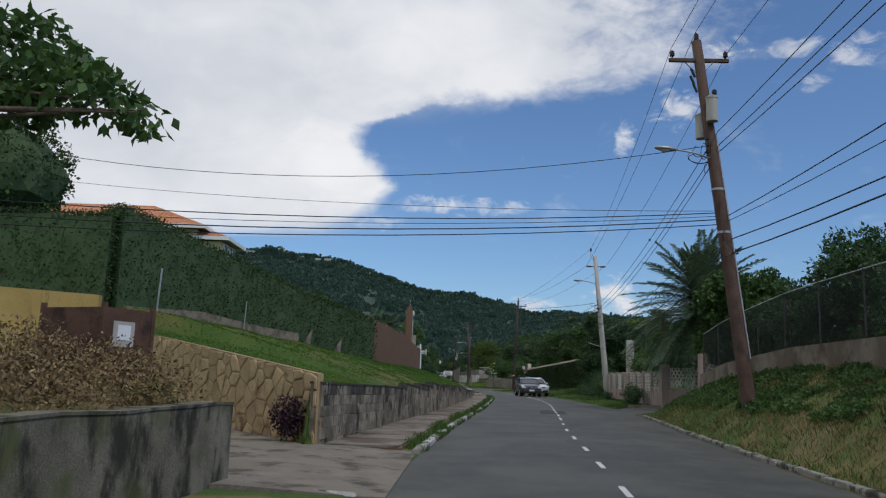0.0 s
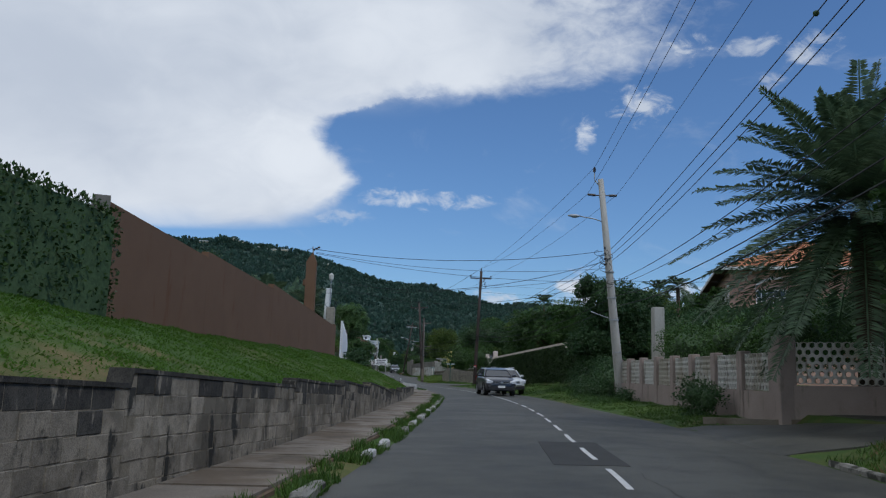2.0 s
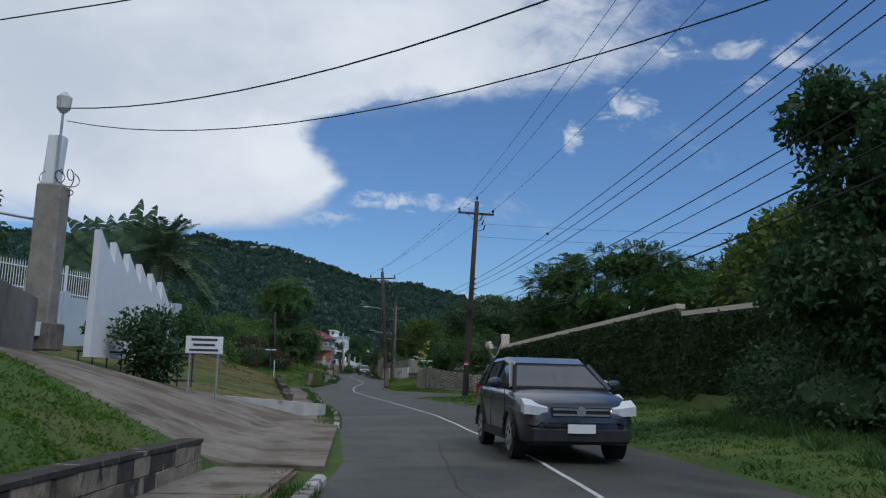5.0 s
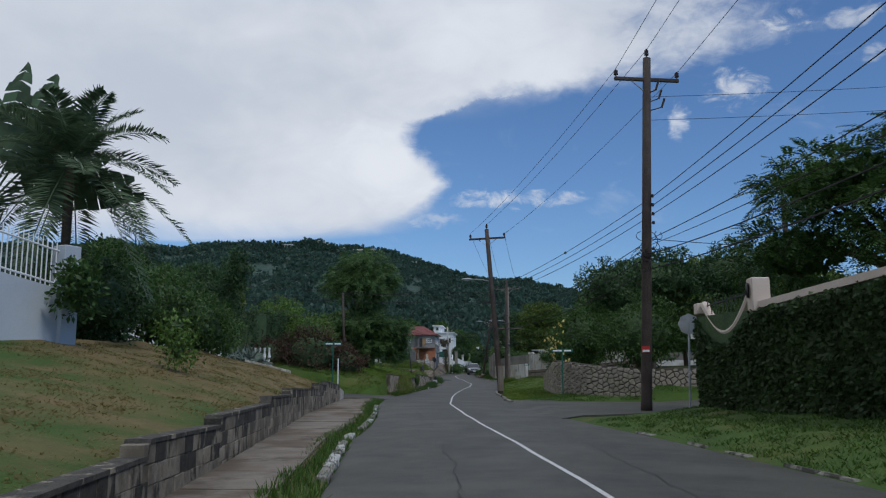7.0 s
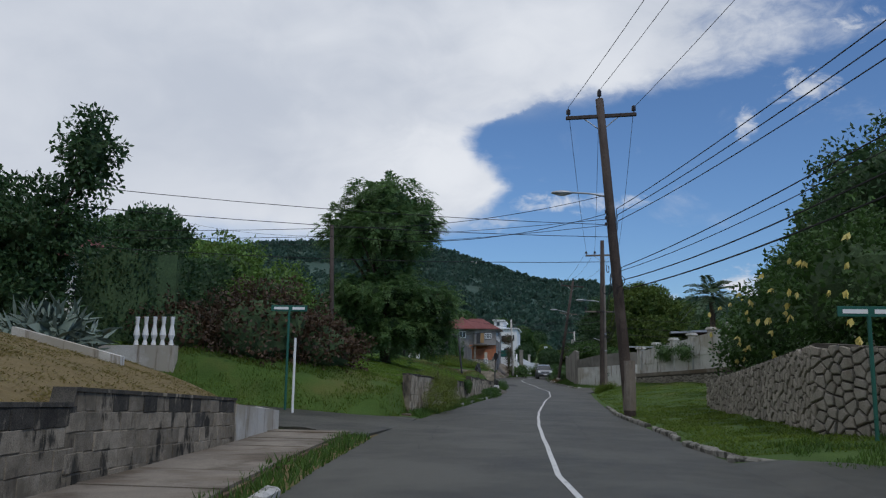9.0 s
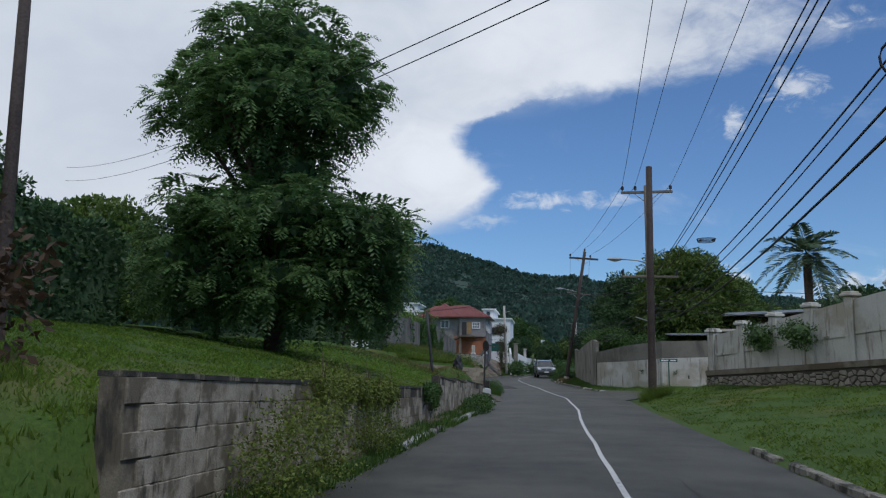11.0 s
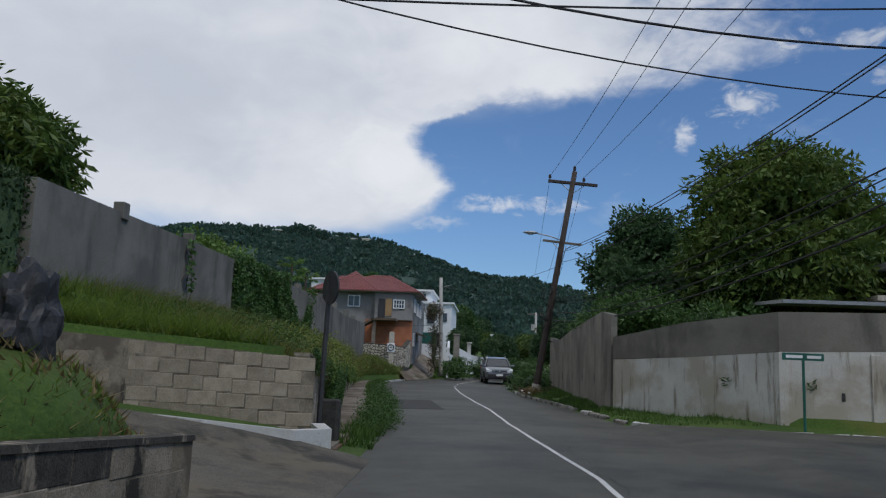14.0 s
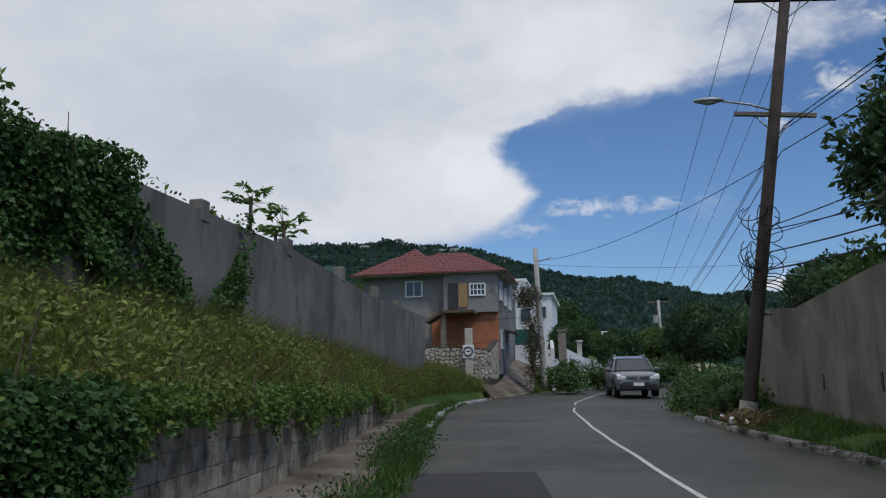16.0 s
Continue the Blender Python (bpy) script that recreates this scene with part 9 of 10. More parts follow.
# ---- bushes ----
for lab, lobes, clumps, size, mat, sd in (
        ("large rounded garden shrub beside the dry lawn", [((-7.3, 105.6, 3.9), (1.7, 2.4, 1.7)), ((-6.9, 109.2, 3.6), (1.6, 2.2, 1.6)), ((-6.8, 112.8, 3.3), (1.3, 1.8, 1.3)), ((-7.6, 116.0, 3.0), (1.3, 1.6, 1.1))], 440, .13, L_MID, 91),
        ("dense dark shrub beside the pale wall", [((-6.6, 103.8, 3.4), (1.6, 2.0, 1.5)), ((-9.4, 106.6, 3.4), (2.0, 2.2, 1.4))], 240, .13, L_DARK, 92),
        ("dark red-tinged shrub at the street corner", [((-6.2, 129.4, 2.4), (2.6, 1.6, 1.9)), ((-9.0, 129.2, 2.2), (1.8, 1.4, 1.7)), ((-4.2, 129.8, 1.9), (1.4, 1.3, 1.3))], 330, .12, material("reddish_leaf", (.06, .04, .025), (.1, .06, .035), .5, .5, 3, 0, island=.35, translucent=.2), 93),
        ("light green tree behind street-corner shrubs", [((-9.5, 133.5, 4.8), (2.2, 2.0, 1.5)), ((-7.0, 132.5, 4.0), (1.6, 1.6, 1.2))], 200, .14, L_LIGHT, 94),
        ("shrubs over the rubble stone wall with yellow flowers", [((9.7, 129.0, 2.7), (1.6, 3.0, 1.7)), ((9.8, 123.8, 3.2), (1.7, 3.0, 1.8)), ((12.0, 119.4, 3.1), (2.2, 1.9, 1.9)), ((9.4, 132.6, 2.3), (1.2, 1.4, 1.4)), ((16.2, 118.6, 3.0), (2.6, 1.8, 1.9))], 620, .13, L_MID, 95),
        ("tall dark trees above the rubble wall", [((11.4, 125.4, 5.9), (1.9, 2.6, 1.6)), ((13.6, 122.4, 5.9), (2.2, 2.4, 1.7)), ((11.6, 129.6, 4.9), (1.9, 2.4, 1.6)), ((17.0, 121.0, 6.0), (2.4, 2.4, 1.7))], 480, .15, L_DARK, 96),
        ("dark trees behind the panelled wall", [((15.2, 151.0, 4.5), (1.5, 2.0, 1.3)), ((17.2, 147.5, 5.0), (1.6, 2.0, 1.5))], 200, .14, L_MID, 97),
        ("shrubs growing over the pierced wall", [((14.7, 50, 2.6), (1.1, 2.4, .9)), ((15.0, 55, 2.7), (1.2, 2.6, 1.0)), ((15.2, 60.5, 2.6), (1.3, 2.8, 1.1)), ((16.6, 65.5, 2.5), (1.6, 2.6, 1.5))], 420, .1, L_MID, 98),
        ("dark shrub in front of the pierced wall", [((11.75, 50.6, .65), (.45, .75, .6)), ((11.8, 49.6, .55), (.4, .5, .5))], 70, .08, L_DARK, 99),
        ("overgrown dark bushes below the pale pole", [((13.9, 68.4, .9), (1.2, 2.0, 1.2)), ((14.6, 71.6, 1.2), (1.5, 2.0, 1.4)), ((15.2, 78.6, 1.2), (1.5, 2.4, 1.3)), ((14.2, 75.0, .9), (1.4, 2.0, 1.0))], 360, .11, L_DARK, 100),
        ("dark bushes in the garden behind the pink wall", [((19, 60, 3.4), (2.4, 3.5, 1.8)), ((20, 67, 3.6), (2.6, 3.2, 1.9)), ((19, 73, 3.8), (2.4, 3.0, 2.0)), ((17.5, 52, 3.0), (2, 3, 1.6))], 480, .14, L_DARK, 101),
        ("shrubs behind the top of the grey wall", [((5.8, 177.6, 3.7), (1.2, 1.4, .7)), ((5.2, 180.6, 3.6), (.9, 1.4, .6)), ((7.6, 175.6, 3.3), (1.6, 1.0, .6)), ((5.1, 184.5, 3.4), (.9, 1.6, .7))], 220, .14, L_MID, 102),
        ("shrubs growing on the panelled wall", [((9.3, 154.4, 2.75), (.5, .6, .45)), ((10.3, 152.8, 2.8), (.55, .7, .5)), ((12.6, 149.2, 3.3), (.5, .8, .5))], 110, .09, L_MID, 103),
        ("bushy overgrowth at the foot of a leaning pole", [((3.0, 190.4, 1.2), (.9, 1.6, .7)), ((2.6, 194, 1.2), (.8, 2.0, .6)), ((3.6, 197.5, 1.5), (1.3, 2.2, .8))], 230, .1, L_MID, 104),
        ("bank of shrubs beyond the bend", [((-1.8, 209.5, 2.0), (1.0, 2.0, .9)), ((0.5, 213.5, 2.0), (2.2, 1.5, .8)), ((3.5, 219, 2.4), (2.2, 2.0, .9))], 260, .12, L_MID, 105),
        ("leafy weeds on the block wall and verge", [((-1.0, 136.4, .3), (.3, .9, .35)), ((-1.5, 134.0, .8), (.5, 1.5, .42)), ((-.75, 131.6, .4), (.4, 1.0, .5)), ((-1.75, 135.6, 1.05), (.6, 1.3, .24))], 620, .04, L_WEED, 106),
        ("weedy bush on the verge", [((-.62, 149.4, .2), (.28, 1.4, .24)), ((-.75, 153.0, .22), (.24, .8, .22))], 200, .07, L_MID, 107),
        ("weedy bush growing through the pavement", [((-1.15, 167.0, .35), (.25, 1.2, .3)), ((-1.4, 169.2, .45), (.32, 1.3, .42)), ((-2.15, 174.8, .5), (.3, 1.5, .35)), ((-3.15, 181.0, .65), (.3, 1.6, .35))], 420, .045, L_MID, 108),
        ("vines and bushes above the block wall", [((-3.3, 167.6, 1.75), (1.1, 2.4, .55)), ((-4.2, 173.2, 1.8), (1.2, 2.8, .6)), ((-5.0, 178.6, 1.9), (1.1, 2.8, .6)), ((-5.8, 185, 1.7), (.8, 3.2, .7)), ((-6.6, 191.5, 1.6), (.8, 3.2, .7)), ((-7.0, 197.2, 1.7), (.7, 3.0, .6)), ((-6.9, 202.6, 2.15), (.8, 2.6, .35)), ((-5.6, 204.6, 1.6), (.4, 1.2, .25))], 1750, .055, L_WEED, 109),
        ("soft bushy grass and weeds on the bank by the lane", [((-5.2, 164.4, 1.95), (1.6, 1.1, .5)), ((-3.2, 165.4, 1.75), (1.1, 1.5, .45)), ((-4.6, 167.2, 2.1), (1.5, 1.6, .4))], 420, .05, L_MID, 121),
        ("leafy bushes in the garden above the grey wall", [((-7.9, 180.8, 4.2), (.9, 1.4, .8)), ((-7.7, 176.4, 4.7), (.8, 1.6, .6)), ((-7.5, 172.6, 4.6), (.7, 1.2, .5)), ((-9.4, 193, 3.8), (1.6, 3.4, 1.0)), ((-10.5, 201, 3.2), (1.6, 3, 1.2))], 460, .12, L_LIGHT, 110),
        ("dead vines hanging on a pole beside the driveway", [((-3.45, 210.2, 3.6), (.3, .3, 2.2)), ((-3.6, 210.2, 6.1), (.55, .5, .55))], 150, .1, material("dead_leaf", (.08, .06, .04), (.12, .1, .06), .7, 1, 5, 0, island=.3), 111),
        ("brown dead brush piled on the bank", [((-3.4, 11.0, .92), (.9, .9, .34)), ((-5.0, 11.2, 1.2), (1.3, .9, .42)), ((-4.2, 12.3, 1.15), (1.0, .6, .3)), ((-6.6, 11.8, 1.5), (1.3, 1.0, .5)), ((-3.9, 9.2, .95), (1.1, 1.1, .3))], 900, .05, material("dead_brush", (.12, .08, .038), (.25, .175, .085), .8, .8, 5, 0, island=.4), 118),
        ("dark weedy bushes on the verge by the pale pole", [((12.5, 61.0, .25), (.35, .8, .3)), ((12.5, 65.2, .45), (.6, 1.4, .6)), ((12.3, 67.6, .5), (.7, 1.2, .6))], 200, .09, L_DARK, 119),
        ("dark purple ornamental shrub against the stone wall", [((-2.5, 17.45, .4), (.2, .18, .28))], 50, .075, material("purple_leaf", (.03, .012, .02), (.05, .02, .03), .6, 1, 5, 0, island=.3), 112),
        ("small yellow-green shrub in the dry lawn", [((-2.1, 99.1, 1.85), (.25, .25, .45)), ((-2.2, 99.2, 2.35), (.3, .3, .25))], 26, .11, L_LIGHT, 113),
        ("young frangipani with tufts of leaves", [((-5.6, 92.2, 2.5), (.5, .45, .4)), ((-6.1, 92.0, 2.8), (.3, .3, .2))], 26, .22, L_MID, 114),
        ("small young tree beside the white post", [((-4.4, 98.7, 3.2), (.35, .35, .6))], 26, .15, L_MID, 115),
        ("spiky agave clump in the lawn", [((-7.3, 120.4, 1.75), (.7, .7, .4))], 40, .5, material("agave_leaf", (.12, .16, .13), (.18, .23, .19), .6, 1, 5, 0, island=.2), 116),
        ("small dark round tree beyond the white gate", [((-.6, 80.4, 2.0), (.75, .75, .7)), ((-.5, 80.6, 1.35), (.55, .6, .5))], 90, .13, L_DARK, 117)):
    if clumps:
        bush("bush", lab, lobes, clumps, 34 if size < .1 else 30, .3 if size < .1 else .38, size, mat, sd, .14 if "agave" in lab else .5)

rng = np.random.default_rng(5)
flowers = thing("trumpet_flowers", "hanging pale yellow trumpet flowers on the shrubs", "flowers")
for k in range(46):
    y = rng.uniform(120.0, 133.0)
    z = rng.uniform(1.5, 4.0)
    x = 8.2 + .45 * abs(z - 3) - .12 + rng.uniform(-.1, .3)
    quads("flower", leaf_arrays(np.array([(x, y, z)] * 4), .16, np.tile((-.3, -.3, -1.0), (4, 1)), .35, .5, .2, rng), YELLOWFL, flowers)

# woods and gardens farther off: three trees, copied
protos = []
for k, (mat, lobes, h) in enumerate(((L_DARK, [((0, 0, 4.6), (2.8, 2.8, 2.2)), ((1.8, .6, 3.6), (2, 2, 1.7)), ((-1.8, -.4, 3.7), (2, 2.1, 1.8))], 2), (L_MID, [((0, 0, 5.4), (2.3, 2.3, 2.3)), ((1.2, -.8, 3.9), (2.1, 2, 1.7)), ((-1.4, .6, 3.6), (1.9, 2, 1.6))], 2.4), (L_MANGO, [((0, 0, 4.2), (3.0, 3.0, 2.1)), ((2.0, .2, 3.2), (2.0, 2, 1.5)), ((-1.7, .9, 3.4), (2.2, 2, 1.6))], 1.8))):
    t = tree("garden_tree", ("dark rounded garden tree in the distance", "tall green garden tree in the distance", "broad mango tree in the distance")[k], (0, 0, 0), (0, 0, h), lobes, .2, 300, 34, .55, .24, mat, 120 + k, .45, .2, .8)
    tagged(t, group="distant garden trees")
    protos.append(t)
rnd = random.Random(3)
spots = [(-21, 149), (-24, 160), (-26, 153), (-28, 140), (-34, 152), (-20, 131), (-22, 116), (-28, 108), (-30, 176), (-19, 203), (-24, 206), (-18, 228), (-26, 222), (-12, 232), (-14, 90), (-20, 98),
         (22, 126), (24, 133), (19, 134), (15, 138), (26, 142), (20, 146), (33, 128), (30, 112), (34, 104), (28, 94), (36, 92), (22, 90), (19, 84), (26, 83), (23, 152), (18, 168), (26, 172), (16, 190), (20, 197), (12, 194), (25, 205), (14, 204), (20, 214), (30, 190), (13, 216), (18, 226), (24, 236),
         (5, 236), (7, 228), (3.2, 262), (0, 268), (-4, 258), (9.5, 272), (14, 250), (17, 262), (-8, 262), (12, 290), (6, 300), (-2, 292), (-10, 290), (22, 282), (30, 260), (36, 240), (-20, 262), (-30, 250), (-2.2, 231), (1.5, 232),
         (-22, 62), (-16, 62), (-30, 70), (-38, 46), (-30, 30), (-40, 60), (-45, 80), (-36, 90), (24, 40), (30, 48), (27, 30), (22, 22), (32, 58), (44, 84), (46, 110), (-50, 120), (-46, 170), (-40, 200), (45, 160), (48, 190), (42, 220)]
used = set()
for i, (x, y) in enumerate(spots):
    k = rnd.randrange(3)
    sc = rnd.uniform(.8, 1.15) if abs(x) < 30 else rnd.uniform(1.0, 1.5)
    if -3 < x < 8 and y > 226:
        sc = rnd.uniform(.55, .8)
    m = pose(x, y, gz(x, y) - .1, 0, 0, rnd.uniform(0, 360)) @ Matrix.Diagonal((sc, sc, sc * rnd.uniform(.85, 1.15), 1))
    if k not in used:
        used.add(k)
        protos[k].matrix_basis = m
    else:
        o = copy_thing(protos[k], pose(0, 0, 0))
        o.matrix_basis = m


# ---- grass ----
def blades(name, label, pts, h, mat, seed, width=.012, lean=.35, category="grass"):
    """Single upright blades at pts."""
    rng = np.random.default_rng(seed)
    p = np.array(pts)
    n = len(p)
    a = rng.uniform(0, 2 * math.pi, n)
    hh = h * rng.uniform(.5, 1.4, n)
    side = np.stack([np.cos(a), np.sin(a), np.zeros(n)], 1) * (width * rng.uniform(.7, 1.4, n))[:, None]
    tip = p + np.stack([rng.normal(0, lean, n) * hh, rng.normal(0, lean, n) * hh, hh], 1)
    v = np.stack([p - side, p + side, tip], 1).reshape(-1, 3)
    return tagged(tris(name, v, mat), label, category, kind="stuff")


def field(x0, x1, y0, y1, n, seed, clump=0.0):
    """n places on the ground between x0(y) and x1(y)."""
    rnd = random.Random(seed)
    out = []
    while len(out) < n:
        y = rnd.uniform(y0, y1)
        x = rnd.uniform(x0(y), x1(y))
        if clump and noise.noise(Vector((x * 1.2, y * 1.2, seed))) < clump:
            continue
        out.append((x, y, gz(x, y) - .015))
    return out


WL = lambda y: interp(y, LEFT, 1) - .22
HL = lambda y: interp(y, LEFT, 3)
VR = lambda y: interp(y, RIGHT, 1)
blades("verge_grass", "ragged green grass between kerb and pavement", field(lambda y: rl(y) - .5, lambda y: rl(y) + .08, 17, 70, 14000, 1, -.05), .13, L_GRASS, 201)
blades("verge_grass", "ragged green grass along the second pavement", field(lambda y: rl(y) - .55, lambda y: rl(y) + .05, 79, 120.5, 10000, 2, .0), .13, L_GRASS, 202)
blades("verge_grass", "long weedy grass along the third pavement", field(lambda y: rl(y) - .6, lambda y: rl(y) + .12, 128, 156.8, 8000, 3, -.05), .18, L_GRASS, 203)
blades("verge_grass", "long weedy grass along the fourth pavement", field(lambda y: rl(y) - .6, lambda y: rl(y) + .12, 163.6, 200, 9000, 36, -.05), .2, L_GRASS, 236)
blades("lawn_grass", "short green lawn grass on the slope", field(HL, WL, 17.5, 70, 120000, 4), .04, L_LUSH, 204, .022, 1.0)
blades("lawn_grass", "short dry lawn grass on the slope", field(HL, WL, 83.2, 121, 60000, 5), .03, L_SUNDRY, 205, .02, 1.5)
blades("lawn_grass", "short green lawn grass below the big tree", field(HL, WL, 129, 156, 90000, 6), .045, L_SUNNY, 206, .02, .7)
blades("bank_grass", "rough green grass on the right-hand bank", field(lambda y: rr(y) + .1, VR, 4, 38.4, 22000, 7, .0), .12, L_GRASS, 207, .012, .5)
blades("bank_grass", "dry stalks on the first bank", field(lambda y: interp(y, LEFT, 1) - 5, WL, 1, 11.3, 9000, 8, -.1), .16, L_DRY, 208, .01, .6)
def weeds(name, label, pts, size, mat, seed, rise=.1):
    """Broad-leaved weeds: flat whorls of leaves a little over the ground."""
    rngw = np.random.default_rng(seed)
    p = np.repeat(np.array(pts), 7, axis=0)
    p[:, 2] += rngw.uniform(.0, rise, len(p))
    p[:, :2] += rngw.normal(0, .05, (len(p), 2))
    ob = quads(name, leaf_arrays(p, size, np.tile((0, 0, .45), (len(p), 1)), .8, .6, 0, rngw), mat)
    return tagged(ob, label, "weeds", kind="stuff")


rngm = np.random.default_rng(61)
mp_ = rngm.normal(size=(7000, 3))
mp_ /= np.linalg.norm(mp_, axis=1, keepdims=True)
mp_ = mp_[mp_[:, 2] > .1] * np.array(MOUND[1]) * .99 + np.array(MOUND[0])
blades("bank_grass", "short green grass on the mound", mp_[::3], .07, L_LAWN, 261, .012, .6)
blades("bank_grass", "dry brown grass on the mound", mp_[1::2], .08, L_DRY, 262, .011, .8)
weeds("bank_weeds", "low dark green broad-leaved weeds on the road bank", field(lambda y: rr(y) + .35 * (VR(y) - rr(y)), VR, 4, 38.4, 5500, 51, -.02), .1, L_MID, 251, .14)
blades("tall_grass", "long tan and green grass on the mound by the lane", field(HL, WL, 153.5, 157, 3000, 31, .0), .1, L_DRY, 231, .012, .4)
blades("tall_grass", "long green grass on the mound by the lane", field(HL, WL, 152, 157, 3000, 32, .0), .1, L_GRASS, 232, .012, .4)
blades("bank_grass", "dry brown stalks on the road bank", field(lambda y: rr(y) + .2, VR, 4, 38, 12000, 33, -.1), .13, L_DRY, 233, .012, .6)
blades("bank_grass", "dry stalks beside the drive", field(lambda y: HL(y) - 3.5, lambda y: HL(y) - .2, 11.7, 15.4, 6000, 18, -.1), .18, L_DRY, 218, .01, .6)
blades("verge_grass", "green verge before walls and bushes", field(lambda y: rr(y) + .1, lambda y: VR(y) - .1, 47, 103, 42000, 9, -.3), .06, L_GRASS, 209, .02, .8)
blades("tall_grass", "tall green weeds on the verge", field(lambda y: VR(y) - 2.2, lambda y: VR(y) - .2, 60, 80, 7000, 10, .05), .26, L_MID, 210, .012, .6)
blades("verge_grass", "green verge around the corner", field(lambda y: rr(y) + .15, lambda y: min(VR(y), 14) - .1, 118, 159, 44000, 11, -.3), .055, L_LAWN, 211, .02, .9)
blades("verge_grass", "rough grass under the rubble wall", field(lambda y: 6.6, lambda y: 15.0, 115.9, 119.5, 9000, 34, -.1), .1, L_GRASS, 234)
blades("verge_grass", "rough grass at the mouth of the side street", field(lambda y: -12.0, lambda y: -1.3, 126.9, 130.0, 14000, 35, -.2), .09, L_LAWN, 235)
blades("tall_grass", "tall clump of grass round two poles", [(x, y, gz(x, y) - .02) for x, y in ((5.95 + random.uniform(-.5, .5), 157.5 + random.uniform(-.7, .7)) for _ in range(2200))], .42, L_LAWN, 212, .009, .6)
blades("verge_grass", "grass strip before the grey wall", field(lambda y: rr(y) + .1, lambda y: VR(y) - .1, 171.5, 200, 14000, 13, -.2), .12, L_GRASS, 213)
blades("tall_grass", "long grass on the bank above the block wall", field(HL, WL, 163.6, 206.2, 29000, 14), .34, L_LIGHT, 214, .012, .6)
blades("tall_grass", "long olive and tan grass on the bank above the block wall", field(HL, WL, 163.8, 206.2, 33000, 41), .42, L_OLIVE, 241, .009, .7)
blades("tall_grass", "fuzzy olive grass over the end of the block wall", field(lambda y: WL(y) - 1.6, lambda y: WL(y) + .05, 163.5, 169, 9000, 45), .45, L_OLIVE, 245, .008, .7)
blades("tall_grass", "dry seed stalks on the bank above the block wall", field(HL, WL, 166, 202, 5000, 42), .5, L_STRAW, 242, .006, .5)
blades("tall_grass", "tall soft grass on the bank by the lane", field(HL, WL, 163.5, 173, 12000, 43), .36, L_LAWN, 243, .01, .9)
blades("tall_grass", "tall soft grass above the pale block wall", field(lambda y: HL(y) - 4.5, lambda y: HL(y) - .25, 160.3, 163.3, 11000, 44), .3, L_LAWN, 244, .01, .9)
blades("lawn_grass", "grass bank beyond the bend", field(lambda y: rl(y) - 2, lambda y: rl(y) - .1, 206, 226, 6000, 15), .25, L_GRASS, 215)

# heap of cut branches and litter at the foot of the leaning pole
heap = thing("debris_heap", "heap of cut branches, dry leaves and litter by the road", "debris", group="")
rngd = np.random.default_rng(91)
quads("dry_leaves", leaf_arrays(np.array((2.75, 186.6, .85)) + blob(420, (.5, 1.5, .22), rngd, .2), .11, None, 1, .5, 0, rngd), L_DRY, heap)
for k in range(16):
    x, y = 2.75 + rngd.normal(0, .25), 186.6 + rngd.normal(0, .8)
    a = rngd.uniform(0, 6.28)
    part("branch", tube([(x, y, .78), (x + .5 * math.cos(a), y + .5 * math.sin(a), 1.0), (x + .9 * math.cos(a), y + .9 * math.sin(a), .95 + rngd.uniform(-.1, .25))], [.022, .016, .006], 5, False), BARK, heap)
for k in range(9):
    x, y = 2.5 + rngd.normal(0, .25), 186.3 + rngd.normal(0, .8)
    part("litter", lump((x, y, .82 + rngd.uniform(0, .12)), (.07, .09, .05), k, 1, .6), WHITE if k % 3 else RUST, heap)

# ---- cars ----
def car_paint(name, col):
    m = material(name, col, tuple(c * 1.08 for c in col), .28, .8, 30, 0, spec=.6)
    m.node_tree.nodes["Principled BSDF"].inputs["Coat Weight"].default_value = .6
    return m


RUBBER = material("tyre_rubber", (.018, .018, .018), (.03, .03, .03), .9, 8, 60, .3, .004)
PLASTIC = material("black_plastic", (.02, .02, .021), (.032, .032, .034), .7, 6, 60, .2, .003)
ALLOY = material("alloy_wheel", (.42, .42, .43), (.52, .52, .53), .35, 6, 40, 0, metal=.7)
LAMPGL = material("lamp_glass", (.55, .57, .6), (.68, .7, .72), .12, 3, 20, 0, spec=.7)
REDGL = material("red_lamp_glass", (.3, .012, .012), (.38, .02, .02), .2, 3, 20, 0, spec=.6)


def loft(sections):
    """A closed skin through rings of equally many points."""
    bm = bmesh.new()
    rings = [[bm.verts.new(p) for p in s] for s in sections]
    n = len(rings[0])
    for a, b in zip(rings, rings[1:]):
        for k in range(n):
            bm.faces.new((a[k], a[(k + 1) % n], b[(k + 1) % n], b[k]))
    bm.faces.new(rings[0][::-1])
    bm.faces.new(rings[-1])
    return bm


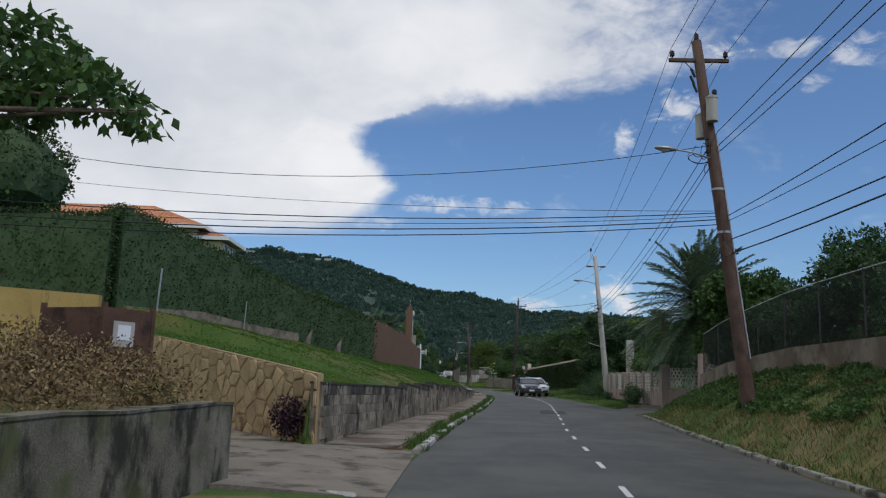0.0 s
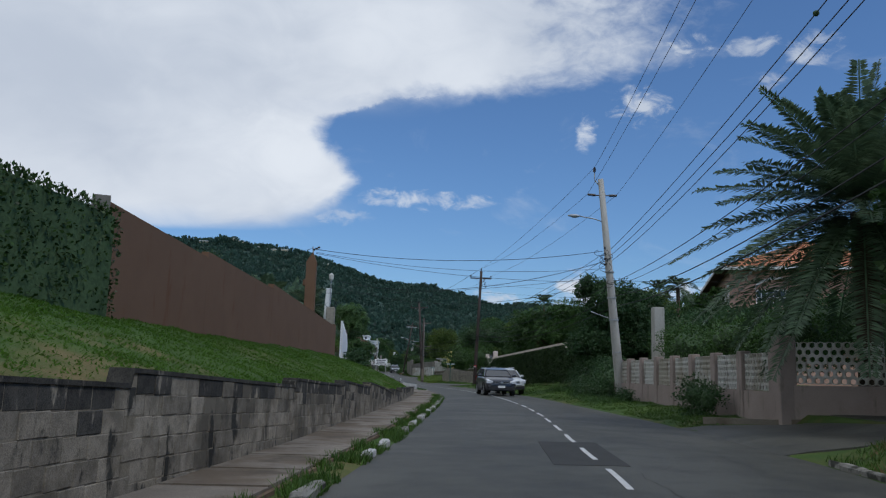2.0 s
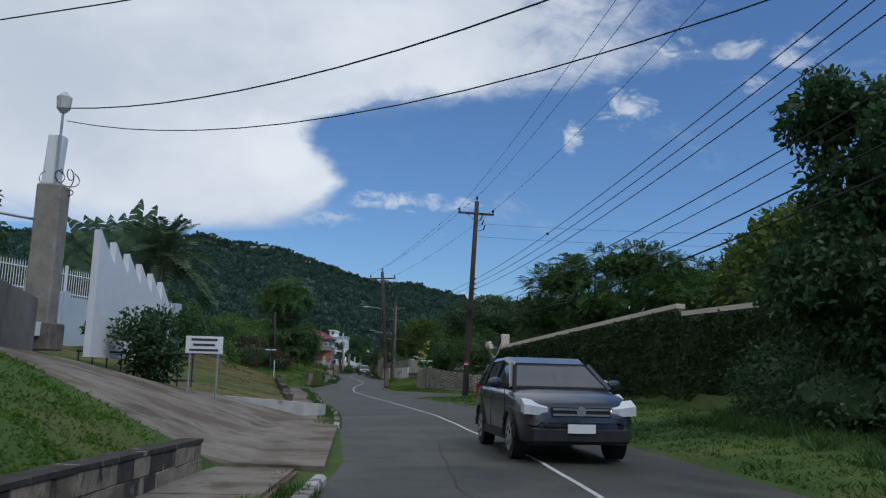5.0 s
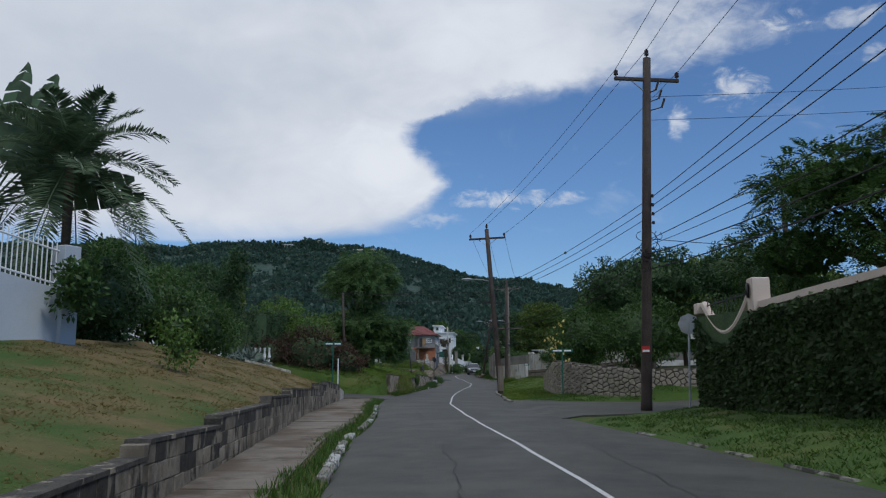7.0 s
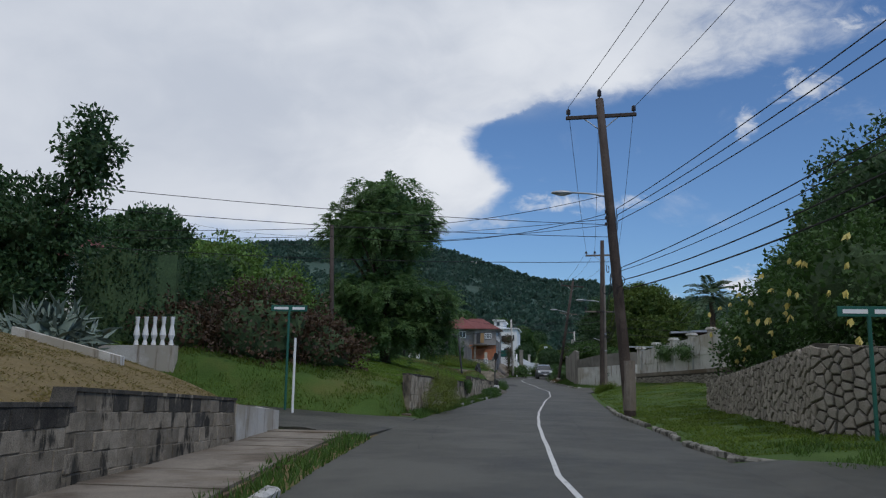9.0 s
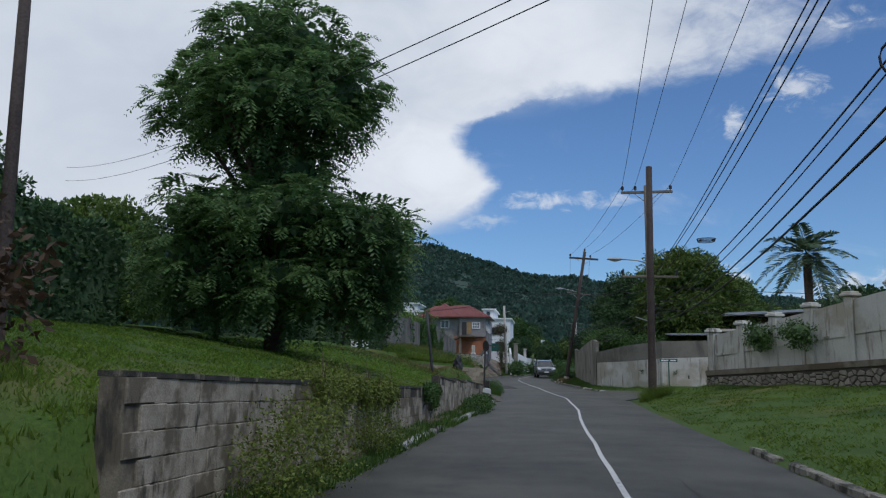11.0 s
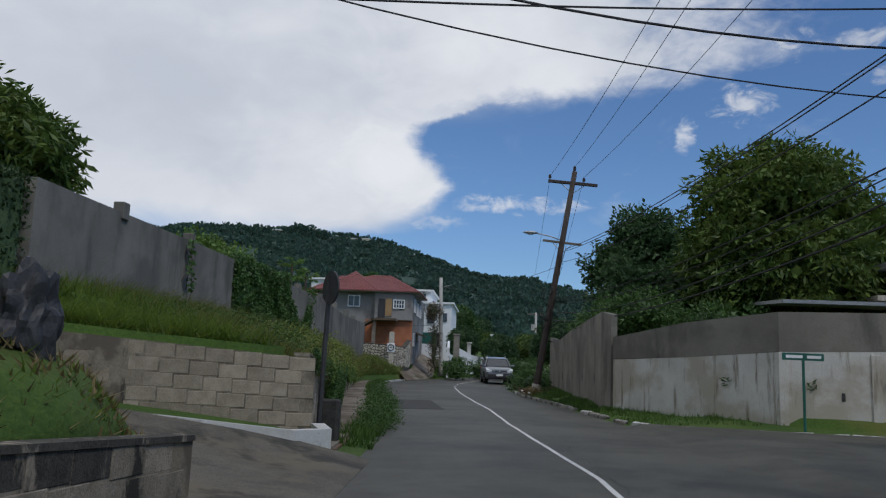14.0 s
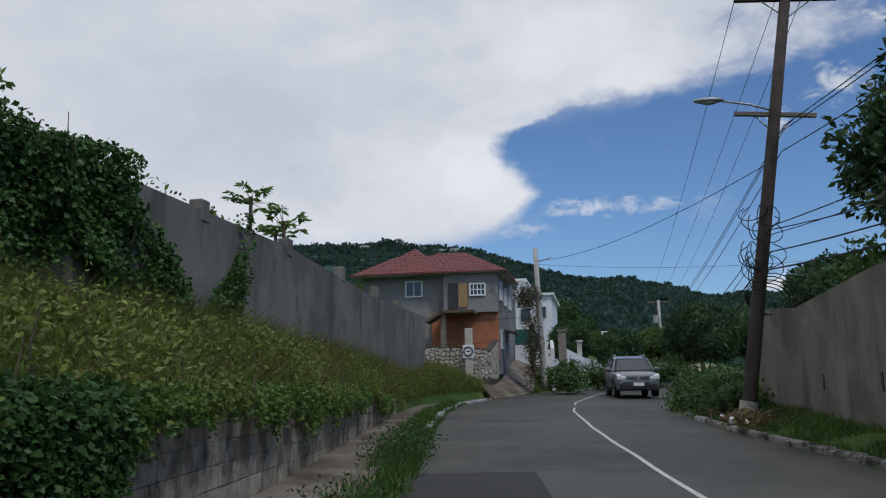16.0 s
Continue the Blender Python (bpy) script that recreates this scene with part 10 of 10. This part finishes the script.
def suv(label, at, turn, paint, rails=True, h=1.66, name="car"):
    """A sports utility car that looks along -y, standing at at."""
    ob = thing(name, label, "car", at, "cars on the road")
    ob.rotation_euler = (0, 0, radians(turn))

    def ring(y, lo, hi, w):
        """Half a section of the body, mirrored: sill, bulging flank, shoulder and a slightly crowned top."""
        half = [(.86, lo), (.95, lo + .05), (.985, lo + .16), (1.0, lo + (hi - lo) * .45), (.995, hi - .25), (.97, hi - .12), (.93, hi - .05), (.84, hi - .012), (.5, hi + .012)]
        return [(-w * a, y, z) for a, z in half] + [(w * a, y, z) for a, z in half[::-1]]
    body = part("body", loft([ring(-2.24, .45, .68, .6), ring(-2.2, .37, .78, .72), ring(-2.12, .31, .87, .81), ring(-1.98, .27, .94, .865), ring(-1.6, .26, 1.02, .9), ring(-1.05, .26, 1.08, .91), ring(-.4, .26, 1.1, .912), ring(.8, .26, 1.11, .915), ring(1.5, .26, 1.12, .91),
                              ring(1.95, .28, 1.12, .885), ring(2.1, .32, 1.08, .86), ring(2.19, .4, 1.0, .81), ring(2.22, .47, .9, .74)]), paint, ob, smooth=True)

    def top(y, z, w0, w1, z0=1.04):
        return [(-w0, y, z0), (-w1, y + (0), z - .05), (-w1 * .9, y, z), (w1 * .9, y, z), (w1, y, z - .05), (w0, y, z0)]
    glass = part("cabin", loft([top(-1.12, 1.1, .82, .8), top(-.35, h - .1, .83, .66), top(.2, h - .02, .83, .68), top(1.3, h - .04, .83, .67), top(1.75, h - .12, .82, .66), top(2.1, 1.14, .8, .76)]), PLASTIC, ob)

    def pane(name, pts, out):
        o = Vector(out) * .012
        bm = bmesh.new()
        bm.faces.new([bm.verts.new(Vector(p) + o) for p in pts])
        part(name, bm, GLASS, ob, "dark tinted glass")
    pane("windscreen", [(-.74, -1.09, 1.11), (.74, -1.09, 1.11), (.58, -.38, h - .12), (-.58, -.38, h - .12)], (0, -.6, .8))
    pane("rear_window", [(.68, 2.07, 1.17), (-.68, 2.07, 1.17), (-.56, 1.78, h - .16), (.56, 1.78, h - .16)], (0, .8, .6))
    for s in (-1, 1):
        for y0, y1, t0, t1 in ((-.95, .2, -.33, .18), (.29, 1.2, .26, 1.17), (1.3, 1.92, 1.27, 1.66)):
            pane("side_window", [(s * .83, y0, 1.1), (s * .83, y1, 1.1), (s * .69, t1, h - .13), (s * .69, t0, h - .15)], (s, 0, .3))
    part("roof", loft([[(x, y, z) for x, z in ((-w, zz - .05), (-w * .9, zz + .012), (w * .9, zz + .012), (w, zz - .05), (w * .8, zz - .07), (-w * .8, zz - .07))] for y, zz, w in ((-.42, h - .11, .665), (.2, h, .69), (1.3, h - .02, .68), (1.86, h - .12, .67))]), paint, ob)
    for s in (-1, 1):
        for pts in (((s * .83, -1.1, 1.08), (s * .675, -.38, h - .12)), ((s * .86, .25, 1.1), (s * .7, .2, h - .05)), ((s * .85, 1.25, 1.1), (s * .69, 1.2, h - .06)), ((s * .83, 2.0, 1.1), (s * .68, 1.72, h - .13))):
            part("pillar", tube(pts, .035, 6), paint, ob)
        for y in (-1.35, 1.3):
            wheel = part("wheel", tube([(s * .68, y, .34), (s * .9, y, .34)], .34, 20), RUBBER, ob, "black tyre on a spoked rim")
            part("rim", tube([(s * .89, y, .34), (s * .915, y, .34)], .22, 16), ALLOY, wheel)
            for k in range(5):
                a = k * 2 * math.pi / 5
                part("spoke", boxes(((s * .918, y + .12 * math.cos(a), .34 + .12 * math.sin(a)), (.012, .05, .05))), PLASTIC, wheel)
            arch = [(s * .905, y + .4 * math.cos(a), .34 + .4 * math.sin(a)) for a in [math.pi * k / 10 for k in range(11)]]
            part("wheel_arch", tube(arch, .045, 6), PLASTIC, ob)
        for y in (-.98, .24, 1.24):
            part("door_seam", boxes(((s * .912, y, .72), (.008, .012, .66))), PLASTIC, ob)
        part("sill", boxes(((s * .89, 0, .34), (.06, 2.0, .14))), PLASTIC, ob)
        mr = part("mirror", lump((s * 1.02, -.72, 1.16), (.13, .09, .09), 3, 2, .05), paint, ob)
        part("headlamp", loft([[(s * a, y, z) for a, z in ((.5, z0), (.86, z0 + .02), (.86, z1), (.5, z1 - .05))] for y, z0, z1 in ((-2.21, .7, .86), (-1.98, .72, .95))]), LAMPGL, ob, "clear headlamp")
        part("fog_lamp", tube([(s * .66, -2.2, .47), (s * .66, -2.12, .47)], .07, 10), LAMPGL, ob)
        part("tail_lamp", boxes(((s * .8, 2.13, .98), (.14, .12, .3), None, .02)), REDGL, ob)
        for y in (.05, 1.0):
            part("door_handle", boxes(((s * .925, y, .96), (.03, .18, .035))), paint, ob)
        if rails:
            part("roof_rail", tube([(s * .62, -.2, h), (s * .62, 0, h + .06), (s * .62, 1.1, h + .05), (s * .62, 1.4, h - .01)], .022, 6), STEEL, ob)
    part("grille", boxes(((0, -2.215, .76), (.9, .06, .14))), PLASTIC, ob)
    for z in (.72, .8):
        part("grille_bar", boxes(((0, -2.25, z), (.86, .02, .025))), ALLOY, ob)
    part("badge", tube([(0, -2.26, .77), (0, -2.24, .77)], .07, 12), ALLOY, ob)
    part("bumper", boxes(((0, -2.18, .42), (1.5, .14, .22), None, .03)), PLASTIC, ob)
    part("number_plate", boxes(((0, -2.265, .52), (.42, .02, .13))), WHITE, ob, "blank pale number plate")
    part("rear_bumper", boxes(((0, 2.18, .5), (1.6, .12, .24), None, .03)), PLASTIC, ob)
    return ob


suv("dark grey sports utility car on the road", (8.15, 74.0, rz(74) + .05), 3, car_paint("dark_grey_paint", (.028, .032, .042)), False, 1.6)
suv("white sports utility car with roof rails on the road", (9.4, 79.3, rz(79) + .05), 7, car_paint("white_car_paint", (.62, .63, .62)))
suv("silver-grey sports utility car with roof rails on the bend", (1.15, 205.2, rz(205) + .05), 6, car_paint("silver_paint", (.14, .155, .17)), True, 1.72)
